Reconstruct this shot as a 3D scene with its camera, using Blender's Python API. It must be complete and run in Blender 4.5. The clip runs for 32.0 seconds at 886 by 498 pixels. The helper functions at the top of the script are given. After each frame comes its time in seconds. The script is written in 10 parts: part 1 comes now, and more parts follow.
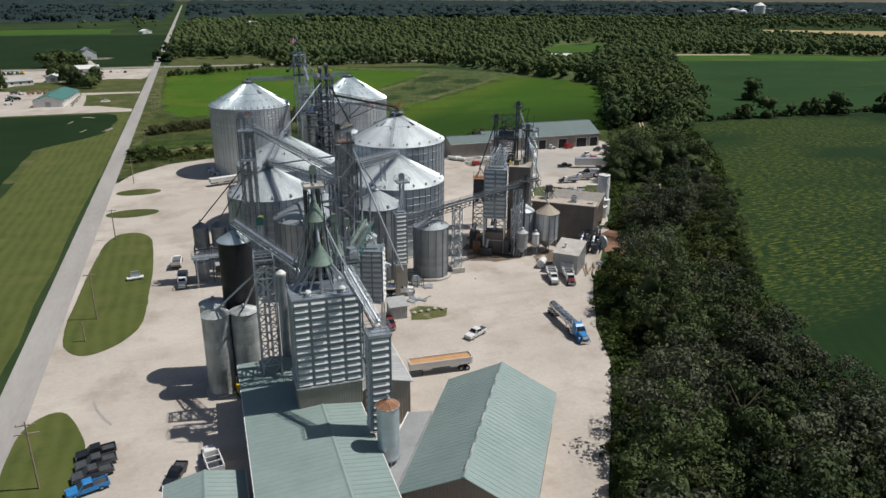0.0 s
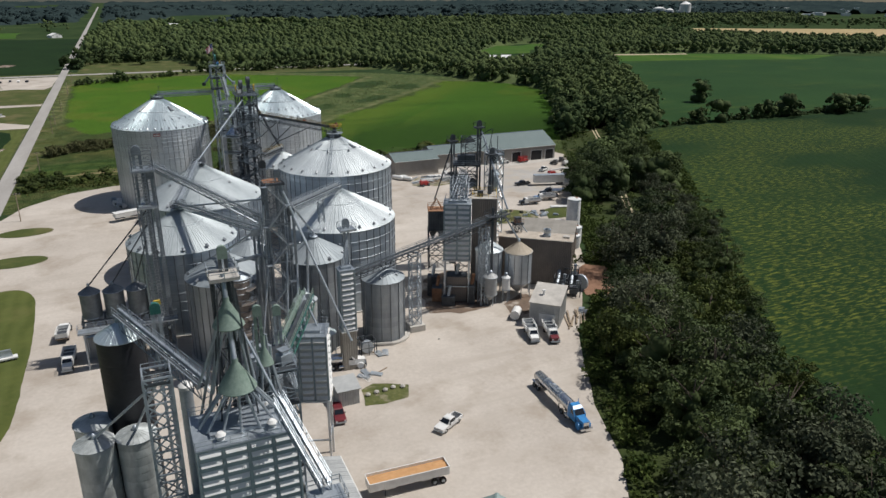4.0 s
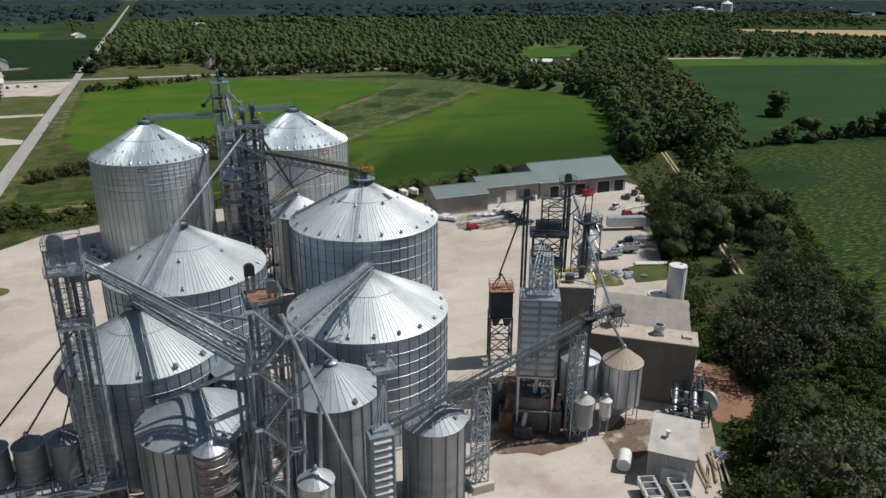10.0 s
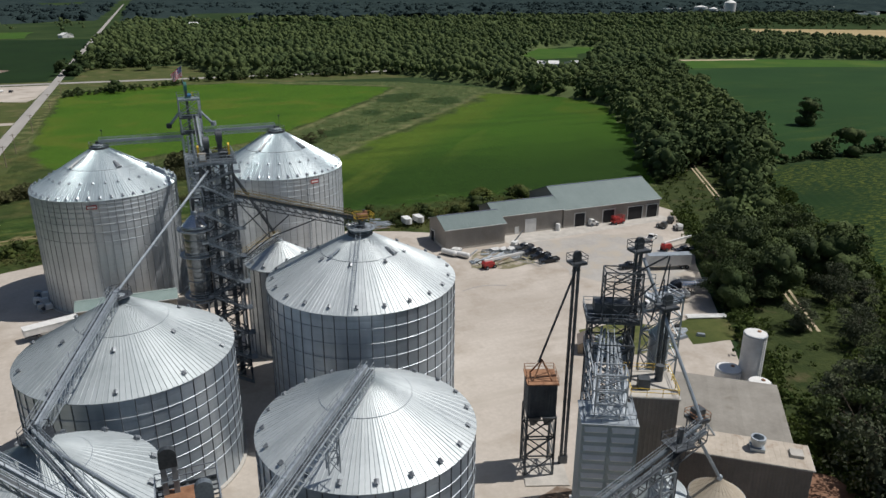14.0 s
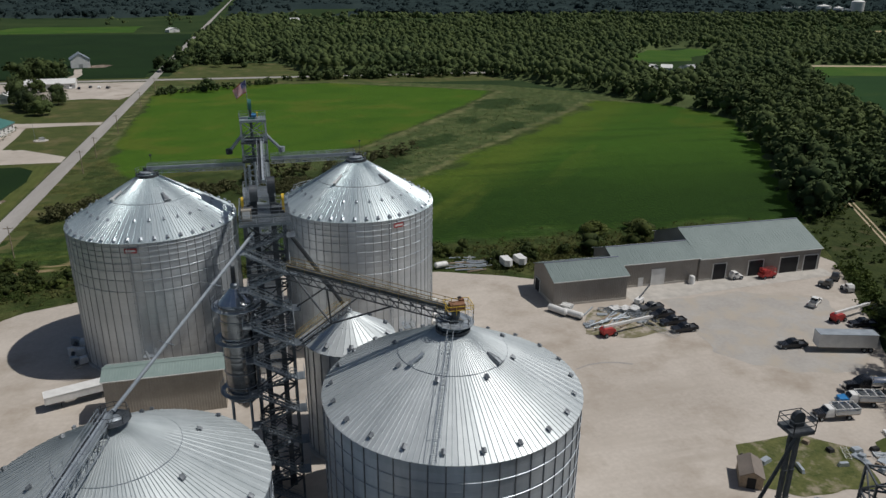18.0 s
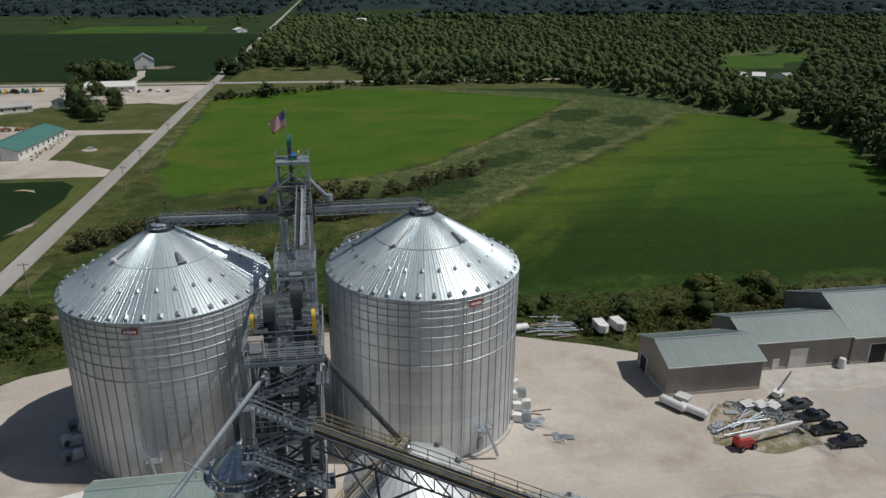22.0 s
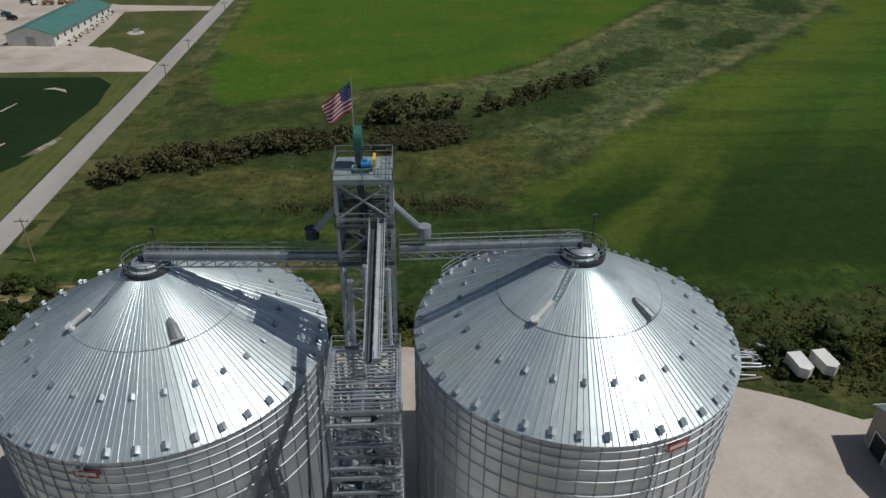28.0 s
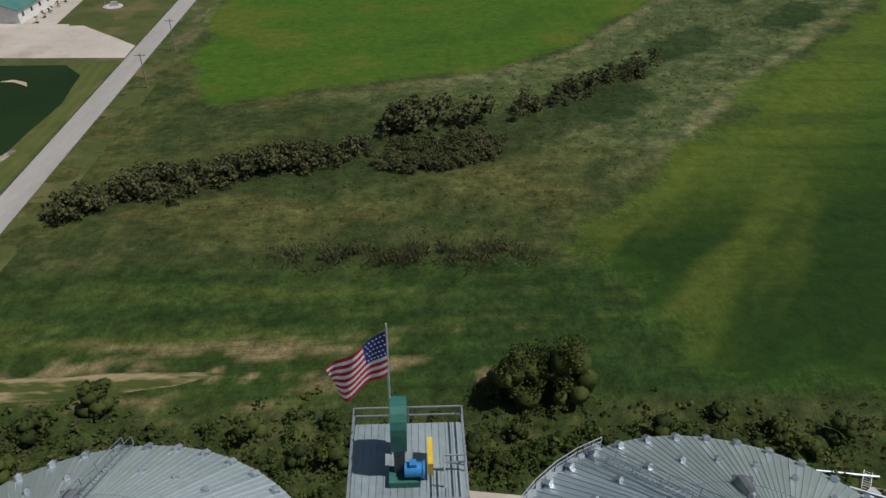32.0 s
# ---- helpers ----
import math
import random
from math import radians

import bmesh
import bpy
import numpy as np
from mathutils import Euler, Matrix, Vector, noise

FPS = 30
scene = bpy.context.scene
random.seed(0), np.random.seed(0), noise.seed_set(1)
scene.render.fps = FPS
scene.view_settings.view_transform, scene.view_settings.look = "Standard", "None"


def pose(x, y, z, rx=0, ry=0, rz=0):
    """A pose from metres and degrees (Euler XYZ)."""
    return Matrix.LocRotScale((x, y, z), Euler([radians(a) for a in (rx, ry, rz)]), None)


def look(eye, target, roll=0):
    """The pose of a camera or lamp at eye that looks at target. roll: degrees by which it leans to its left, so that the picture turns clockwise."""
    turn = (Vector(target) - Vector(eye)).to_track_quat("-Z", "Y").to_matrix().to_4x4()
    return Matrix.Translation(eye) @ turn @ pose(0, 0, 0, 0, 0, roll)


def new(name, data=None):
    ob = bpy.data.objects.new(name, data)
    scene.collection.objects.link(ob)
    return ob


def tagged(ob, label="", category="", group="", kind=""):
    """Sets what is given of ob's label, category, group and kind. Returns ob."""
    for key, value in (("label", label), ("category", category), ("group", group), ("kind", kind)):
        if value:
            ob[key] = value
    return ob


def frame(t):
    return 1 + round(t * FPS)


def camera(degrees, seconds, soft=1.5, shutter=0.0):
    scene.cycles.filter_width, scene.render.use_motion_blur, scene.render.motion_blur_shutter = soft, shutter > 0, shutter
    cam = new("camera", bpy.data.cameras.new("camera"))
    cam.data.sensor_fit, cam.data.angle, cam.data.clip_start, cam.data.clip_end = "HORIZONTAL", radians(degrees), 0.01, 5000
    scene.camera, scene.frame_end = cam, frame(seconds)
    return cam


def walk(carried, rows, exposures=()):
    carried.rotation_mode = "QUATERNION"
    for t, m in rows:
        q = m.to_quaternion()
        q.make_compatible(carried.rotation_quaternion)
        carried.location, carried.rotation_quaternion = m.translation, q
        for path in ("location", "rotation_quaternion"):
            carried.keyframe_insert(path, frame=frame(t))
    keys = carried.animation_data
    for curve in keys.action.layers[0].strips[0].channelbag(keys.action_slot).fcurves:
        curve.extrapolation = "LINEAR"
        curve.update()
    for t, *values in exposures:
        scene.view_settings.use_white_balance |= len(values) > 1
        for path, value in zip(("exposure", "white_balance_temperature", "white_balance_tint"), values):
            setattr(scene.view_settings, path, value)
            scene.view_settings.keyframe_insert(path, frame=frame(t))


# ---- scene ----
cam = camera(63.5, 32.0, soft=1.5)
METRES, EYE, TILT, LEAN, TURN = 280.0, 69.2, 0.0, 0.0, -18.6
ROWS = [
    (0.0, 0.0, 0.0, 0.0, 0.12, -19.82, -0.34),
    (0.5, -0.0018, 0.0155, -0.0003, 0.08, -19.82, -0.32),
    (1.0, -0.0035, 0.0309, -0.0004, 0.03, -19.81, -0.3),
    (1.5, -0.005, 0.0463, -0.0005, -0.09, -19.81, -0.27),
    (2.0, -0.0065, 0.0616, -0.0006, -0.75, -19.79, -0.26),
    (2.5, -0.008, 0.077, -0.0005, -1.74, -19.78, -0.21),
    (3.0, -0.0095, 0.0924, -0.0005, -2.92, -19.79, -0.17),
    (3.5, -0.0108, 0.1077, -0.0005, -4.24, -19.79, -0.15),
    (5.5, -0.0165, 0.1692, 0.0003, -6.36, -19.84, -0.1),
    (6.0, -0.0175, 0.1853, 0.0002, -6.38, -19.84, -0.09),
    (6.5, -0.0185, 0.2015, 0.0002, -5.91, -19.85, -0.09),
    (7.0, -0.0192, 0.2174, 0.0002, -4.91, -19.85, -0.12),
    (7.5, -0.0196, 0.2331, 0.0002, -3.95, -19.86, -0.14),
    (8.0, -0.0203, 0.249, 0.0002, -3.35, -19.88, -0.16),
    (8.5, -0.0207, 0.2648, 0.0003, -3.02, -19.9, -0.16),
    (9.0, -0.0218, 0.2806, 0.0002, -3.09, -19.89, -0.15),
    (9.5, -0.0226, 0.2964, 0.0003, -3.16, -19.9, -0.16),
    (10.0, -0.0235, 0.3124, 0.0001, -3.03, -19.89, -0.18),
    (10.5, -0.0241, 0.3281, -0.0, -2.91, -19.89, -0.17),
    (11.0, -0.0248, 0.3428, -0.0001, -2.99, -19.9, -0.16),
    (11.5, -0.0258, 0.3584, -0.0003, -3.07, -19.92, -0.2),
    (12.0, -0.0266, 0.3738, -0.0004, -3.13, -19.93, -0.19),
    (12.5, -0.0275, 0.3892, -0.0006, -3.06, -19.94, -0.2),
    (13.0, -0.0282, 0.4048, -0.0007, -3.09, -19.94, -0.22),
    (13.5, -0.0289, 0.4201, -0.0006, -3.16, -19.96, -0.22),
    (14.0, -0.0296, 0.4357, -0.0007, -3.22, -19.98, -0.21),
    (14.5, -0.0305, 0.4513, -0.0006, -2.89, -20.01, -0.2),
    (16.5, -0.0349, 0.5177, -0.0, 0.83, -20.19, -0.3),
    (17.0, -0.0363, 0.534, -0.0002, 2.07, -20.2, -0.34),
    (17.5, -0.0383, 0.5497, 0.0002, 3.27, -20.25, -0.39),
    (18.0, -0.0402, 0.5658, 0.0003, 4.29, -20.27, -0.4),
    (18.5, -0.0427, 0.5813, 0.0005, 5.37, -20.28, -0.46),
    (19.0, -0.0455, 0.5966, 0.0008, 6.52, -20.29, -0.49),
    (19.5, -0.0483, 0.6123, 0.0006, 7.62, -20.3, -0.48),
    (20.0, -0.0513, 0.6274, 0.0009, 9.25, -20.32, -0.5),
    (20.5, -0.0548, 0.6425, 0.0011, 9.28, -20.31, -0.51),
    (21.0, -0.0586, 0.6576, 0.0012, 9.3, -20.31, -0.5),
    (21.5, -0.0625, 0.6727, 0.0012, 9.33, -20.31, -0.48),
    (22.0, -0.0668, 0.6874, 0.0016, 9.36, -20.32, -0.46),
    (22.5, -0.0713, 0.7023, 0.0017, 9.41, -20.31, -0.47),
    (23.0, -0.0766, 0.7175, 0.0016, 11.42, -20.33, -0.49),
    (23.5, -0.0807, 0.732, 0.0021, 13.05, -20.36, -0.51),
    (24.0, -0.0859, 0.7469, 0.0022, 13.74, -20.35, -0.51),
    (24.5, -0.0905, 0.7616, 0.0025, 15.3, -20.36, -0.52),
    (25.0, -0.0957, 0.776, 0.0027, 15.36, -20.35, -0.52),
    (25.5, -0.1011, 0.7902, 0.0031, 15.42, -20.34, -0.5),
    (27.5, -0.1239, 0.845, 0.0033, 15.64, -26.03, -0.43),
    (28.0, -0.13, 0.859, 0.0035, 15.69, -31.0, -0.46),
    (28.5, -0.1365, 0.8737, 0.0042, 15.77, -32.09, -0.51),
    (29.0, -0.1426, 0.8877, 0.004, 15.85, -32.07, -0.52),
    (29.5, -0.1487, 0.9015, 0.0041, 15.91, -32.29, -0.51),
    (30.0, -0.155, 0.9156, 0.0041, 15.96, -33.75, -0.52),
    (30.5, -0.1614, 0.9301, 0.0044, 16.01, -34.91, -0.51),
    (31.0, -0.1679, 0.9445, 0.0045, 16.05, -34.92, -0.5),
    (31.5, -0.1742, 0.9589, 0.0046, 16.11, -34.91, -0.47),
    (32.0, -0.1804, 0.9732, 0.0043, 16.19, -34.89, -0.46),
]
EXPOSURES = [(0.0, 0.05), (14.0, -0.02), (17.0, -0.29), (20.0, -0.5), (24.0, -0.22), (26.0, -0.28), (28.0, -0.46), (29.0, -0.63), (30.3, -0.78), (31.1, -0.52), (32.0, -0.2)]
walk(cam, [(t, pose(0, 0, EYE, TILT, LEAN, TURN) @ pose(METRES * x, METRES * y, METRES * z, 90 + pitch, roll, yaw)) for t, x, y, z, yaw, pitch, roll in ROWS], EXPOSURES)

# ---- light: clear sky, high sun from the east ----
SUN_DIR = Vector((15.3, -2.9, 27.0)).normalized()
world = bpy.data.worlds.new("sky")
scene.world = world
world.use_nodes = True
wn = world.node_tree
wn.nodes.clear()
sky = wn.nodes.new("ShaderNodeTexSky")
sky.sky_type = "NISHITA"
sky.sun_disc = False
sky.sun_elevation = math.asin(SUN_DIR.z)
sky.sun_rotation = math.atan2(SUN_DIR.x, SUN_DIR.y)
sky.dust_density = 1.2
bg = wn.nodes.new("ShaderNodeBackground")
bg.inputs["Strength"].default_value = 0.05
wo = wn.nodes.new("ShaderNodeOutputWorld")
wn.links.new(sky.outputs[0], bg.inputs[0])
wn.links.new(bg.outputs[0], wo.inputs[0])
sun_data = bpy.data.lights.new("sun", "SUN")
sun_data.energy = 3.75
sun_data.angle = radians(0.55)
sun_data.color = (1.0, 0.965, 0.92)
sun = new("sun", sun_data)
sun.matrix_world = look(tuple(SUN_DIR * 300), (0, 0, 0))

# ---- materials ----
MATS = {}


def ramp(nt, src, stops):
    r = nt.nodes.new("ShaderNodeValToRGB")
    els = r.color_ramp.elements
    while len(els) < len(stops):
        els.new(0.5)
    for e, (p, c) in zip(els, stops):
        e.position = p
        e.color = (*c, 1)
    nt.links.new(src, r.inputs[0])
    return r.outputs[0]


def mat(name, dark, light, rough=0.7, metal=0.0, scale=2.0, fine=14.0, by_object=0.0, by_island=0.0, bump=0.0, bump_scale=None,
        stretch=(1, 1, 1), wave=None, rough_var=0.1, patch=None, translucent=0.0, spec=0.5, streak=None, tone=False, sheen=None):
    """A surface between two colours: broad stains, fine grain, spread by object or loose piece, relief, an optional wave of ribs."""
    m = bpy.data.materials.new(name)
    m.use_nodes = True
    nt = m.node_tree
    b = nt.nodes["Principled BSDF"]
    L = nt.links.new
    geo = nt.nodes.new("ShaderNodeNewGeometry")
    mp = nt.nodes.new("ShaderNodeMapping")
    mp.inputs["Scale"].default_value = stretch
    L(geo.outputs["Position"], mp.inputs[0])

    def noise_tex(s, detail=4.0):
        n = nt.nodes.new("ShaderNodeTexNoise")
        n.inputs["Scale"].default_value = s
        n.inputs["Detail"].default_value = detail
        n.inputs["Roughness"].default_value = 0.62
        L(mp.outputs[0], n.inputs["Vector"])
        return n.outputs["Fac"]

    def math_node(op, a, c, clamp=False):
        n = nt.nodes.new("ShaderNodeMath")
        n.operation = op
        n.use_clamp = clamp
        for i, v in enumerate((a, c)):
            if isinstance(v, (int, float)):
                n.inputs[i].default_value = v
            else:
                L(v, n.inputs[i])
        return n.outputs[0]

    broad = noise_tex(1.0 / scale)
    grain = noise_tex(fine)
    fac = math_node("ADD", math_node("MULTIPLY", broad, 0.65), math_node("MULTIPLY", grain, 0.35))
    fac = math_node("ADD", math_node("MULTIPLY", math_node("SUBTRACT", fac, 0.5), 2.6), 0.5, True)
    if by_object:
        info = nt.nodes.new("ShaderNodeObjectInfo")
        fac = math_node("ADD", fac, math_node("MULTIPLY", math_node("SUBTRACT", info.outputs["Random"], 0.5), by_object), True)
    if by_island:
        fac = math_node("ADD", fac, math_node("MULTIPLY", math_node("SUBTRACT", geo.outputs["Random Per Island"], 0.5), by_island), True)
    mid = tuple((a + c) / 2 for a, c in zip(dark, light))
    col = ramp(nt, fac, [(0.0, dark), (0.5, mid), (1.0, light)])
    if patch:
        pcol, psize, lo, hi = patch
        pf = ramp(nt, noise_tex(1.0 / psize, 5.0), [(lo, (0, 0, 0)), (hi, (1, 1, 1))])
        mx = nt.nodes.new("ShaderNodeMix")
        mx.data_type = "RGBA"
        L(pf, mx.inputs["Factor"])
        L(col, mx.inputs[6])
        mx.inputs[7].default_value = (*pcol, 1)
        col = mx.outputs[2]
    if tone:
        at = nt.nodes.new("ShaderNodeAttribute")
        at.attribute_name = "tone"
        mx = nt.nodes.new("ShaderNodeMix")
        mx.data_type = "RGBA"
        mx.blend_type = "MULTIPLY"
        mx.inputs["Factor"].default_value = 1.0
        L(at.outputs["Color"], mx.inputs[6])
        L(col, mx.inputs[7])
        col = mx.outputs[2]
    if streak:
        scol, turn, length, width, lo, hi, zone, zlo, zhi, amount = streak
        sm = nt.nodes.new("ShaderNodeMapping")
        sm.inputs["Rotation"].default_value = (0, 0, radians(turn))
        sm.inputs["Scale"].default_value = (1.0 / length, 1.0 / width, 1)
        L(geo.outputs["Position"], sm.inputs[0])
        sn = nt.nodes.new("ShaderNodeTexNoise")
        sn.inputs["Scale"].default_value = 1.0
        sn.inputs["Detail"].default_value = 3.0
        sn.inputs["Roughness"].default_value = 0.7
        L(sm.outputs[0], sn.inputs["Vector"])
        a_ = ramp(nt, sn.outputs["Fac"], [(lo, (0, 0, 0)), (hi, (1, 1, 1))])
        z_ = ramp(nt, noise_tex(1.0 / zone, 2.0), [(zlo, (0, 0, 0)), (zhi, (1, 1, 1))])
        f_ = math_node("MULTIPLY", math_node("MULTIPLY", a_, z_), math_node("MULTIPLY", ramp(nt, grain, [(.35, (.25, .25, .25)), (.6, (1, 1, 1))]), amount))
        mx = nt.nodes.new("ShaderNodeMix")
        mx.data_type = "RGBA"
        L(f_, mx.inputs["Factor"])
        L(col, mx.inputs[6])
        mx.inputs[7].default_value = (*scol, 1)
        col = mx.outputs[2]
    height = None
    if wave:
        period, axis, depth, tint, turn = wave
        wm = nt.nodes.new("ShaderNodeMapping")
        wm.inputs["Rotation"].default_value = (0, 0, radians(turn))
        L(geo.outputs["Position"], wm.inputs[0])
        w = nt.nodes.new("ShaderNodeTexWave")
        w.bands_direction = axis
        w.wave_profile = "SIN"
        w.inputs["Scale"].default_value = 0.314 / period
        w.inputs["Distortion"].default_value = tint[1]
        w.inputs["Detail"].default_value = 3.0
        w.inputs["Detail Scale"].default_value = tint[2]
        L(wm.outputs[0], w.inputs["Vector"])
        mx = nt.nodes.new("ShaderNodeMix")
        mx.data_type = "RGBA"
        L(math_node("MULTIPLY", w.outputs["Fac"], tint[0]), mx.inputs["Factor"])
        L(col, mx.inputs[6])
        mx.inputs[7].default_value = (*tint[3], 1)
        col = mx.outputs[2]
        height = math_node("MULTIPLY", w.outputs["Fac"], depth)
    L(col, b.inputs["Base Color"])
    b.inputs["Metallic"].default_value = metal
    b.inputs["Specular IOR Level"].default_value = spec
    if sheen:
        b.inputs["Sheen Weight"].default_value = sheen[0]
        b.inputs["Sheen Roughness"].default_value = sheen[1]
        b.inputs["Sheen Tint"].default_value = (*sheen[2], 1)
    L(math_node("ADD", math_node("MULTIPLY", math_node("SUBTRACT", grain, 0.5), rough_var * 2), rough, True), b.inputs["Roughness"])
    if bump:
        bs = noise_tex(bump_scale or fine, 3.0)
        h = math_node("MULTIPLY", bs, bump)
        height = math_node("ADD", height, h) if height is not None else h
    if height is not None:
        bn = nt.nodes.new("ShaderNodeBump")
        bn.inputs["Distance"].default_value = 1.0
        bn.inputs["Strength"].default_value = 1.0
        L(height, bn.inputs["Height"])
        L(bn.outputs[0], b.inputs["Normal"])
    if translucent:
        tr = nt.nodes.new("ShaderNodeBsdfTranslucent")
        L(col, tr.inputs[0])
        ms = nt.nodes.new("ShaderNodeMixShader")
        ms.inputs[0].default_value = translucent
        L(b.outputs[0], ms.inputs[1])
        L(tr.outputs[0], ms.inputs[2])
        L(ms.outputs[0], nt.nodes["Material Output"].inputs[0])
    MATS[name] = m
    return m


M_ROOF = mat("galvanised_roof", (0.53, 0.62, 0.645), (0.715, 0.79, 0.805), 0.37, 0.68, 7.0, 1.6, by_object=0.55, rough_var=0.05)
M_ROOF_PALE = mat("pale_matt_galvanised_roof", (0.50, 0.545, 0.56), (0.66, 0.705, 0.715), 0.5, 0.45, 6.0, 1.5, by_object=0.4, rough_var=0.05)
M_ROOF_OLD = mat("old_grey_roof", (0.26, 0.295, 0.315), (0.38, 0.42, 0.44), 0.6, 0.3, 4.0, 1.2, by_object=0.3)
M_ROOF_DULL = mat("dull_galvanised_roof", (0.37, 0.415, 0.43), (0.50, 0.545, 0.56), 0.55, 0.35, 5.0, 0.9, by_object=0.25)
M_VENT = mat("dull_vent_steel", (0.13, 0.15, 0.17), (0.30, 0.32, 0.34), 0.5, 0.4, 1.0, 4.0, by_object=0.6)
M_TANROOF = mat("grain_dusted_roof", (0.33, 0.28, 0.21), (0.50, 0.44, 0.35), 0.75, 0.1, 2.5, 1.5, by_object=0.2)
M_RAILYEL = mat("faded_yellow_rail", (0.16, 0.12, 0.05), (0.36, 0.27, 0.10), 0.7, 0.0, 1.0, 6.0)
M_WALL = mat("galvanised_wall", (0.45, 0.49, 0.525), (0.71, 0.75, 0.78), 0.42, 0.58, 7.0, 0.8, by_object=0.3, stretch=(1, 1, 0.2), rough_var=0.05)
M_WALLBLUE = mat("bluish_bin_wall", (0.31, 0.375, 0.44), (0.55, 0.62, 0.69), 0.4, 0.68, 7.0, 0.8, by_object=0.3, stretch=(1, 1, 0.2), rough_var=0.05)
M_WALLOLD = mat("older_grey_wall", (0.21, 0.235, 0.26), (0.40, 0.435, 0.465), 0.45, 0.55, 5.0, 0.8, by_object=0.3, stretch=(1, 1, 0.2), rough_var=0.05)
M_STIFF = mat("galvanised_stiffener", (0.26, 0.285, 0.31), (0.45, 0.48, 0.51), 0.45, 0.5, 3.0, 2.0, by_object=0.5)
M_BLUESTEEL = mat("blue_grey_steel", (0.13, 0.155, 0.18), (0.34, 0.385, 0.42), 0.5, 0.5, 2.0, 5.0, by_object=0.6)
M_VESSEL = mat("dark_polished_steel", (0.16, 0.165, 0.17), (0.30, 0.305, 0.31), 0.24, 0.92, 3.0, 1.2, by_object=0.5, stretch=(1, 1, .3), rough_var=0.08)
M_BROWNSTEEL = mat("brownish_weathered_steel", (0.15, 0.125, 0.11), (0.34, 0.30, 0.27), 0.55, 0.4, 2.0, 1.5, by_object=0.4)
M_GREYBIN = mat("dull_grey_bin", (0.13, 0.145, 0.155), (0.27, 0.29, 0.30), 0.5, 0.4, 2.0, 1.5, by_object=0.3)
M_TANK = mat("stained_pale_tank", (0.30, 0.325, 0.32), (0.62, 0.65, 0.64), 0.5, 0.3, 2.4, 1.0, by_object=0.25, stretch=(1, 1, 0.35), patch=((0.24, 0.26, 0.25), 2.2, 0.5, 0.72))
M_RIB = mat("weathered_stiffener", (0.12, 0.14, 0.16), (0.27, 0.29, 0.31), 0.5, 0.6, 3.0, 2.0, by_object=0.5)
M_GALV = mat("galvanised_frame", (0.28, 0.32, 0.36), (0.54, 0.59, 0.63), 0.5, 0.6, 2.0, 5.0, by_object=0.6)
M_DARKSTEEL = mat("dark_weathered_steel", (0.04, 0.047, 0.055), (0.14, 0.155, 0.17), 0.55, 0.5, 2.0, 5.0, by_object=0.5)
M_BLACK = mat("black_bin_coating", (0.008, 0.009, 0.012), (0.03, 0.032, 0.038), 0.5, 0.1, 3.0, 3.0)
M_RUST = mat("rusty_steel", (0.16, 0.07, 0.035), (0.42, 0.23, 0.13), 0.8, 0.1, 1.2, 6.0, by_object=0.6)
M_WHITE = mat("white_paint", (0.62, 0.62, 0.60), (0.84, 0.84, 0.82), 0.5, 0.0, 1.5, 8.0, by_object=0.3)
M_GREENROOF = mat("green_steel_roof", (0.21, 0.285, 0.265), (0.29, 0.365, 0.345), 0.5, 0.1, 9.0, 1.2, by_object=0.12)
M_SLATEROOF = mat("slate_green_steel_roof", (0.145, 0.19, 0.185), (0.195, 0.245, 0.235), 0.42, 0.15, 9.0, 1.2, by_object=0.15)
M_DRYER = mat("blue_grey_dryer_skin", (0.21, 0.265, 0.285), (0.33, 0.395, 0.415), 0.55, 0.2, 3.0, 3.0, by_object=0.4)
M_FLATROOF = mat("stained_flat_roof", (0.20, 0.185, 0.16), (0.32, 0.30, 0.265), 0.85, 0.0, 5.0, 2.0, by_object=0.2, patch=((0.14, 0.12, 0.09), 4.0, 0.58, 0.75))
M_TANFLAT = mat("stained_tan_flat_roof", (0.36, 0.31, 0.25), (0.53, 0.47, 0.395), 0.8, 0.0, 3.0, 2.5, by_object=0.25, patch=((0.27, 0.19, 0.13), 2.0, 0.56, 0.74))
M_STAIN = mat("stained_earth", (0.09, 0.062, 0.045), (0.20, 0.145, 0.105), 0.95, 0.0, 4.0, 2.0, bump=0.03, patch=((0.44, 0.39, 0.33), 4.5, 0.50, 0.66))
M_DKGREEN = mat("green_equipment_paint", (0.02, 0.11, 0.09), (0.05, 0.2, 0.16), 0.5, 0.1, 1.0, 6.0)
M_PALEGREEN = mat("pale_green_steel", (0.17, 0.24, 0.20), (0.30, 0.38, 0.32), 0.55, 0.2, 1.0, 4.0)
M_TANWALL = mat("tan_steel_siding", (0.27, 0.245, 0.205), (0.40, 0.37, 0.32), 0.6, 0.0, 4.0, 3.0, by_object=0.4)
M_GREYWALL = mat("grey_steel_siding", (0.30, 0.31, 0.31), (0.48, 0.49, 0.48), 0.6, 0.1, 4.0, 3.0, by_object=0.5)
M_BROWNWALL = mat("brown_siding", (0.16, 0.135, 0.115), (0.25, 0.215, 0.185), 0.7, 0.0, 3.0, 4.0)
M_CONC = mat("concrete", (0.34, 0.32, 0.29), (0.58, 0.55, 0.50), 0.85, 0.0, 2.5, 9.0, bump=0.01)
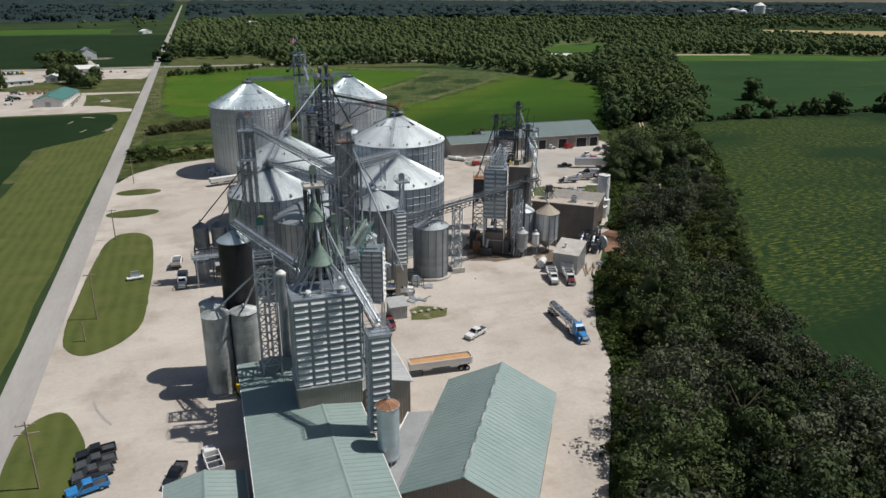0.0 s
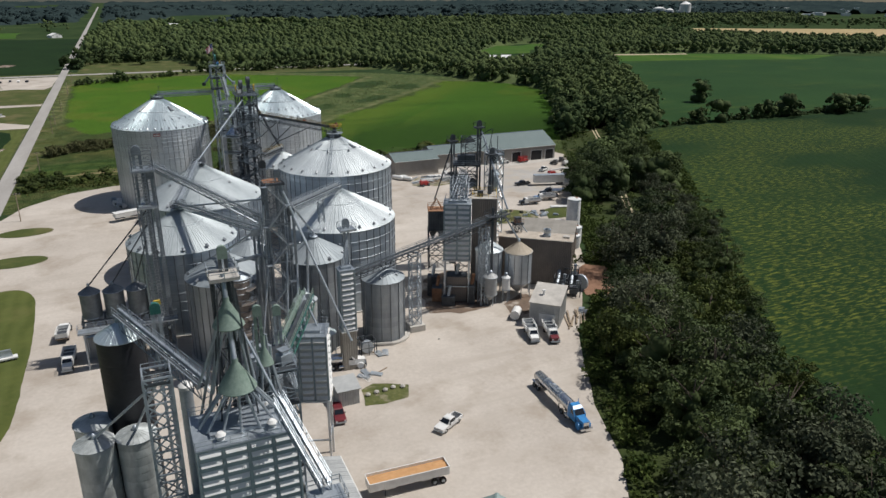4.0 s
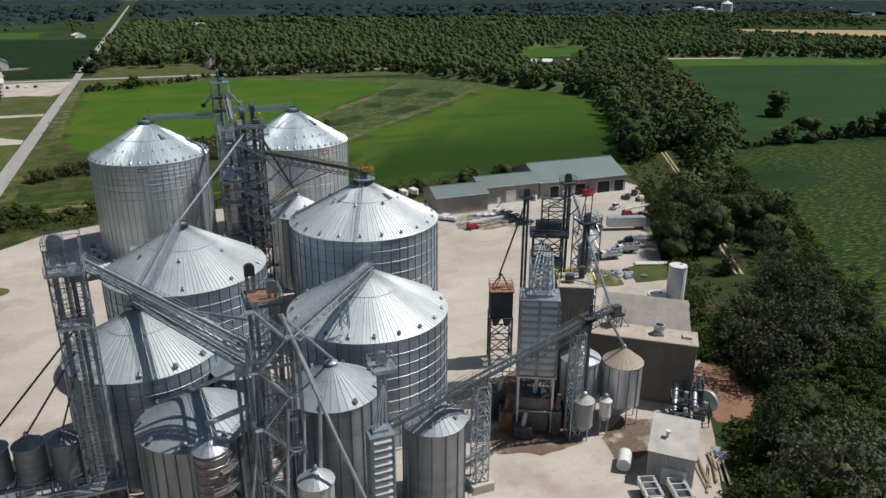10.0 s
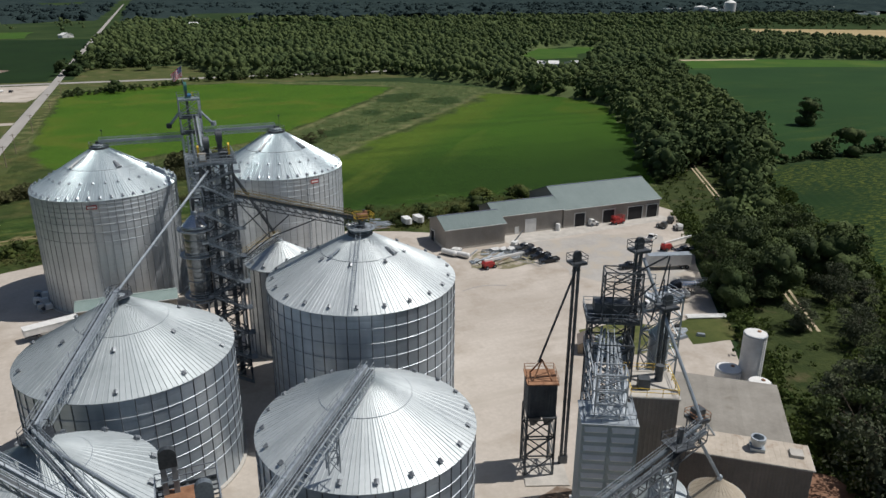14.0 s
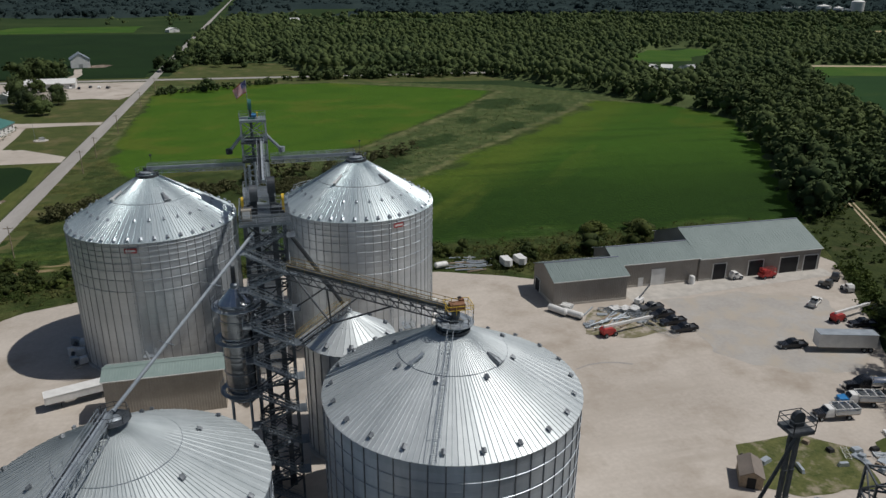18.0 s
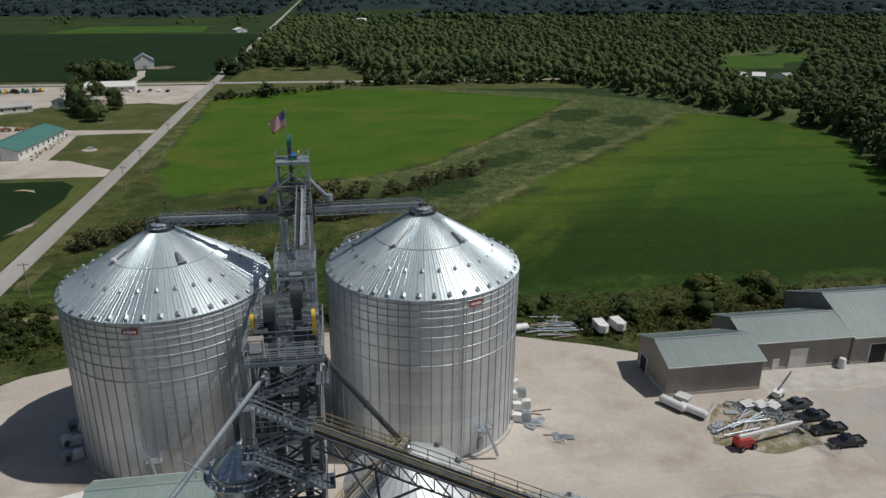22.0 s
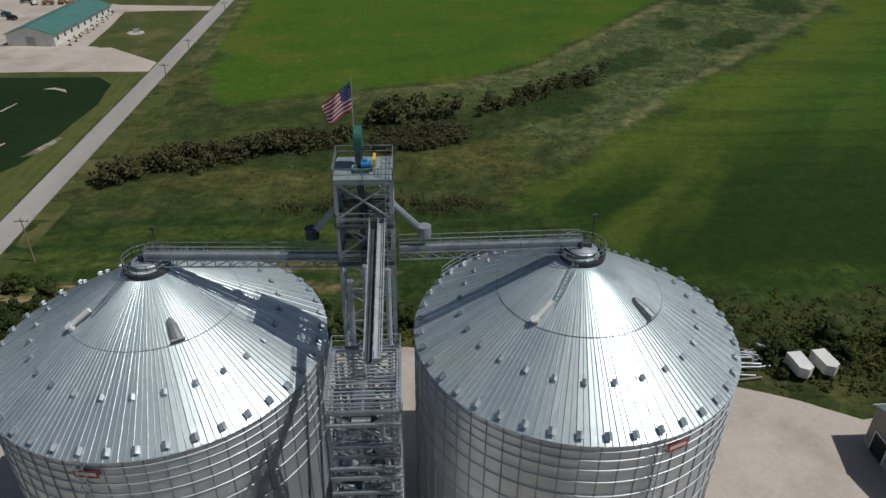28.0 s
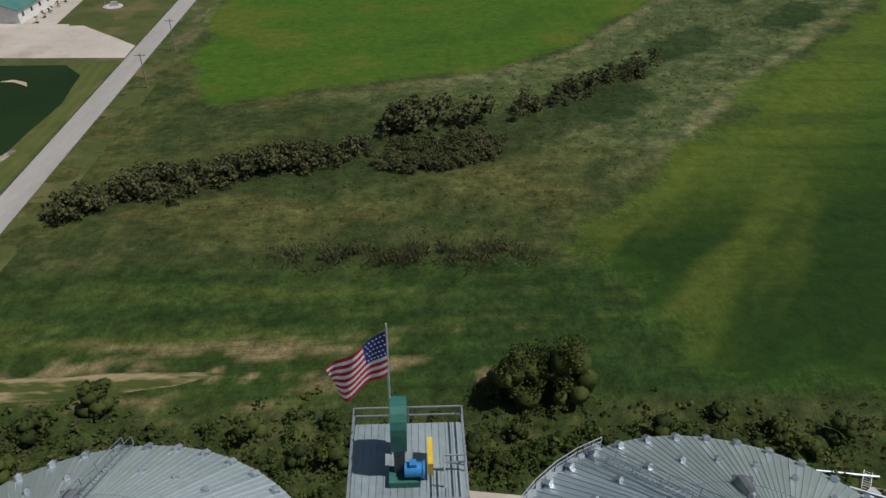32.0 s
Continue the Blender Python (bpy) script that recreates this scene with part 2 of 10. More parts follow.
M_GRAVEL = mat("limestone_gravel", (0.385, 0.342, 0.295), (0.58, 0.528, 0.468), 0.95, 0.0, 22.0, 1.3, bump=0.02, bump_scale=5.0, patch=((0.33, 0.28, 0.225), 13.0, 0.50, 0.75), streak=((0.345, 0.30, 0.245), 62, 50.0, 4.0, .48, .70, 60.0, .42, .60, .55), spec=0.2)
M_GREYGRAVEL = mat("grey_gravel", (0.33, 0.31, 0.285), (0.47, 0.45, 0.42), 0.95, 0.0, 9.0, 1.3, bump=0.02, bump_scale=5.0, patch=((0.43, 0.385, 0.325), 6.0, 0.46, 0.62), spec=0.2)
M_ASPHALT = mat("worn_pale_road", (0.29, 0.275, 0.255), (0.41, 0.39, 0.365), 0.9, 0.0, 9.0, 1.5, bump=0.005, stretch=(1, 0.2, 1), spec=0.2)
M_GRASS = mat("mown_grass", (0.042, 0.062, 0.018), (0.098, 0.112, 0.036), 0.95, 0.0, 9.0, 0.9, bump=0.05, bump_scale=3.0, patch=((0.15, 0.13, 0.06), 15.0, 0.50, 0.72), spec=0.15)
M_LAND = mat("far_land", (0.022, 0.042, 0.020), (0.055, 0.080, 0.034), 1.0, 0.0, 140.0, 0.05, spec=0.0)
M_HAY = mat("bright_alfalfa", (0.030, 0.078, 0.011), (0.058, 0.122, 0.018), 0.95, 0.0, 34.0, 0.35, bump=0.12, bump_scale=0.9, patch=((0.088, 0.13, 0.024), 48.0, 0.5, 0.75), spec=0.12)
M_SOY = mat("dark_soybean_crop", (0.008, 0.025, 0.008), (0.018, 0.043, 0.012), 0.95, 0.0, 40.0, 0.6, bump=0.15, bump_scale=1.1, stretch=(.45, 1, 1), wave=(3.4, "X", .05, (.2, 1.0, 2.0, (.011, .028, .009)), 31), streak=((0.150, 0.165, 0.030), 6, 3.4, .8, .49, .6, 60.0, .43, .56, .85), spec=0.1)
M_CROP_DARK = mat("deep_green_soybeans", (0.009, 0.023, 0.008), (0.018, 0.040, 0.012), 0.95, 0.0, 60.0, 0.4, bump=0.15, bump_scale=1.1, streak=((0.04, 0.055, 0.016), 8, 60.0, 9.0, .50, .70, 70.0, .50, .68, .6), spec=0.1)
M_CROP = mat("dark_row_crop", (0.014, 0.042, 0.013), (0.027, 0.066, 0.019), 0.95, 0.0, 60.0, 0.4, bump=0.15, bump_scale=1.1, streak=((0.07, 0.10, 0.022), 8, 60.0, 9.0, .48, .66, 70.0, .48, .66, .7), spec=0.1)
M_FIELD = mat("meadow_grass", (0.30, 0.35, 0.32), (1.22, 1.18, 1.15), 0.95, 0.0, 1.7, 2.0, bump=0.45, bump_scale=1.2, tone=True, streak=((0.018, 0.036, 0.011), 0, 6.0, .8, .50, .66, 25.0, .40, .60, .75), spec=0.1, sheen=(0.5, 0.22, (0.55, 0.72, 0.2)))
M_HAYTURF = mat("hay_turf", (0.44, 0.46, 0.44), (0.86, 0.85, 0.84), 0.95, 0.0, 2.4, 1.6, bump=0.25, bump_scale=1.0, tone=True, streak=((0.014, 0.034, 0.010), 4, 9.0, .9, .54, .70, 45.0, .42, .62, .6), spec=0.1, sheen=(1.0, 0.22, (0.50, 0.88, 0.08)))
M_STREAK = mat("dry_streaks", (0.04, 0.062, 0.016), (0.095, 0.105, 0.03), 0.95, 0.0, 5.0, 1.0, bump=0.1, bump_scale=1.5, stretch=(.2, 1, 1), patch=((0.30, 0.235, 0.135), 2.2, 0.47, 0.6), spec=0.1)
M_LAWN = mat("striped_lawn", (0.055, 0.074, 0.019), (0.104, 0.120, 0.033), 0.95, 0.0, 9.0, 0.9, bump=0.05, bump_scale=3.0, patch=((0.14, 0.13, 0.05), 17.0, 0.58, 0.8), wave=(3.0, "X", .01, (.3, 4.0, .6, (.125, .145, .045)), 0), spec=0.15)
M_TANFIELD = mat("ripe_grain_field", (0.30, 0.23, 0.11), (0.45, 0.36, 0.20), 0.95, 0.0, 50.0, 0.2, spec=0.1)
M_LEAF = mat("leaf", (0.024, 0.042, 0.015), (0.092, 0.124, 0.042), 0.75, 0.0, 14.0, 3.0, by_object=0.9, by_island=0.5, translucent=0.2, spec=0.25)
M_WEED = mat("bright_weed", (0.032, 0.058, 0.014), (0.105, 0.138, 0.036), 0.85, 0.0, 7.0, 2.0, by_island=0.6, translucent=0.2, spec=0.15)
M_REED = mat("tall_dry_grass", (0.075, 0.090, 0.030), (0.165, 0.165, 0.060), 0.9, 0.0, 9.0, 2.0, by_island=0.5, translucent=0.35, spec=0.1)
M_LEAF_DARK = mat("dark_leaf", (0.022, 0.040, 0.013), (0.078, 0.105, 0.034), 0.85, 0.0, 45.0, 1.0, by_object=0.2, by_island=0.45, translucent=0.0, bump=0.5, bump_scale=0.9, spec=0.2)
M_LEAF_WOOD = mat("woodland_leaf", (0.0388, 0.0627, 0.0262), (0.1197, 0.1528, 0.0570), 0.9, 0.0, 95.0, 1.0, by_island=0.5, spec=0.1)
# Distance haze is put into this colour: darker and bluer than near leaves.
M_LEAF_HAZE = mat("hazed_distant_leaf", (0.016, 0.027, 0.030), (0.042, 0.061, 0.058), 1.0, 0.0, 160.0, 0.3, by_island=0.3, bump=0.6, bump_scale=0.4, spec=0.0)
M_LEAF_GREY = mat("grey_green_leaf", (0.038, 0.050, 0.028), (0.138, 0.154, 0.092), 0.8, 0.0, 10.0, 3.0, by_object=0.7, by_island=0.5, translucent=0.2, spec=0.2)
M_LEAF_OLIVE = mat("olive_leaf", (0.030, 0.046, 0.012), (0.115, 0.140, 0.034), 0.8, 0.0, 10.0, 3.0, by_object=0.6, by_island=0.5, translucent=0.2, spec=0.2)
M_WILLOW = mat("brownish_willow_leaf", (0.055, 0.062, 0.028), (0.155, 0.155, 0.070), 0.85, 0.0, 8.0, 2.0, by_island=0.5, translucent=0.15, spec=0.15)
M_BARK = mat("bark", (0.06, 0.045, 0.035), (0.16, 0.125, 0.095), 0.95, 0.0, 0.6, 6.0, bump=0.03)
# Tree shade is put into this floor colour, darker than open grass.
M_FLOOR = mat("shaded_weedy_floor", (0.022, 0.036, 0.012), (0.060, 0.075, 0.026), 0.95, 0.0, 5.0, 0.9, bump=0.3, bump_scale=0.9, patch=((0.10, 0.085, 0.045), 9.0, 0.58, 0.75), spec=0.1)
M_DRYGRASS = mat("thin_dry_grass", (0.058, 0.078, 0.026), (0.150, 0.152, 0.060), 0.95, 0.0, 2.5, 1.6, bump=0.1, bump_scale=2.0, patch=((0.30, 0.26, 0.19), 3.0, 0.52, 0.7), spec=0.1)
M_SCRUB = mat("sparse_weeds_on_gravel", (0.13, 0.125, 0.065), (0.27, 0.245, 0.16), 0.95, 0.0, 2.2, 2.4, bump=0.1, bump_scale=2.0, patch=((0.40, 0.355, 0.30), 2.4, 0.46, 0.6), spec=0.1)
M_SOIL = mat("bare_red_soil", (0.17, 0.085, 0.05), (0.29, 0.17, 0.11), 0.95, 0.0, 3.0, 2.0, bump=0.05)
M_DRIED = mat("dry_stubble", (0.25, 0.19, 0.10), (0.42, 0.34, 0.20), 0.95, 0.0, 4.0, 1.0, bump=0.06)
M_RED = mat("red_paint", (0.30, 0.02, 0.02), (0.48, 0.05, 0.045), 0.45, 0.0, 0.8, 5.0)
M_MAROON = mat("maroon_paint", (0.10, 0.012, 0.018), (0.18, 0.03, 0.035), 0.4, 0.0, 0.8, 5.0)
M_BLUE = mat("blue_paint", (0.02, 0.16, 0.42), (0.05, 0.27, 0.58), 0.35, 0.0, 0.8, 5.0)
M_YELLOW = mat("yellow_paint", (0.62, 0.40, 0.03), (0.80, 0.55, 0.06), 0.5, 0.0, 0.8, 5.0)
M_CARBLACK = mat("dark_car_paint", (0.012, 0.014, 0.018), (0.035, 0.038, 0.045), 0.28, 0.2, 1.0, 5.0)
M_GREYCAR = mat("grey_car_paint", (0.07, 0.075, 0.08), (0.13, 0.135, 0.14), 0.3, 0.3, 1.0, 5.0)
M_TYRE = mat("tyre_rubber", (0.012, 0.012, 0.012), (0.03, 0.03, 0.03), 0.85)
M_GLASS = mat("dark_window_glass", (0.008, 0.01, 0.013), (0.02, 0.024, 0.03), 0.08, 0.0, spec=0.7, rough_var=0.02)
M_CHROME = mat("polished_aluminium", (0.55, 0.57, 0.59), (0.75, 0.77, 0.79), 0.2, 0.9, 1.0, 3.0)
M_GRAIN = mat("corn_grain", (0.42, 0.22, 0.09), (0.62, 0.36, 0.17), 0.9, 0.0, 0.8, 6.0, bump=0.05)
M_TIMBER = mat("weathered_timber", (0.22, 0.17, 0.12), (0.42, 0.34, 0.25), 0.85, 0.0, 0.5, 6.0, by_object=0.6)
M_DIRT = mat("packed_dirt_track", (0.36, 0.30, 0.20), (0.52, 0.44, 0.31), 0.95, 0.0, 5.0, 1.5, bump=0.02, spec=0.15)
# Near-black colour for the shade in doorways and hollow buildings.
M_SHADOWHOLE = mat("interior_shade", (0.012, 0.012, 0.013), (0.03, 0.03, 0.032), 0.9)

# ---- mesh tools ----
class G:
    """Collects vertices and faces of one mesh."""

    def __init__(self):
        self.v, self.f = [], []

    def add(self, vs, fs):
        n = len(self.v)
        self.v += [tuple(p) for p in vs]
        self.f += [tuple(i + n for i in q) for q in fs]
        return self

    def prism(self, pts, z0, z1):
        n = len(pts)
        vs = [(x, y, z0) for x, y in pts] + [(x, y, z1) for x, y in pts]
        fs = [tuple(range(n - 1, -1, -1)), tuple(range(n, 2 * n))] + [(i, (i + 1) % n, n + (i + 1) % n, n + i) for i in range(n)]
        return self.add(vs, fs)

    def box(self, c, s, rz=0.0, taper=1.0):
        x, y, z = (q / 2 for q in s)
        ca, sa = math.cos(radians(rz)), math.sin(radians(rz))
        vs = []
        for dz, k in ((-z, 1.0), (z, taper)):
            for dx, dy in ((-x, -y), (x, -y), (x, y), (-x, y)):
                dx, dy = dx * k, dy * k
                vs.append((c[0] + dx * ca - dy * sa, c[1] + dx * sa + dy * ca, c[2] + dz))
        return self.add(vs, [(3, 2, 1, 0), (4, 5, 6, 7), (0, 1, 5, 4), (1, 2, 6, 5), (2, 3, 7, 6), (3, 0, 4, 7)])

    def beam(self, p, q, w, h=None):
        h = w if h is None else h
        p, q = Vector(p), Vector(q)
        d = (q - p).normalized()
        up = Vector((0, 0, 1)) if abs(d.z) < 0.98 else Vector((0, 1, 0))
        a = d.cross(up).normalized()
        b = a.cross(d).normalized()
        vs = []
        for o in (p, q):
            for i, j in ((-1, -1), (1, -1), (1, 1), (-1, 1)):
                vs.append(o + a * (i * w / 2) + b * (j * h / 2))
        return self.add(vs, [(0, 1, 2, 3), (7, 6, 5, 4), (4, 5, 1, 0), (5, 6, 2, 1), (6, 7, 3, 2), (7, 4, 0, 3)])

    def tube(self, p, q, r, n=8, r2=None):
        r2 = r if r2 is None else r2
        p, q = Vector(p), Vector(q)
        d = (q - p).normalized()
        up = Vector((0, 0, 1)) if abs(d.z) < 0.98 else Vector((1, 0, 0))
        a = d.cross(up).normalized()
        b = a.cross(d).normalized()
        vs = []
        for o, rr in ((p, r), (q, r2)):
            for i in range(n):
                t = 2 * math.pi * i / n
                vs.append(o + a * (rr * math.cos(t)) + b * (rr * math.sin(t)))
        fs = [(i, n + i, n + (i + 1) % n, (i + 1) % n) for i in range(n)]
        return self.add(vs, fs + [tuple(range(n)), tuple(range(2 * n - 1, n - 1, -1))])

    def lathe(self, prof, n=32, c=(0, 0), a0=0.0, a1=360.0, cap=False):
        full = abs(a1 - a0) >= 359.9
        m = n if full else n + 1
        vs = []
        for r, z in prof:
            for i in range(m):
                t = radians(a0 + (a1 - a0) * i / n)
                vs.append((c[0] + r * math.cos(t), c[1] + r * math.sin(t), z))
        fs = []
        for k in range(len(prof) - 1):
            for i in range(n):
                j = (i + 1) % m
                fs.append((k * m + i, k * m + j, (k + 1) * m + j, (k + 1) * m + i))
        if cap and full:
            fs.append(tuple(range(m - 1, -1, -1)))
            fs.append(tuple(range((len(prof) - 1) * m, len(prof) * m)))
        return self.add(vs, fs)

    def mesh(self, name, material, smooth=False):
        me = bpy.data.meshes.new(name)
        me.from_pydata(self.v, [], self.f)
        me.materials.append(material)
        if smooth:
            me.shade_smooth()
            me.set_sharp_from_angle(angle=radians(38))
        me.update()
        return me


def part(name, g, material, parent=None, label="", smooth=False, at=None):
    """One mesh under a thing or a part; g is a G or a mesh that is shared."""
    me = g.mesh(name, material, smooth) if isinstance(g, G) else g
    ob = new(name, me)
    if parent is not None:
        ob.parent = parent
    if at is not None:
        ob.matrix_basis = at
    if label:
        tagged(ob, label)
    return ob


def thing(name, m, label, category, group="", kind=""):
    ob = new(name)
    ob.empty_display_size = 0.5
    ob.matrix_basis = m
    return tagged(ob, label, category, group, kind)


def rails(g, pts, closed=False, h=1.1, w=0.06, posts=2.0):
    """A handrail with posts along a line of points."""
    loop = list(pts) + ([pts[0]] if closed else [])
    for p, q in zip(loop, loop[1:]):
        p, q = Vector(p), Vector(q)
        for k in (1.0, 0.55):
            g.beam(p + Vector((0, 0, h * k)), q + Vector((0, 0, h * k)), w)
        n = max(1, round((q - p).length / posts))
        for i in range(n + 1):
            o = p.lerp(q, i / n)
            g.beam(o, o + Vector((0, 0, h)), w)
    return g


def ladder(g, p, q, w=0.5, step=0.6, side=(1, 0, 0)):
    p, q, s = Vector(p), Vector(q), Vector(side).normalized() * (w / 2)
    g.beam(p - s, q - s, 0.06)
    g.beam(p + s, q + s, 0.06)
    n = int((q - p).length / step)
    for i in range(n):
        o = p.lerp(q, (i + 0.5) / n)
        g.beam(o - s, o + s, 0.04)
    return g


def wobble(pts, size=3.0, step=6.0, seed=1):
    """A closed outline with uneven edges."""
    out = []
    n = len(pts)
    for i in range(n):
        p, q = Vector((*pts[i], 0)), Vector((*pts[(i + 1) % n], 0))
        k = max(1, int((q - p).length / step))
        for j in range(k):
            o = p.lerp(q, j / k)
            d = noise.noise_vector(Vector((o.x * 0.045, o.y * 0.045, seed * 7.3)))
            e = noise.noise_vector(Vector((o.x * 0.25, o.y * 0.25, seed * 3.1)))
            out.append((o.x + d.x * size + e.x * size * 0.35, o.y + d.y * size + e.y * size * 0.35))
    return out


def rounded(pts, times=2):
    """Cuts the corners of a closed outline."""
    for _ in range(times):
        pts = [q for (x0, y0), (x1, y1) in zip(pts, pts[1:] + pts[:1]) for q in ((x0 * .75 + x1 * .25, y0 * .75 + y1 * .25), (x0 * .25 + x1 * .75, y0 * .25 + y1 * .75))]
    return pts


def sheet(name, pts, z, material, label, category="ground", size=3.0, step=6.0, seed=1):
    """A flat area of the ground with an uneven edge."""
    outline = wobble(pts, size, step, seed) if size else pts
    bm = bmesh.new()
    f = bm.faces.new([bm.verts.new((x, y, z)) for x, y in outline])
    if f.normal.z < 0 or f.calc_area() == 0:
        pass
    bm.normal_update()
    if f.normal.z < 0:
        f.normal_flip()
    bmesh.ops.triangulate(bm, faces=[f])
    me = bpy.data.meshes.new(name)
    bm.to_mesh(me)
    bm.free()
    me.materials.append(material)
    return tagged(new(name, me), label, category, kind="structure")


def inside(x, y, pts):
    c, n = False, len(pts)
    for i in range(n):
        (x0, y0), (x1, y1) = pts[i], pts[i - 1]
        if (y0 > y) != (y1 > y) and x < (x1 - x0) * (y - y0) / (y1 - y0) + x0:
            c = not c
    return c

# ---- ground, fields and roads ----
gg = G()
NX = [-4600, -1500, -400, 0, 400, 1500, 4600]
for i in range(6):
    for j in range(6):
        gg.add([(NX[i], NX[j] + 300, 0), (NX[i + 1], NX[j] + 300, 0), (NX[i + 1], NX[j + 1] + 300, 0), (NX[i], NX[j + 1] + 300, 0)], [(0, 1, 2, 3)])
tagged(new("ground", gg.mesh("ground", M_LAND)), "green farmland reaching to the wooded horizon", "ground", kind="structure")

# meadow, swale and the two hay fields: one turf whose growth and tones run into one another
HAY_W = [(-22, 470), (-25, 560), (-26, 660), (-10, 690), (40, 700), (90, 700), (150, 668), (200, 636), (176, 600), (159, 572), (114, 514), (82, 472), (57, 458), (17, 446), (-11, 434)]
HAY_E = [(66, 376), (84, 396), (107, 420), (128, 446), (159, 478), (200, 522), (250, 578), (290, 555), (300, 545), (290, 446), (260, 378), (240, 335), (213, 333), (167, 338), (112, 340), (86, 344), (74, 356)]


def poly_depth(px, py, poly):
    """Distance into an outline, negative outside it."""
    best = np.full(px.shape, 1e9)
    odd = np.zeros(px.shape, bool)
    for (x0, y0), (x1, y1) in zip(poly, poly[1:] + poly[:1]):
        dx, dy = x1 - x0, y1 - y0
        s_ = np.clip(((px - x0) * dx + (py - y0) * dy) / (dx * dx + dy * dy), 0, 1)
        best = np.minimum(best, np.hypot(px - x0 - s_ * dx, py - y0 - s_ * dy))
        if y0 != y1:
            odd ^= ((y0 > py) != (y1 > py)) & (px < dx * (py - y0) / dy + x0)
    return np.where(odd, best, -best)


def soft(v, a, b):
    q = np.clip((v - a) / (b - a), 0, 1)
    return q * q * (3 - 2 * q)


def rough_field(px, py, sx, sy, z):
    return np.array([noise.fractal(Vector((x * sx, y * sy, z)), 1.0, 2.1, 4) for x, y in zip(px, py)])


tx, ty = np.meshgrid(np.arange(-33.4, 322, 1.6), np.concatenate([np.arange(296, 480, 1.3), np.arange(480, 706, 2.2)]))
tn = tx.shape
fx, fy = tx.ravel(), ty.ravel()
n1, n2 = rough_field(fx, fy, .035, .05, 1.7), rough_field(fx, fy, .012, .16, 5.3)
n3, n4 = rough_field(fx, fy, .12, .16, 9.1), rough_field(fx, fy, .3, .3, 3.3)
dw, de = poly_depth(fx, fy, HAY_W), poly_depth(fx, fy, HAY_E)
tone = np.empty((fx.size, 3))
tone[:] = (.050, .072, .022)


def lay(weight, colour):
    w_ = np.clip(weight, 0, 1)[:, None]
    tone[:] = tone * (1 - w_) + np.array(colour) * w_


lay(soft(n3, -.05, .35) * .7, (.105, .11, .042))
mown = soft(fy + 2 * n3, 338, 343) * (1 - soft(fy + 4 * n1, 366, 374))
lay(mown, (.046, .082, .020))
lay(mown * soft(n2, .02, .35), (.082, .115, .026))
lay(mown * soft(-n2, .05, .35), (.030, .060, .015))
n5 = rough_field(fx, fy, .10, .55, 4.4)
lay(mown * soft(n5 + .5 * n4 + .4 * n2, .16, .5) * (1 - soft(fy, 350, 357)) * (1 - soft(fx, 50, 62)), (.24, .19, .10))
lay(mown * soft(n5, .1, .4) * soft(fy, 350, 357) * .5, (.09, .12, .03))
tan = soft(fy + 3 * n3, 376, 384) * (1 - soft(fy + 5 * n3, 470, 480)) * (1 - soft(fx, 70, 110))
lay(tan * soft(n1 + .4 * n3, -.3, .2), (.118, .118, .040))
lay(tan * soft(n3, .05, .4) * .6, (.060, .085, .024))
sw = soft(-dw, .5, 3) * soft(-de, .5, 4) * soft(fx * .75 + fy, 440, 500)
lay(sw * .9, (.095, .128, .048))
lay(sw * soft(n4 + n3, .1, .6) * .55, (.17, .18, .08))
lay(sw * soft(9 + 4 * n3 - np.minimum(-dw, -de), 0, 8) * soft(n3 + .7, .0, .9) * .85, (.24, .225, .11))
for cx, cy, rx, ry, a_ in ((184, 583, 15, 26, -38), (208, 560, 13, 18, -38), (119, 479, 8, 22, -45), (165, 506, 8, 24, -42), (150, 528, 7, 14, -40), (86, 436, 9, 16, -50)):
    ca_, sa_ = math.cos(radians(a_)), math.sin(radians(a_))
    u_, v_ = (fx - cx) * ca_ + (fy - cy) * sa_, -(fx - cx) * sa_ + (fy - cy) * ca_
    lay((1 - soft((u_ / rx) ** 2 + (v_ / ry) ** 2 + .6 * n3, .55, 1.1)) * .85, (.026, .052, .016))
ditch_d = poly_depth(fx, fy, [(-30, 384), (-10, 392), (30, 402), (62, 408), (104, 456), (96, 462), (58, 430), (20, 420), (-28, 396)])
lay(soft(ditch_d + 3 * n3, -3, 2) * .8, (.035, .055, .018))
east = soft(fx, 120, 230)
hw = soft(dw + 2.5 * n3 + 3.0 * n1, -1.2, 3.4)
lay(hw, (.082, .165, .020))
lay(hw * soft(n1 + .6 * rough_field(fx, fy, .011, .018, 2.2), .0, .5), (.130, .172, .027))
lay(hw * soft(-n1, .1, .6) * .45, (.040, .105, .015))
he = soft(de + 5.0 * n3 + 6.0 * n1, -2.5, 9)
lay(he, (.062, .140, .019))
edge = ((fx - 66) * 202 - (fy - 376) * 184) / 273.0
# southern part of the eastern hay field is laid darker, fading northward
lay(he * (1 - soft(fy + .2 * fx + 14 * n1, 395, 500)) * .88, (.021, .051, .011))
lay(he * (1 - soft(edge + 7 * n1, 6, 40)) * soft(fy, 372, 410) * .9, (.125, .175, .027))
along = np.array([noise.fractal(Vector(((x * .64 + y * .77) * .010, (x * .77 - y * .64) * .075, 6.4)), 1.0, 2.1, 4) for x, y in zip(fx, fy)])
lay(he * soft(along, .05, .5) * (1 - soft(edge, 14, 60)) * .75, (.135, .175, .030))
lay(he * soft(fy + 8 * n1, 440, 500) * soft(n1 + along, -.2, .6) * .7, (.115, .160, .024))
lay(he * soft(n2, .1, .5) * .35, (.018, .044, .011))
road_tan = soft(np.abs(fx + 28.4 + .6 * n3), 2.2, .4) * soft(fy, 440, 470)
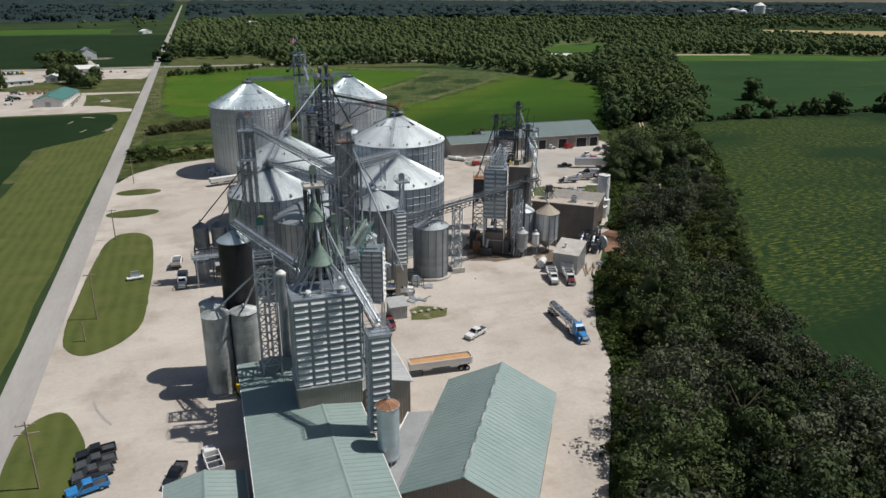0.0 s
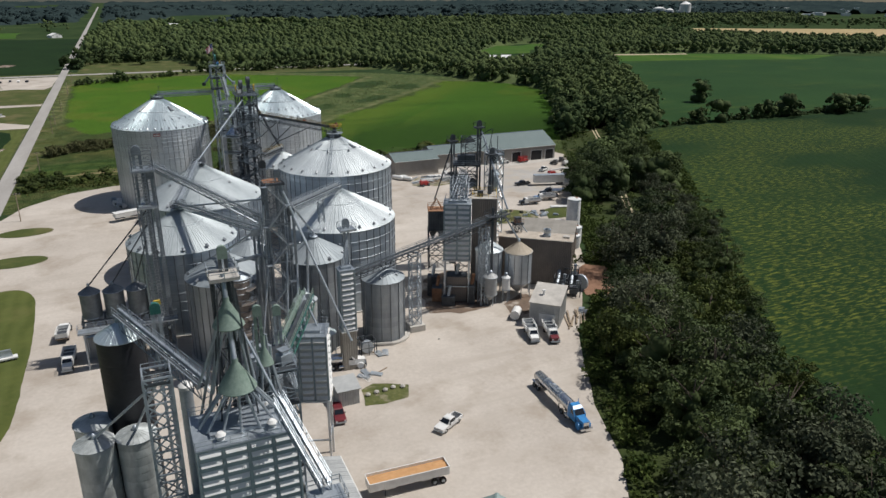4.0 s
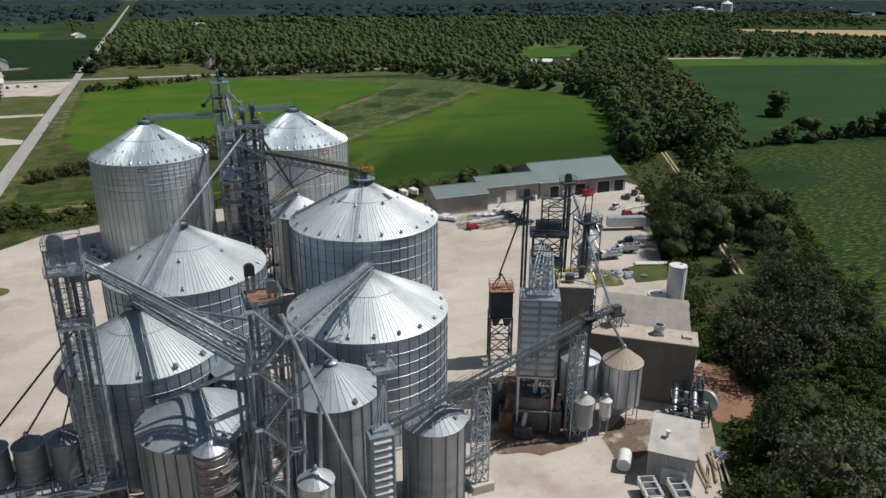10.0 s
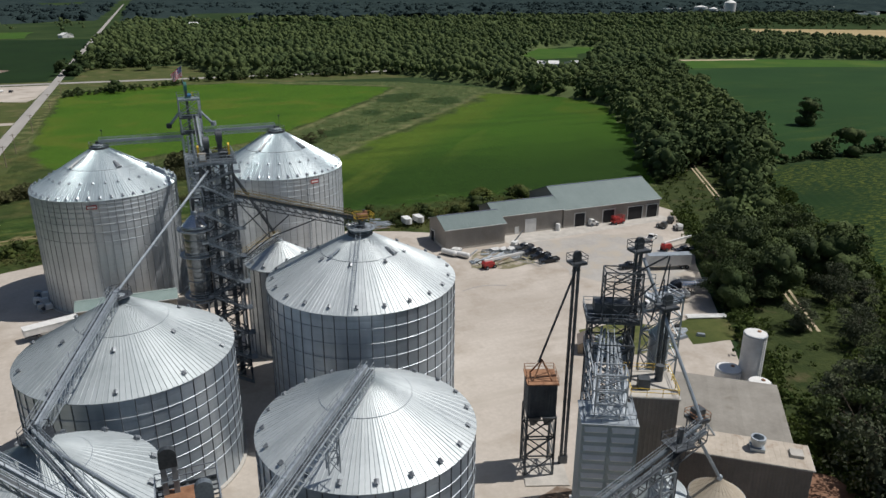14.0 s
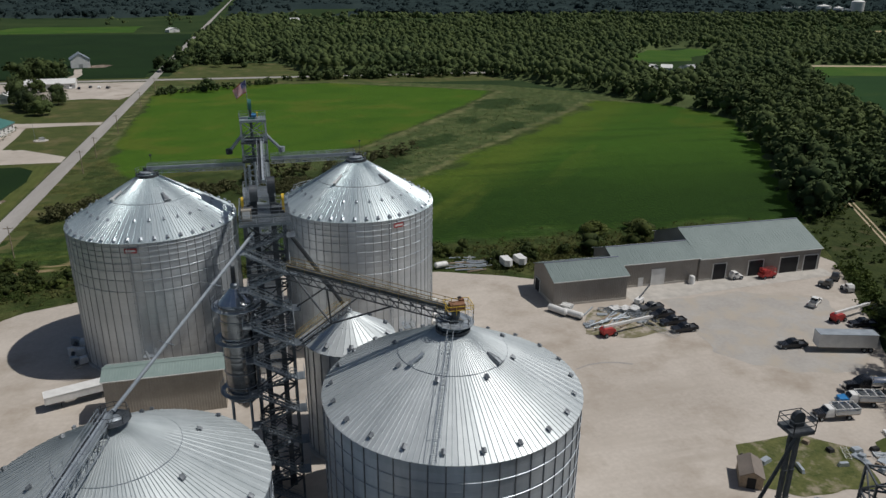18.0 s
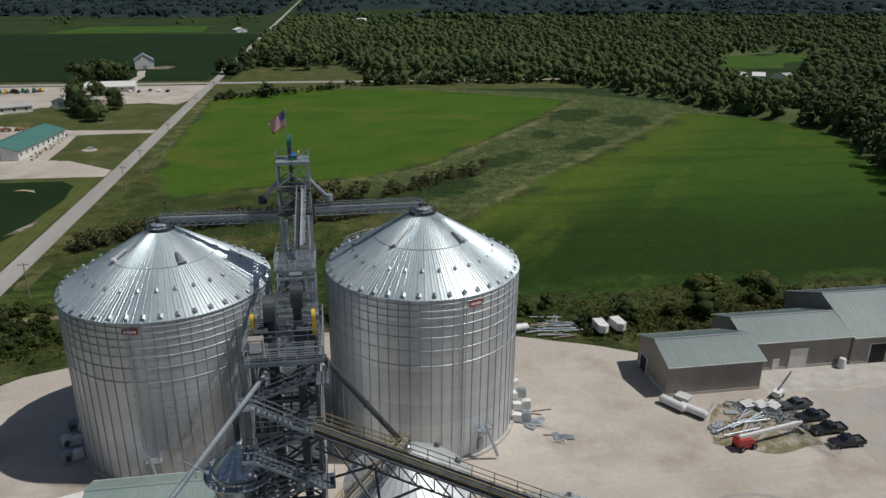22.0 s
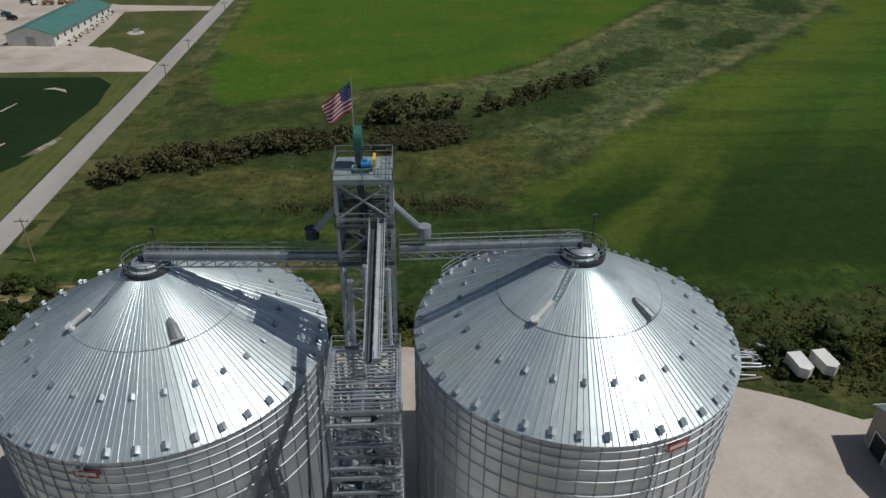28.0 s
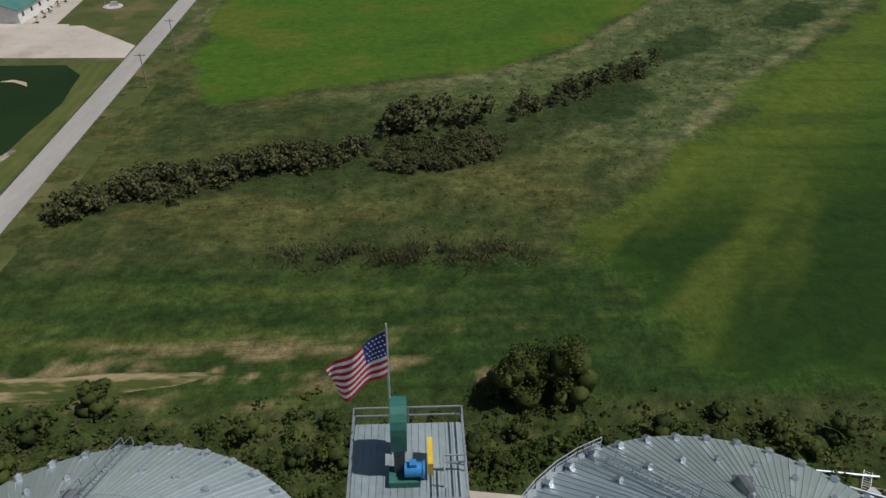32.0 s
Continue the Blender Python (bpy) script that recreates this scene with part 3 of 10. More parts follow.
lay(road_tan * soft(n3 + .3, .1, .6) * .75, (.20, .165, .085))
tone *= (1 + (.42 - .32 * np.maximum(hw, he)) * n4)[:, None]
idx = np.arange(fx.size).reshape(tn)
cells = np.stack([idx[:-1, :-1], idx[:-1, 1:], idx[1:, 1:], idx[1:, :-1]], axis=2).reshape(-1, 4)
MEADOW_EDGE = [(-33, 290), (-33, 440), (-33, 704), (100, 706), (215, 664), (300, 566), (320, 520), (285, 430), (215, 322), (188, 300), (96, 303), (40, 318)]
keep_cell = poly_depth(fx, fy, MEADOW_EDGE)[cells].min(axis=1) > -1
owner = np.where(hw[cells].mean(axis=1) > .5, 1, np.where(he[cells].mean(axis=1) > .5, 2, 0))
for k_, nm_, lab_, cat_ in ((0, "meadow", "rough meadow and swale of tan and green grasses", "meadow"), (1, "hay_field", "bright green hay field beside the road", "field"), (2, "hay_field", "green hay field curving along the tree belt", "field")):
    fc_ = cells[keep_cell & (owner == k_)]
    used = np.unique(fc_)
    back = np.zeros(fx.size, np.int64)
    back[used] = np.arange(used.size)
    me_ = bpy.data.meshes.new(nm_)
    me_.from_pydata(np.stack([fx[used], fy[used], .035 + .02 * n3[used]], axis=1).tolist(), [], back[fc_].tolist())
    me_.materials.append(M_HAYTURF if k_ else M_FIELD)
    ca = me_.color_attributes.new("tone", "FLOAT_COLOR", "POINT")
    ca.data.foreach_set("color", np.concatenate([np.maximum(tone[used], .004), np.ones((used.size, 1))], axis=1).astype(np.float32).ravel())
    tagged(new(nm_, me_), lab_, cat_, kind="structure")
sheet("lawn", [(-34, -140), (80, -140), (98, 58), (40, 62), (-34, 62)], .013, M_GRASS, "rough grass south of the yard", "grass", 0, 20, 64)
sheet("lawn", [(-160, 300), (-40, 300), (-40, 735), (-160, 735)], .015, M_GRASS, "rough grass beside the road", "grass", 0, 20, 61)
sheet("lawn", [(-34, 700), (240, 690), (240, 764), (-34, 764)], .012, M_GRASS, "grass along the crossing road", "grass", 0, 20, 62)
sheet("lawn", [(-40, 746), (-420, 744), (-420, 766), (-40, 762)], .012, M_GRASS, "grass along the crossing road", "grass", 0, 20, 63)
sheet("verge", [(-70, -100), (-70, 376), (-60, 420), (-52, 466), (-41, 466), (-41, -100)], 0.03, M_LAWN, "mown grass verge with mower stripes", "grass", 1.0, 10, 7)
sheet("verge", [(-34, 300), (-34, 735), (-27, 735), (-26, 430), (-30, 330), (-30, 300)], 0.035, M_GRASS, "grass verge along the road", "grass", 0.8, 8, 8)
sheet("soybean_field", [(-74, -100), (-74, 362), (-58, 382), (-49.5, 398), (-46.5, 415), (-45.5, 440), (-47, 457), (-53, 465), (-700, 466), (-700, -100)], 0.05, M_CROP_DARK, "dark green soybean field", "field", 1.5, 8, 9)
sheet("verge", [(-41.5, 500), (-41.5, 552), (-72, 553), (-66, 498)], 0.045, M_GRASS, "grass plot between two farm drives", "grass", 0.8, 6, 10)
sheet("verge", [(-42, 566), (-43, 640), (-62, 650), (-120, 640), (-130, 590), (-80, 566)], 0.045, M_GRASS, "grass plot beside a gravel yard", "grass", 0.8, 6, 11)
sheet("gravel_drive", [(-40, 470), (-40, 480), (-62, 499), (-70, 500), (-74, 553), (-60, 555), (-40, 555), (-40, 563), (-78, 566), (-135, 588), (-150, 470)], 0.04, M_GRAVEL, "pale gravel farm drive", "drive", 0.5, 6, 12)
sheet("gravel_yard", [(-40, 660), (-40, 733), (-420, 733), (-420, 600), (-140, 604), (-120, 640), (-62, 652), (-44, 644)], 0.04, M_GRAVEL, "pale gravel farm yard by the crossroads", "yard", 0.8, 6, 13)
sheet("crop_field", [(-44, 758), (-36, 1290), (-700, 1290), (-700, 765)], 0.05, M_CROP_DARK, "dark green crop field beyond the crossroads", "field", 2.0, 20, 14)
sheet("lawn", [(-26, 756), (-22, 860), (60, 850), (95, 790), (90, 757)], 0.05, M_GRASS, "lawn before a far farmhouse", "grass", 2.0, 10, 15)
sheet("soybean_field", [(80, -140), (82, 34), (97, 55), (106, 80), (110, 102), (126, 129), (145, 157), (171, 194), (200, 235), (228, 284), (252, 325), (270, 338), (420, 337), (1000, 320), (1000, -140)], 0.05, M_SOY,
      "dark green soybean field with yellowing rows", "field", 1.5, 9, 16)
sheet("crop_field", [(272, 346), (300, 380), (470, 664), (530, 700), (640, 690), (900, 560), (900, 338), (420, 343)], 0.05, M_CROP, "dark green crop field with a lone tree", "field", 1.5, 12, 17)
sheet("crop_field", [(490, 670), (535, 735), (640, 716), (780, 640), (700, 610), (600, 645)], 0.08, M_HAY, "green hay field with a pale edge", "field", 2, 15, 18)
sheet("farm_track", [(525, 735), (622, 712), (628, 722), (532, 748)], 0.1, M_DIRT, "pale farm track at the edge of the wood", "track", 1, 10, 19)
sheet("grain_field", [(905, 1100), (1080, 1215), (1500, 1000), (1150, 850), (941, 812)], 0.1, M_TANFIELD, "ripe tan grain field", "field", 3, 25, 20)
sheet("clearing", [(430, 850), (540, 935), (580, 900), (470, 830)], 0.12, M_HAY, "green clearing in the wood", "field", 4, 12, 21)
sheet("clearing", [(-130, 1330), (-140, 1490), (-320, 1480), (-340, 1300)], 0.08, M_HAY, "far pasture with tree rows", "field", 6, 30, 22)
sheet("clearing", [(60, 1500), (330, 1490), (380, 1620), (90, 1640)], 0.08, M_HAY, "far hay field among the woods", "field", 6, 30, 23)

# gravel lot of the grain elevator
LOT = [(-34, 60), (-34, 286), (-28, 302), (-14, 317), (0, 322), (42, 327), (82, 319), (97, 312), (104, 308), (150, 316), (184, 316), (188, 294), (176, 278),
       (160, 258), (138, 222), (121, 193), (112, 178), (101, 162), (90, 147), (85, 138), (77.5, 123.6), (72, 109), (61, 90), (50, 73), (40, 52), (30, 20), (-30, 20)]
sheet("gravel_lot", LOT, 0.06, M_GRAVEL, "pale crushed-limestone yard with wheel tracks", "yard", 0.9, 4, 24)
sheet("grass_island", rounded([(-33, 152), (-30, 145), (-26, 143), (-20.5, 147.5), (-16.5, 157), (-16.3, 185), (-17, 212), (-19, 220), (-23, 224), (-29, 222.5), (-31.5, 205), (-32.6, 180)]), 0.12, M_LAWN,
      "mown grass island in the gravel yard", "grass", 0.5, 1.2, 25)
for cx, cy, rx, ry in ((-25, 245, 8.2, 4.6), (-24.5, 272.5, 7.6, 4.3)):
    sheet("grass_island", [(cx + rx * math.cos(a * 0.35), cy + ry * math.sin(a * 0.35)) for a in range(18)], 0.12, M_GRASS, "small oval grass island in the gravel yard", "grass", 0.4, 3, 26)
sheet("grass_island", rounded([(-34.5, 60), (-34.6, 112), (-33.5, 120), (-28.5, 123.5), (-25.5, 118), (-22.8, 110), (-24, 101), (-24, 60)]), 0.12, M_LAWN, "mown grass island where pickups are parked", "grass", 0.4, 1.2, 27)
sheet("grass_island", [(39.4, 139.4), (40.6, 145.2), (43.5, 146.6), (49.4, 143.6), (47.6, 139.2), (43, 138.4)], 0.1, M_DRYGRASS, "ragged patch of thin grass with white stones", "grass", 1.3, .6, 28)
sheet("weed_patch", [(103, 278), (106, 285), (110, 290), (120, 290.5), (124, 284), (120, 276), (112, 274)], 0.1, M_SCRUB, "dry weedy ground among stored steel", "grass", 2.2, .6, 29)
sheet("weed_patch", [(128, 222), (132, 231), (138, 233), (144, 229), (139, 220)], 0.1, M_GRASS, "patch of grass behind the mill", "grass", 1.2, .9, 30)
sheet("weed_patch", [(106, 228), (110, 237), (121, 236), (129, 230), (126, 222), (114, 222)], 0.09, M_DRYGRASS, "weedy corner with scrap", "grass", 2.2, .9, 56)
sheet("grey_gravel", [(128, 290), (150, 289), (168, 280), (160, 262), (146, 250), (136, 252), (126, 266)], 0.075, M_GREYGRAVEL, "greyer compacted gravel", "yard", 4.0, 1.5, 57)
sheet("soil_patch", [(104, 165), (106, 173), (110, 180), (115, 183), (119, 180), (119, 173), (114, 167), (109, 163)], 0.1, M_SOIL, "bare red soil beside the mill", "soil", 1.6, .8, 31)
sheet("stubble", [(-29, 340.5), (-10, 341.5), (6, 344), (12, 346.5), (0, 347), (-10, 346), (-30, 345)], .08, M_STREAK, "pale dry stubble streaks in the meadow", "meadow", 1.0, 2, 46)
sheet("stained_ground", [(65, 171), (66, 181), (72, 190), (80, 193), (85, 188), (84, 178), (79, 169), (71, 168)], 0.09, M_STAIN, "dark stained earth under the mill dryer", "soil", 2.4, .9, 44)
sheet("stained_ground", [(82, 160), (92, 163), (96, 168), (90, 172), (84, 168)], 0.088, M_STAIN, "dark stained earth under the mill silos", "soil", 1.6, .9, 48)
for arc in ([(95, 264.4), (98, 265.4), (101, 265.6), (104, 264.9), (106.5, 263.6)], [(-23.8, 127), (-23.6, 124), (-22.8, 121), (-21.5, 118), (-20, 115.3)]):
    sheet("gravel_windrow", [(x, y) for x, y in arc] + [(x + .3, y + .5) for x, y in arc[::-1]], .085, M_ASPHALT, "thin pale windrow of loose gravel", "gravel", .1, 2, 45)
sheet("concrete_apron", [(121, 298), (180, 298.6), (180, 293.5), (150, 292), (121, 289.5)], 0.1, M_CONC, "concrete apron before the workshop", "pavement", 0.2, 5, 33)

for pts_ in ([(-66, 453), (-63, 454.5), (-59, 452.5), (-57.5, 449.5), (-59, 450.6), (-62, 452.6)], [(-70, 434), (-68, 441), (-67.6, 440.6), (-69, 434)], [(-60.5, 405), (-58, 411.5), (-57.4, 411), (-59.6, 405)]):
    sheet("bare_mark", pts_, .085, M_DIRT, "pale bare mark in the soybean crop", "soil", .3, 2, 51)
sheet("bare_mark", [(-50, 402), (-46, 415), (-44.5, 414), (-47, 404)], .085, M_STAIN, "bare brown strip at the crop's edge", "soil", .5, 2, 52)
sheet("bare_mark", [(-100, 838), (-86, 842), (-82, 858), (-92, 866), (-101, 856)], .085, M_STAIN, "bare earth beside a far barn", "soil", 1.5, 4, 53)
sheet("gravel_drive", [(-100, 745), (-92, 745), (-94, 790), (-102, 830), (-108, 828), (-100, 790)], .08, M_GRAVEL, "gravel drive to a far barn", "drive", .6, 6, 54)
sheet("clearing", [(390, 795), (460, 800), (520, 905), (480, 925), (410, 850)], .08, M_HAY, "green clearing in the wood", "field", 4, 12, 55)
rg = G()
for y0, y1 in ((-300, 0), (0, 300), (300, 700), (700, 1400), (1400, 3700)):
    rg.add([(-39.6, y0, 0.1), (-33.6, y0, 0.1), (-33.6, y1, 0.1), (-39.6, y1, 0.1)], [(0, 1, 2, 3)])
tagged(new("road", rg.mesh("road", M_ASPHALT)), "straight pale worn road running to the horizon", "road", kind="structure")
rg = G().add([(-600, 733, 0.11), (-39, 738, 0.11), (-39, 748, 0.11), (-600, 745, 0.11)], [(0, 1, 2, 3)]).add([(-34, 738, 0.11), (300, 738, 0.11), (300, 746, 0.11), (-34, 748, 0.11)], [(0, 1, 2, 3)])
tagged(new("cross_road", rg.mesh("cross_road", M_ASPHALT)), "pale road crossing beyond the fields", "road", kind="structure")
TRACK = [(40, 38), (77, 86), (90, 104), (123, 161), (146, 199), (157, 217), (205, 296), (235, 349), (253, 378), (300, 455)]
tg = G()
for (x0, y0), (x1, y1) in zip(TRACK, TRACK[1:]):
    if 100 < y0 < 200:
        continue
    d = Vector((x1 - x0, y1 - y0)).normalized()
    nx, ny = -d.y, d.x
    for o in (-0.8, 0.8):
        tg.add([(x0 + nx * (o - .32), y0 + ny * (o - .32), .13), (x0 + nx * (o + .32), y0 + ny * (o + .32), .13), (x1 + nx * (o + .32), y1 + ny * (o + .32), .13), (x1 + nx * (o - .32), y1 + ny * (o - .32), .13)], [(3, 2, 1, 0)])
tagged(new("farm_track", tg.mesh("farm_track", M_DIRT)), "two-rut dirt track between the trees", "track", kind="structure")

# ---- grain bins ----
def grain_bin(cx, cy, R, he, ha, panels, stiff, label, courses=0, base=0.35, vents=(), wall_mat=None, roof_mat=None, rib_mat=None, girts=(), hopper=0.0,
              cap_r=0.9, roof_ladder=None, wall_ladder=None, badge=None, name="grain_bin", hatches=(), rib=0.10, seam=0.42, tilt=0.0):
    """A round steel bin: ringed wall, stiffeners, a roof of wedge sheets, vents, cap. hopper: height of legs under a cone bottom."""
    wall_mat, roof_mat, rib_mat = wall_mat or M_WALL, roof_mat or M_ROOF, rib_mat or M_RIB
    t = thing(name, pose(cx, cy, 0, 0, 0, tilt), label, "grain bin", "grain bins")
    seg = max(24, min(96, int(R * 7)))
    z0 = hopper if hopper else base
    if hopper:
        drop = min(hopper - 0.8, R * 1.0)
        part("hopper_cone", G().lathe([(0.25, hopper - drop), (R - 0.03, hopper)], seg, cap=True), wall_mat, t, smooth=True)
        n = max(4, int(R * 2.4))
        leg = G().beam((R - 0.1, 0, 0.06), (R - 0.1, 0, hopper + 0.6), 0.16).mesh("leg", M_GALV)
        for i in range(n):
            part("leg", leg, None, t, at=pose(0, 0, 0, 0, 0, 360 * i / n))
        part("leg_ring", G().lathe([(R - 0.02, hopper - .12), (R + .06, hopper - .12), (R + .06, hopper + .1), (R - .02, hopper + .1)], seg), M_GALV, t)
    else:
        part("foundation", G().lathe([(0.1, 0.02), (R + 0.55, 0.02), (R + 0.55, base), (0.1, base)], seg), M_CONC, t)
    courses = courses or max(3, round((he - z0) / 1.12))
    ch = (he - z0) / courses
    course = G().lathe([(R - .015, .0), (R + .012, ch * .12), (R - .006, ch * .37), (R + .010, ch * .62), (R - .006, ch * .87), (R - .015, ch)], seg).mesh("wall_course", wall_mat, True)
    for i in range(courses):
        part("wall_course", course, None, t, at=pose(0, 0, z0 + i * ch, 0, 0, 0))
    if stiff:
        s = G().add([(R, -rib * .8, z0), (R + rib, -rib * .45, z0), (R + rib, rib * .45, z0), (R, rib * .8, z0),
                     (R, -rib * .8, he - .1), (R + rib, -rib * .45, he - .1), (R + rib, rib * .45, he - .1), (R, rib * .8, he - .1)],
                    [(0, 1, 5, 4), (1, 2, 6, 5), (2, 3, 7, 6), (4, 5, 6, 7), (3, 2, 1, 0)]).mesh("stiffener", rib_mat)
        for i in range(stiff):
            part("stiffener", s, None, t, at=pose(0, 0, 0, 0, 0, 360 * (i + .5) / stiff))
    for z in girts:
        part("wind_ring", G().lathe([(R + .06, z - .04), (R + .13, z), (R + .06, z + .04)], seg), M_GALV, t, smooth=True)
    # roof: two tiers of wedge sheets with a raised rib on one edge
    slope = (ha - he) / (R - cap_r)
    half = math.pi / panels

    def wedge(r0, r1, lift):
        rw, rh = min(.09, R * .012 + .02), min(.075, R * .005 + .02)
        zz = lambda r: he + (R - r) * slope + lift
        a = half
        vs = [(r0 * math.cos(a), -r0 * math.sin(a), zz(r0)), (r1 * math.cos(a), -r1 * math.sin(a), zz(r1)),
              (r1 * math.cos(a), r1 * math.sin(a), zz(r1)), (r0 * math.cos(a), r0 * math.sin(a), zz(r0))]
        k = min(.4, rw / (r0 * 2 * math.sin(a) + 1e-6))
        inner, outer = Vector(vs[3]), Vector(vs[2])
        i2, o2 = inner.lerp(Vector(vs[0]), k), outer.lerp(Vector(vs[1]), min(.4, rw / (r1 * 2 * math.sin(a))))
        vs += [tuple(i2), tuple(o2), (inner.x, inner.y, inner.z + rh), (outer.x, outer.y, outer.z + rh)]
        vs += [(p[0], p[1], p[2] - .05) for p in (vs[0], vs[1], vs[2], vs[3])]
        g = G().add(vs, [(0, 1, 5, 4), (4, 5, 7, 6), (6, 7, 2, 3), (8, 11, 10, 9), (1, 9, 10, 2), (5, 2, 7)])
        if R > 10:
            g.add([(r0, -rw * .5, zz(r0) + .002), (r1, -rw * .5, zz(r1) + .002), (r1, 0, zz(r1) + rh * .8), (r0, 0, zz(r0) + rh * .8), (r0, rw * .5, zz(r0) + .002), (r1, rw * .5, zz(r1) + .002)], [(0, 1, 2, 3), (3, 2, 5, 4)])
        return g.mesh("roof_sheet", roof_mat)

    roof = part("roof", G().lathe([(cap_r * .8, he + (R - cap_r * .8) * slope - .12), (R - .1, he - .04)], seg), M_DARKSTEEL, t)
    lo, up = wedge(R * seam - .12, R + .16, .05), wedge(cap_r * .9, R * seam, .075)
    for i in range(panels):
        part("roof_sheet", lo, None, roof, at=pose(0, 0, 0, 0, 0, 360 * i / panels))
        part("roof_sheet", up, None, roof, at=pose(0, 0, 0, 0, 0, 360 * i / panels))
    if R > 11:
        rs_ = R * seam
        part("seam_ring", G().lathe([(rs_ + .05, he + (R - rs_ - .05) * slope + .05), (rs_ + .03, he + (R - rs_) * slope + .12), (rs_ - .02, he + (R - rs_) * slope + .12)], seg), M_GALV, t)
    part("eave_ring", G().lathe([(R + .03, he - .18), (R + .13, he - .14), (R + .13, he - .02), (R + .03, he + .01)], seg), M_GALV, t, smooth=True)
    zc = he + (R - cap_r) * slope
    if R > 14.9:
        pr = part("peak_ring", G().lathe([(1.75, zc - .5), (2.05, zc - .5), (2.1, zc + .1), (1.7, zc + .1)], 32), M_DARKSTEEL, t, "curbed ring walkway round the peak")
        part("handrail", rails(G(), [(2.05 * math.cos(radians(a)), 2.05 * math.sin(radians(a)), zc + .1) for a in range(0, 360, 24)], True, 1.0, .045, 1.2), M_GALV, pr)
        part("hub", G().box((.2, .1, zc + .75), (1.0, .8, .7)).tube((-.3, -.2, zc + .4), (-.3, -.2, zc + 1.3), .3, 10), M_DARKSTEEL, pr)
        part("lamp_mast", G().beam((.9, .6, zc + .1), (.9, .6, zc + 3.4), .07).box((.9, .6, zc + 3.5), (.4, .25, .25)), M_DARKSTEEL, pr)
    part("roof_collar", G().lathe([(cap_r, zc - .1), (cap_r * 1.08, zc + .45), (cap_r * .95, zc + .55), (cap_r * .3, zc + .75), (.02, zc + .78)], 20), M_GALV, t, smooth=True)
    vent = G().box((0, 0, .17), (.42, .42, .34)).add([(-.32, -.3, .34), (.36, -.3, .30), (.36, .3, .30), (-.32, .3, .34), (-.28, 0, .52), (.30, 0, .46)],
                                                     [(0, 1, 5, 4), (3, 4, 5, 2), (0, 4, 3), (1, 2, 5), (0, 3, 2, 1)]).mesh("roof_vent", M_VENT if R < 15.1 or R > 15.5 else M_GALV)
    pitch = math.degrees(math.atan(slope))
    for frac, count, size in vents:
        for i in range(count):
            a = 360 * (i + .37) / count
            r = R * frac
            part("roof_vent", vent, None, t, at=pose(0, 0, 0, 0, 0, a) @ pose(r, 0, he + (R - r) * slope + .04, 0, pitch, 0) @ Matrix.Diagonal((size, size, size, 1)))
    for i, (a, frac, size) in enumerate(hatches):
        r = R * frac
        at_ = pose(0, 0, 0, 0, 0, a) @ pose(r, 0, he + (R - r) * slope, 0, pitch, 0) @ Matrix.Diagonal((size, size, size, 1))
        if i % 2 == 0:
            g = G().lathe([(.02, -.9), (.22, -.7), (.4, .2), (.42, .9)], 10)
            g.v = [(v[2], v[1], max(.02, v[0] + .12)) for v in g.v]
            part("roof_hatch", g.box((.95, 0, .22), (.1, .95, .5)), M_VENT, t, "dark bullet-shaped roof hatch", at=at_)
        else:
            g = G().tube((-.9, .25, .45), (.9, -.25, .3), .2, 10).tube((.75, -.2, .1), (.75, -.2, .5), .28, 10)
            part("roof_hatch", g, M_WHITE if R > 15 and R < 15.6 else M_GALV, t, "pale tubular roof inlet", at=at_)
            if R > 15 and R < 15.6:
                part("hatch_ladder", ladder(G(), (cap_r + .9, .5, zc - .35 * slope + .3), (r - .6, .5, he + (R - r + .6) * slope + .2), .5, .4, (0, 1, 0)), M_GALV, t, at=pose(0, 0, 0, 0, 0, a))
    if roof_ladder is not None:
        g = G()
        p, q = Vector((R + .1, 0, he + .25)), Vector((cap_r + .2, 0, zc + .35))
        ladder(g, p, q, .6, .5, (0, 1, 0))
        for s in (-.35, .35):
            g.beam(p + Vector((0, s, .9)), q + Vector((0, s, .9)), .05)
            for i in range(0, 7):
                o = p.lerp(q, i / 6)
                g.beam(o + Vector((0, s, 0)), o + Vector((0, s, .9)), .05)
        part("roof_ladder", g, M_GALV, t, at=pose(0, 0, 0, 0, 0, roof_ladder))
    if wall_ladder is not None:
        g = G()
        ladder(g, (R + .35, 0, z0 + .3), (R + .35, 0, he + 1.0), .5, .5, (0, 1, 0))
        k = z0 + 3
        while k < he:
            for a in range(-3, 3):
                b0, b1 = radians(a * 36), radians(a * 36 + 36)
                g.beam((R + .35 + .4 * math.cos(b0), .4 * math.sin(b0), k), (R + .35 + .4 * math.cos(b1), .4 * math.sin(b1), k), .05)
            k += 1.2
        part("wall_ladder", g, M_GALV, t, at=pose(0, 0, 0, 0, 0, wall_ladder))
    if badge is not None:
        a = radians(badge)
        w = 1.05 / R
        vs = []
        for z in (he - 1.75, he - .85):
            for k in (-1, -.33, .33, 1):
                vs.append(((R + .2) * math.cos(a + k * w), (R + .2) * math.sin(a + k * w), z))
        bd = part("badge", G().add(vs, [(i, i + 1, i + 5, i + 4) for i in range(3)]), M_RED, t, "red maker's plate")
        vs = []
        for z in (he - 1.5, he - 1.12):
            for k in (-.8, .8):
                vs.append(((R + .22) * math.cos(a + k * w), (R + .22) * math.sin(a + k * w), z))
        part("plate_bar", G().add(vs, [(0, 1, 3, 2)]), M_WHITE, bd)
    return t


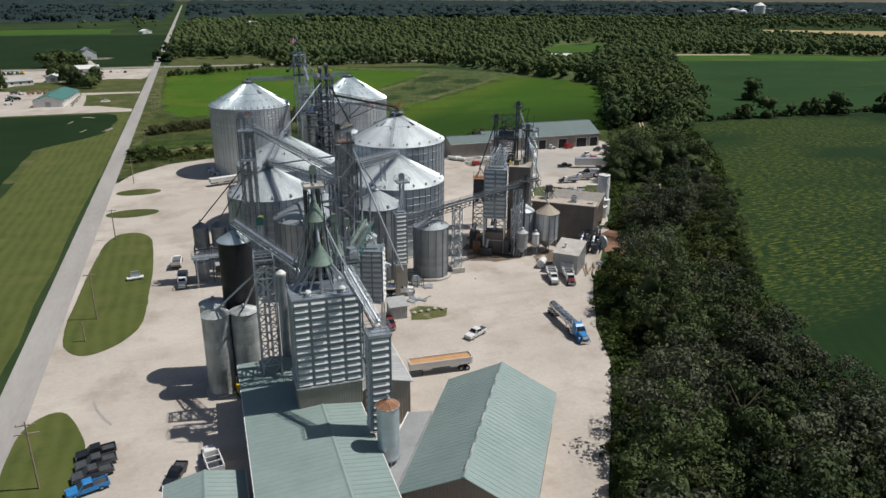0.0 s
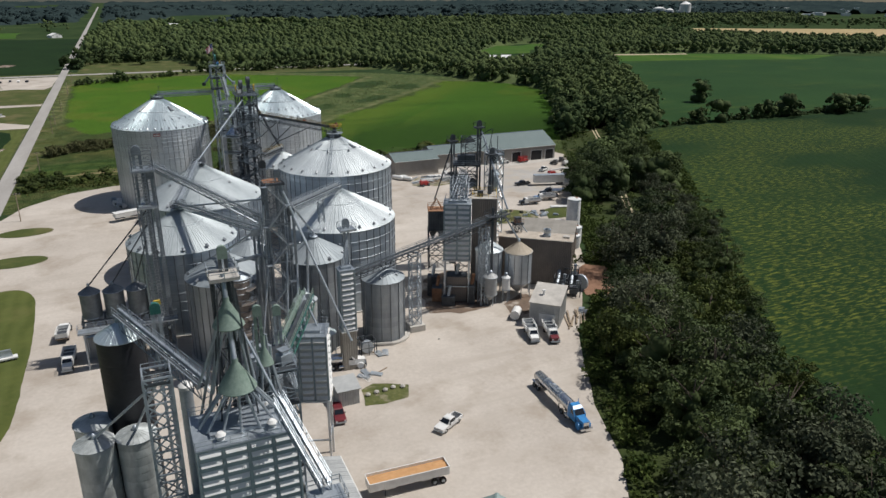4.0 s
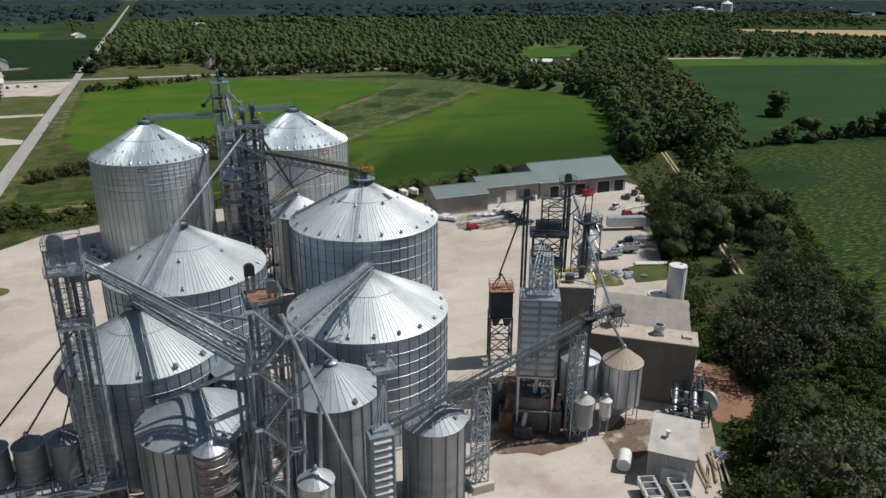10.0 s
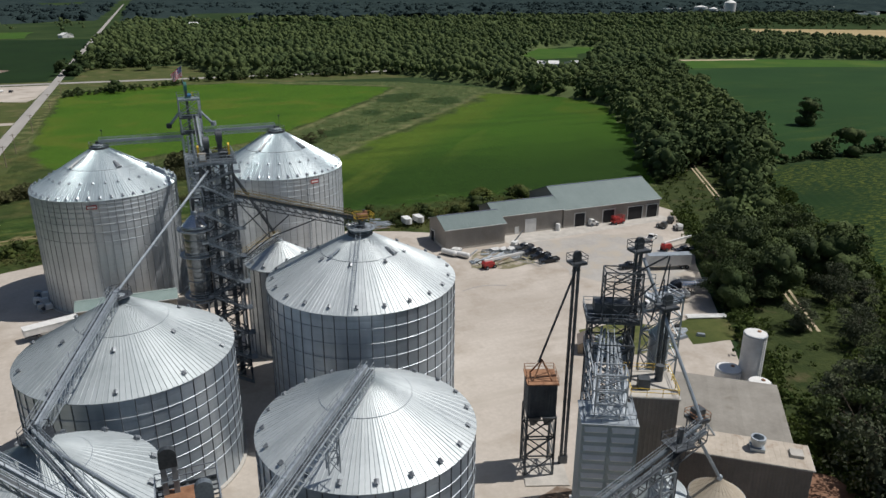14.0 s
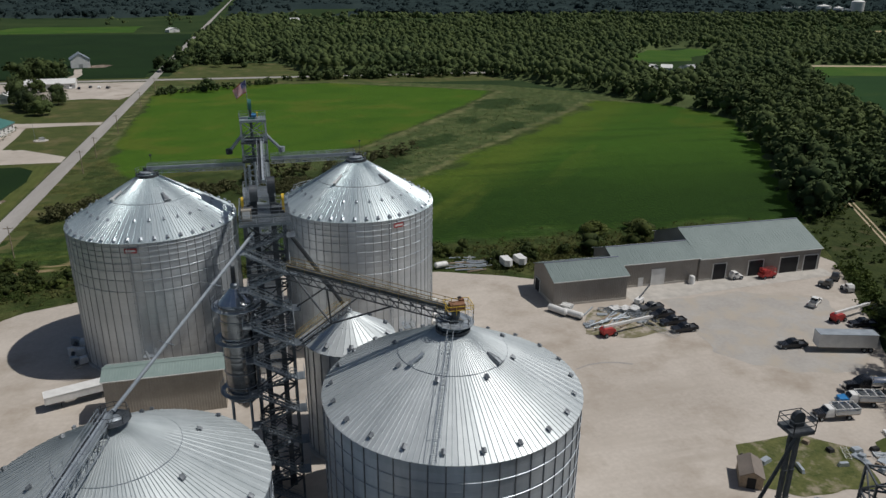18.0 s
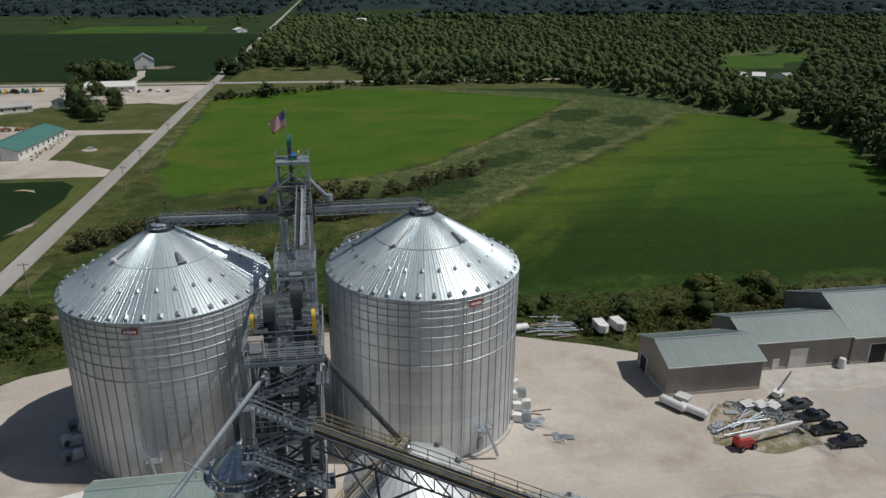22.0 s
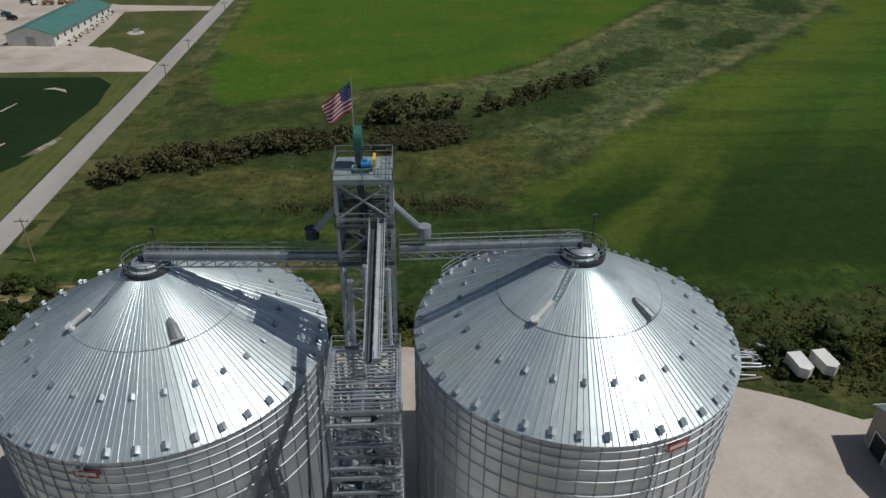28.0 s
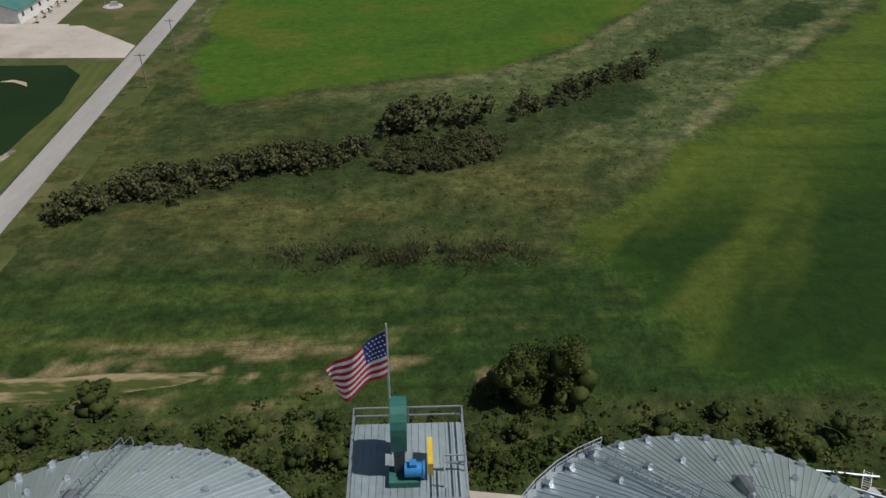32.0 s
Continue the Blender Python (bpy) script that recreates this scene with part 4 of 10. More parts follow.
TALL = dict(vents=((.965, 42, 1.0), (.72, 28, .8)), girts=(25.9, 25.0, 24.0, 22.8, 21.4, 19.6, 17.4), badge=-98, cap_r=1.25, base=.5, rib_mat=M_STIFF, rib=.085)
BIN_A = grain_bin(18.4, 296, 15.45, 26.6, 35.1, 84, 60, "tall galvanised grain bin with vented cone roof and red plate", seam=.5, hatches=((-60, .42, 1.3), (-140, .42, 1.3), (100, .42, 1.3)), roof_ladder=95, wall_ladder=-99, **TALL)
TALL.update(badge=-68, girts=(27.2, 26.2, 25.1, 23.7, 22.0, 19.9, 17.4))
BIN_B = grain_bin(58.0, 294.6, 15.3, 27.9, 36.4, 84, 60, "tall galvanised grain bin beside the meadow with red plate", seam=.5, hatches=((-45, .42, 1.3), (-130, .42, 1.3), (80, .42, 1.3)), roof_ladder=115, wall_ladder=-75, **TALL)
BIN_C = grain_bin(60.2, 227.6, 15.7, 23.3, 31.1, 72, 52, "wide galvanised grain bin with bluish wall and roof ladder", wall_mat=M_WALLBLUE, vents=((.93, 22, .95), (.46, 8, .95)), girts=(21.0, 18.5, 16, 13.5, 11, 8.5, 6), cap_r=1.3, roof_ladder=-112, hatches=((-50, .36, 1.15), (-150, .36, 1.1)), roof_mat=M_ROOF_PALE)
BIN_D = grain_bin(50.4, 191.0, 13.2, 19.4, 26.0, 64, 44, "wide galvanised grain bin under an inclined conveyor", wall_mat=M_WALLBLUE, vents=((.93, 20, .95),), girts=(17, 15, 13, 11, 9, 7, 5), cap_r=.8, roof_mat=M_ROOF_PALE)
BIN_E = grain_bin(23.2, 221.6, 14.8, 19.6, 27.6, 64, 48, "wide galvanised grain bin with dull grey roof", wall_mat=M_WALLBLUE, vents=((.93, 10, .95), (.55, 6, .95)), girts=(17, 15, 13, 11, 9, 7, 5), cap_r=.8, roof_mat=M_ROOF_DULL)
BIN_F = grain_bin(15.6, 192.0, 11.4, 18.4, 24.7, 56, 40, "galvanised grain bin below crossing conveyors", wall_mat=M_WALLBLUE, vents=((.93, 14, 1.2),), girts=(16, 14, 12, 10, 8, 6), cap_r=.7, roof_mat=M_ROOF_DULL)
BIN_G = grain_bin(21.6, 171.2, 7.5, 16.7, 20.9, 44, 30, "older galvanised grain bin with a conveyor's shadow", vents=((.9, 9, 1.1),), cap_r=.6, rib=.14, roof_mat=M_ROOF_OLD, wall_mat=M_WALLOLD)
BIN_H = grain_bin(39.1, 168.8, 6.35, 19.0, 22.3, 36, 24, "galvanised grain bin behind the central tower", vents=((.9, 8, 1.0),), cap_r=.8, rib=.14, roof_mat=M_ROOF_OLD, wall_mat=M_WALLOLD)
BIN_I = grain_bin(52.2, 164.8, 4.4, 13.4, 15.9, 28, 14, "narrow galvanised grain bin beside the yard", vents=((.7, 5, .9),), cap_r=.35, rib=.14, girts=(), roof_mat=M_ROOF_OLD, wall_mat=M_WALLOLD)
BIN_J = grain_bin(50.7, 253.0, 6.9, 18.6, 22.4, 36, 28, "smaller galvanised grain bin between two tall ones", vents=((.85, 10, 1.2),), cap_r=.5, roof_mat=M_ROOF_PALE)
BIN_K = grain_bin(88.7, 172.2, 3.25, 11.4, 13.6, 24, 12, "galvanised hopper bin with rusty roof on legs", hopper=4.0, cap_r=.3, name="hopper_bin", roof_mat=M_TANROOF)
BIN_L = grain_bin(82.6, 175.6, 3.25, 11.6, 13.7, 24, 12, "galvanised hopper bin beside the mill", hopper=4.0, cap_r=.3, name="hopper_bin", roof_mat=M_ROOF_DULL)
BIN_BLACK = grain_bin(3.2, 127.6, 2.95, 26.9, 28.6, 24, 0, "tall black bin with a pale conical roof", cap_r=.25, wall_mat=M_BLACK, name="black_bin")

# ---- kit for steel structures ----
def lattice(t, x, y, w, d, z0, z1, bay, material, leg=.2, br=.1):
    """Four legs and, bay by bay, rings and crossed braces, as parts of t."""
    xs, ys = (x - w / 2, x + w / 2), (y - d / 2, y + d / 2)
    lm = G().beam((0, 0, z0), (0, 0, z1), leg).mesh("leg", material)
    for px in xs:
        for py in ys:
            part("leg", lm, None, t, at=pose(px, py, 0))
    n = max(1, round((z1 - z0) / bay))
    h = (z1 - z0) / n
    c = [(xs[0], ys[0]), (xs[1], ys[0]), (xs[1], ys[1]), (xs[0], ys[1])]
    g = G()
    for i in range(4):
        p, q = c[i], c[(i + 1) % 4]
        g.beam((*p, h), (*q, h), br * 1.3)
        g.beam((*p, .05), (*q, h - .05), br)
        g.beam((*q, .05), (*p, h - .05), br)
    me = g.mesh("brace_frame", material)
    for i in range(n):
        part("brace_frame", me, None, t, at=pose(0, 0, z0 + i * h))


def deck(t, x0, x1, y0, y1, z, material=None, rail=True, rail_mat=None, gap=None):
    material = material or M_GALV
    g = G().box(((x0 + x1) / 2, (y0 + y1) / 2, z), (x1 - x0, y1 - y0, .1))
    o, i = [(x0, y0), (x1, y0), (x1, y1), (x0, y1)], [(x0 + .14, y0 + .14), (x1 - .14, y0 + .14), (x1 - .14, y1 - .14), (x0 + .14, y1 - .14)]
    f = G().add([(*p, z - .3) for p in o + i] + [(*p, z - .052) for p in o + i],
                [q for k in range(4) for q in ((k, (k + 1) % 4, 8 + (k + 1) % 4, 8 + k), (4 + (k + 1) % 4, 4 + k, 12 + k, 12 + (k + 1) % 4), ((k + 1) % 4, k, 4 + k, 4 + (k + 1) % 4), (8 + k, 8 + (k + 1) % 4, 12 + (k + 1) % 4, 12 + k))])
    part("deck_frame", f, material, t)
    part("deck", g, material, t)
    if rail:
        part("handrail", rails(G(), [(x0, y0, z), (x1, y0, z), (x1, y1, z), (x0, y1, z)], True), rail_mat or M_GALV, t)


def grate(t, x0, x1, y0, y1, z, material=None, step=.3):
    """An open bar grating with a frame and handrails."""
    material = material or M_GALV
    bar = G().box((0, 0, 0), (x1 - x0, .11, .06)).mesh("grate_bar", material)
    n = int((y1 - y0) / step)
    for i in range(n + 1):
        part("grate_bar", bar, None, t, at=pose((x0 + x1) / 2, y0 + (y1 - y0) * i / n, z))
    f = G()
    for p, q in (((x0, y0), (x1, y0)), ((x1, y0), (x1, y1)), ((x1, y1), (x0, y1)), ((x0, y1), (x0, y0)), (((x0 + x1) / 2, y0), ((x0 + x1) / 2, y1))):
        f.beam((*p, z - .2), (*q, z - .2), .16, .3)
    part("deck_frame", f, material, t)
    part("handrail", rails(G(), [(x0, y0, z), (x1, y0, z), (x1, y1, z), (x0, y1, z)], True), M_GALV, t)


def elevator_leg(name, x, y, z1, label, material=None, head_mat=None, sep=1.1, along="x", z0=0.1, size=.55, motor=True):
    """A bucket elevator: two trunkings, flanges, a rounded head with motor, a boot."""
    material, head_mat = material or M_GALV, head_mat or material or M_GALV
    t = thing(name, pose(x, y, 0, 0, 0, 0 if along == "x" else 90), label, "bucket elevator", "bucket elevators")
    for s in (-1, 1):
        g = G().box((s * sep / 2, 0, (z0 + z1) / 2), (size, size * .9, z1 - z0 - 1.4))
        k = z0 + 2
        while k < z1 - 1.2:
            g.box((s * sep / 2, 0, k), (size + .12, size * .9 + .12, .08))
            k += 3.0
        part("trunking", g, material, t)
    hr = sep / 2 + size * .62
    prof = [(-hr, z1 - .8), (hr, z1 - .8)] + [(hr * math.cos(radians(a)), z1 + .1 + hr * math.sin(radians(a))) for a in range(0, 181, 20)]
    n = len(prof)
    w = size * .65
    part("head", G().add([(px, -w, pz) for px, pz in prof] + [(px, w, pz) for px, pz in prof],
                         [tuple(range(n)), tuple(range(2 * n - 1, n - 1, -1))] + [(i, n + i, n + (i + 1) % n, (i + 1) % n) for i in range(n)]), head_mat, t)
    part("boot", G().box((0, 0, z0 + .7), (sep + size + .3, size * 1.4, 1.4)), material, t)
    if motor:
        part("motor", G().tube((-.2, w + .05, z1 + .1), (-.2, w + .95, z1 + .1), .28, 10).box((.1, w + .45, z1 - .25), (.9, .8, .25)), M_BLUE, t, "blue drive motor", True)
        part("belt_guard", G().box((.35, w + 1.0, z1 + .2), (.9, .22, .6)), M_YELLOW, t, "yellow belt guard")
    return t


def conveyor(name, p, q, label, w=1.0, rail=True, truss=.0, material=None, rail_mat=None, hood_mat=None, side=1, box=.46):
    """A covered conveyor on a catwalk from p to q, with handrails and a truss below."""
    material, rail_mat, hood_mat = material or M_GALV, rail_mat or M_GALV, hood_mat or M_GALV
    p, q = Vector(p), Vector(q)
    t = thing(name, Matrix.Translation(p), label, "conveyor", "conveyors")
    d = q - p
    L = d.length
    u = d.normalized()
    a = Vector((u.y, -u.x, 0)).normalized() * side
    up = Vector((0, 0, 1))
    o = Vector((0, 0, 0))
    part("trough", G().beam(o + up * .3, d + up * .3, box, box + .04), hood_mat, t)
    n = max(2, int(L / 5.0))
    fm = G().beam(up * .3 - u * .05, up * .3 + u * .05, box + .1, box + .14).mesh("flange", material)
    for i in range(n + 1):
        part("flange", fm, None, t, at=Matrix.Translation(o.lerp(d, i / n)))
    if rail:
        off = a * (w * .42 + .25)
        part("walkway", G().beam(o + off, d + off, w * .62, .07), M_DARKSTEEL, t)
        for s in (w * .1 + .05, w * .75 + .2):
            part("handrail", rails(G(), [o + a * s, d + a * s], False, 1.05, .055, 1.8), rail_mat, t)
        part("handrail", rails(G(), [o - a * .4, d - a * .4], False, 1.05, .05, 2.4), rail_mat, t)
    if truss:
        g = G()
        lo = up * -truss
        sides = (-.35, w * .75 + .2 if rail else .35)
        for s in sides:
            g.beam(o + a * s, d + a * s, .12)
            g.beam(o + a * s + lo, d + a * s + lo, .12)
            m = max(2, int(L / max(1.2, truss * 1.1)))
            for i in range(m):
                c0, c1 = o.lerp(d, i / m) + a * s, o.lerp(d, (i + 1) / m) + a * s
                g.beam(c0, c1 + lo, .08)
                g.beam(c1, c1 + lo, .08)
        m = max(2, int(L / 2.4))
        for i in range(m + 1):
            c = o.lerp(d, i / m)
            g.beam(c + a * sides[0] + lo, c + a * sides[1] + lo, .08)
        part("truss", g, material, t)
    return t


def spout(p, q, r=.22, material=None, label="round galvanised grain spout", stays=False):
    p, q = Vector(p), Vector(q)
    d = q - p
    t = thing("spout", Matrix.Translation(p), label, "grain spout", "grain spouts")
    part("pipe", G().tube((0, 0, 0), d, r, 8), material or M_GALV, t, smooth=True)
    n = max(1, int(d.length / 7))
    u = d.normalized()
    fm = G().tube(u * -.06, u * .06, r * 1.3, 8).mesh("flange", material or M_GALV)
    for i in range(n + 1):
        part("flange", fm, None, t, at=Matrix.Translation(d * (i / n)))
    if stays:
        g = G()
        a = Vector((u.y, -u.x, 0)).normalized()
        for i in range(1, n):
            c = d * (i / n)
            g.beam(c - a * 1.2 + Vector((0, 0, .1)), c + a * 1.2 + Vector((0, 0, .1)), .07)
            g.beam(c - Vector((0, 0, .9)), c + Vector((0, 0, .9)), .06)
        part("stays", g, material or M_GALV, t)
    return t


def ribbed(g, p, q, z0, z1, step=.45, depth=.05, top=None):
    """Folded siding from p to q in plan; top(s) gives the height along the wall."""
    p, q = Vector((*p, 0)), Vector((*q, 0))
    L = (q - p).length
    u = (q - p).normalized()
    nrm = Vector((u.y, -u.x, 0))
    n = max(2, int(L / step))
    line = []
    for i in range(n):
        for s, o in ((.0, 0), (.55, 0), (.65, depth), (.9, depth)):
            line.append(((i + s) * L / n, o))
    line.append((L, 0))
    vs, fs = [], []
    for s, o in line:
        c = p + u * s + nrm * o
        vs += [(c.x, c.y, z0), (c.x, c.y, top(s / L) if top else z1)]
    for i in range(len(line) - 1):
        fs.append((2 * i, 2 * i + 2, 2 * i + 3, 2 * i + 1))
    return g.add(vs, fs)


def gable_building(name, m, w, l, eave, ridge, label, wall_mat, roof_mat, ridge_x=0.0, over=.35, doors=(), vents=False, sheet_w=.95, siding=.45, walls="nsew", z0=0.0):
    """A steel building; x across, y along the ridge, origin at the middle of the floor. doors: (side, position, width, height, material)."""
    t = thing(name, m, label, "building")
    hx, hy = w / 2, l / 2
    inset = .06
    gable = lambda s: eave + (ridge - eave) * (1 - (abs((-hx + w * s) - ridge_x) / ((hx + ridge_x) if (-hx + w * s) < ridge_x else (hx - ridge_x)))) - .04
    sides = {"s": ((-hx, -hy), (hx, -hy), gable), "e": ((hx, -hy), (hx, hy), None), "n": ((hx, hy), (-hx, hy), lambda s: gable(1 - s)), "w": ((-hx, hy), (-hx, -hy), None)}
    for k, (p, q, top) in sides.items():
        if k not in walls:
            continue
        part("wall", ribbed(G(), p, q, z0, eave - .04, siding, .04, top), wall_mat, t)
    # added box inside the walls, coloured as the shade indoors
    part("wall", G().box((0, 0, (z0 + eave) / 2 - .1), (w - .12, l - .12, eave - z0 - .25)), M_SHADOWHOLE, t, "near-black filler box behind the siding")
    n = max(2, round((l + 2 * over) / sheet_w))
    sw = (l + 2 * over) / n
    for sgn in (-1, 1):
        ex = sgn * (hx + over)
        run = abs(ex - ridge_x)
        drop = (ridge - eave) * run / (hx - sgn * ridge_x)
        vs, fs = [], []
        zr, ze = ridge + .05, ridge + .05 - drop
        prof = [(0, 0), (sw * .44, 0), (sw * .48, .018), (sw * .52, .018), (sw * .56, 0), (sw * .92, 0), (sw * .94, .03), (sw * .98, .03), (sw, 0)]
        for yy, dz in prof:
            vs += [(ridge_x, yy, zr + dz), (ex, yy, ze + dz)]
        for i in range(len(prof) - 1):
            fs.append((2 * i, 2 * i + 1, 2 * i + 3, 2 * i + 2) if sgn > 0 else (2 * i, 2 * i + 2, 2 * i + 3, 2 * i + 1))
        sm = G().add(vs, fs).mesh("roof_sheet", roof_mat)
        roof = part("roof", G().add([(ridge_x, -hy - over, zr - .05), (ex, -hy - over, ze - .05), (ex, hy + over, ze - .05), (ridge_x, hy + over, zr - .05),
                                     (ridge_x, -hy - over, zr - .16), (ex, -hy - over, ze - .16), (ex, hy + over, ze - .16), (ridge_x, hy + over, zr - .16)],
                                    [(0, 1, 2, 3), (7, 6, 5, 4), (0, 4, 5, 1), (1, 5, 6, 2), (2, 6, 7, 3)]), roof_mat, t)
        for i in range(n):
            part("roof_sheet", sm, None, roof, at=pose(0, -hy - over + i * sw, 0))
        part("gutter", G().beam((ex + sgn * .06, -hy - over, ze - .1), (ex + sgn * .06, hy + over, ze - .1), .14), M_WHITE if not vents else M_GREYWALL, t)
    g = G()
    rz = ridge + .1
    g.add([(ridge_x - .3, -hy - over, rz - .06), (ridge_x, -hy - over, rz + .05), (ridge_x + .3, -hy - over, rz - .06),
           (ridge_x - .3, hy + over, rz - .06), (ridge_x, hy + over, rz + .05), (ridge_x + .3, hy + over, rz - .06)], [(0, 1, 4, 3), (1, 2, 5, 4)])
    part("ridge_cap", g, M_CHROME if roof_mat is M_SLATEROOF else roof_mat, t)
    if roof_mat is M_SLATEROOF:
        for k, wl in enumerate("sn"):
            part("plinth", G().box((0, (-1 if wl == "s" else 1) * (hy + .05), z0 + .45), (w - .1, .1, .9)), M_CONC, t)
        for sx in (-1, 1):
            part("plinth", G().box((sx * (hx + .05), 0, z0 + .3), (.1, l - .1, .6)), M_CONC, t)
    if vents:
        vm = G().box((ridge_x - .12, 0, ridge + .2), (.3, 2.4, .16), 0, .8).mesh("ridge_vent", M_GREYWALL)
        k = -hy + 2.2
        while k < hy - 1.5:
            part("ridge_vent", vm, None, t, at=pose(0, k, 0))
            k += 3.9
    for side, pos, dw, dh, dm in doors:
        if side in "ns":
            yy = -hy if side == "s" else hy
            s = -1 if side == "s" else 1
            c, size = (pos, yy + s * .05, z0 + dh / 2), (dw, .16, dh)
        else:
            xx = -hx if side == "w" else hx
            s = -1 if side == "w" else 1
            c, size = (xx + s * .05, pos, z0 + dh / 2), (.16, dw, dh)
        dr = part("door", G().box(c, size), dm, t)
        fr = G()
        if side in "ns":
            for e in (-1, 1):
                fr.box((pos + e * (dw / 2 + .08), c[1] + s * .03, z0 + dh / 2), (.16, .2, dh))
            fr.box((pos, c[1] + s * .03, z0 + dh + .08), (dw + .32, .2, .16))
        else:
            for e in (-1, 1):
                fr.box((c[0] + s * .03, pos + e * (dw / 2 + .08), z0 + dh / 2), (.2, .16, dh))
            fr.box((c[0] + s * .03, pos, z0 + dh + .08), (.2, dw + .32, .16))
        part("frame", fr, M_WHITE, dr)
    return t


def tower_dryer(name, x0, x1, y0, y1, z0, z1, cols, rows, label, sides=("s",), rot=0.0, legs=0.0, base_ribbed=0.0, skin=None):
    """A boxy grain dryer with rows of sloped louvres."""
    cx, cy = (x0 + x1) / 2, (y0 + y1) / 2
    w, d = x1 - x0, y1 - y0
    t = thing(name, pose(cx, cy, 0, 0, 0, rot), label, "grain dryer", "grain dryers")
    body = part("body", G().box((0, 0, (z0 + z1) / 2), (w, d, z1 - z0)), skin or M_DRYER, t)
    part("roof", G().box((0, 0, z1 + .06), (w + .3, d + .3, .12)).box((0, 0, z1 + .3), (w * .7, d * .5, .4)), M_GALV, t)
    part("sill", G().box((0, 0, z0 - .1), (w + .5, d + .5, .22)), M_WHITE, t, "white sill beam")
    rh = (z1 - z0) / rows
    for side in sides:
        fw = w if side in "sn" else d
        rz = {"s": 0, "e": 90, "n": 180, "w": 270}[side]
        off = (d if side in "sn" else w) / 2
        cw = fw / cols if side in "sn" else fw / max(1, round(cols * d / w))
        nc = round(fw / cw)
        lm = G().add([(-cw * .43, 0, rh * .74), (cw * .43, 0, rh * .74), (cw * .40, -.26, rh * .34), (-cw * .40, -.26, rh * .34),
                      (-cw * .43, 0, rh * .66), (cw * .43, 0, rh * .66), (cw * .40, -.24, rh * .28), (-cw * .40, -.24, rh * .28)],
                     [(3, 2, 1, 0), (4, 5, 6, 7), (0, 1, 5, 4), (1, 2, 6, 5), (2, 3, 7, 6), (3, 0, 4, 7)]).mesh("louvre", M_WHITE)
        pm = G().box((0, -.08, (z0 + z1) / 2), (.16, .16, z1 - z0)).mesh("pilaster", M_DRYER)
        for c in range(nc):
            for r in range(rows):
                part("louvre", lm, None, body, at=pose(0, 0, 0, 0, 0, rz) @ pose(-fw / 2 + cw * (c + .5), -off, z0 + r * rh))
        for c in range(nc + 1):
            part("pilaster", pm, None, t, at=pose(0, 0, 0, 0, 0, rz) @ pose(-fw / 2 + cw * c, -off, 0))
    if base_ribbed:
        hx, hy = w / 2, d / 2
        part("base", ribbed(ribbed(ribbed(ribbed(G(), (-hx, -hy), (hx, -hy), base_ribbed, z0 - .2, .4, .06), (hx, -hy), (hx, hy), base_ribbed, z0 - .2, .4, .06),
                                   (hx, hy), (-hx, hy), base_ribbed, z0 - .2, .4, .06), (-hx, hy), (-hx, -hy), base_ribbed, z0 - .2, .4, .06), M_TANWALL, t, "tan ribbed steel base")
    if legs:
        lm = G().beam((0, 0, .05), (0, 0, z0 - .2), .35).mesh("leg", M_WHITE)
        for sx in (-1, 1):
            for sy in (-1, 1):
                part("leg", lm, None, t, at=pose(sx * (w / 2 - .2), sy * (d / 2 - .2), 0))
        g = G()
        for sx in (-1, 1):
            g.beam((sx * (w / 2 - .2), -d / 2, legs), (sx * (w / 2 - .2), d / 2, legs), .2)
        part("brace", g.beam((-w / 2, -d / 2 + .2, legs), (w / 2, -d / 2 + .2, legs), .2), M_GALV, t)
    return t


def stairs_zigzag(t, x0, x1, y, z0, z1, rise, material=None):
    """Flights that climb to and fro beside a tower, each a part."""
    material = material or M_GALV
    n = max(1, round((z1 - z0) / rise))
    h = (z1 - z0) / n
    for i in range(n):
        a, b = (x0, x1) if i % 2 == 0 else (x1, x0)
        p, q = Vector((a, y, z0 + i * h)), Vector((b, y, z0 + (i + 1) * h))
        g = G()
        for s in (-.4, .4):
            o = Vector((0, s, 0))
            g.beam(p + o, q + o, .08, .22)
            rails(g, [p + o, q + o], False, 1.0, .05, 1.6)
        m = int(h / .24)
        for k in range(m):
            c = p.lerp(q, (k + .5) / m)
            g.box((c.x, c.y, c.z), (.28, .8, .05))
        part("stair_flight", g, material, t)
        part("landing", rails(G().box((q.x + (.5 if b == x1 else -.5), y, q.z), (1.1, 1.0, .08)), [(q.x + (1.0 if b == x1 else -1.0), y - .5, q.z), (q.x + (1.0 if b == x1 else -1.0), y + .5, q.z)]), material, t)

def stairs_parallel(t, x0, x1, y, z0, z1, rise, material=None):
    """Flights that all fall the same way on the outer lane, with return flights on the inner one."""
    material = material or M_GALV
    n = max(1, round((z1 - z0) / rise))
    h = (z1 - z0) / n
    for i in range(n):
        zb = z0 + i * h
        for lane, a, b, lo, hi in ((y, x1, x0, zb, zb + h * .62), (y + 1.0, x0, x1, zb + h * .62, zb + h)):
            p, q = Vector((a, lane, lo)), Vector((b, lane, hi))
            g = G()
            for s in (-.4, .4):
                o = Vector((0, s, 0))
                g.beam(p + o, q + o, .09, .24)
                rails(g, [p + o, q + o], False, 1.0, .055, 1.3)
            m = max(2, int((hi - lo) / .23))
            for k in range(m):
                c = p.lerp(q, (k + .5) / m)
                g.box((c.x, c.y, c.z), (.28, .8, .05))
            part("stair_flight", g, material, t)
            part("landing", rails(G().box((q.x + (.5 if b > a else -.5), y + .5, q.z), (1.1, 2.0, .08)), [(q.x + (1.0 if b > a else -1.0), y - .5, q.z), (q.x + (1.0 if b > a else -1.0), y + 1.5, q.z)]), material, t)


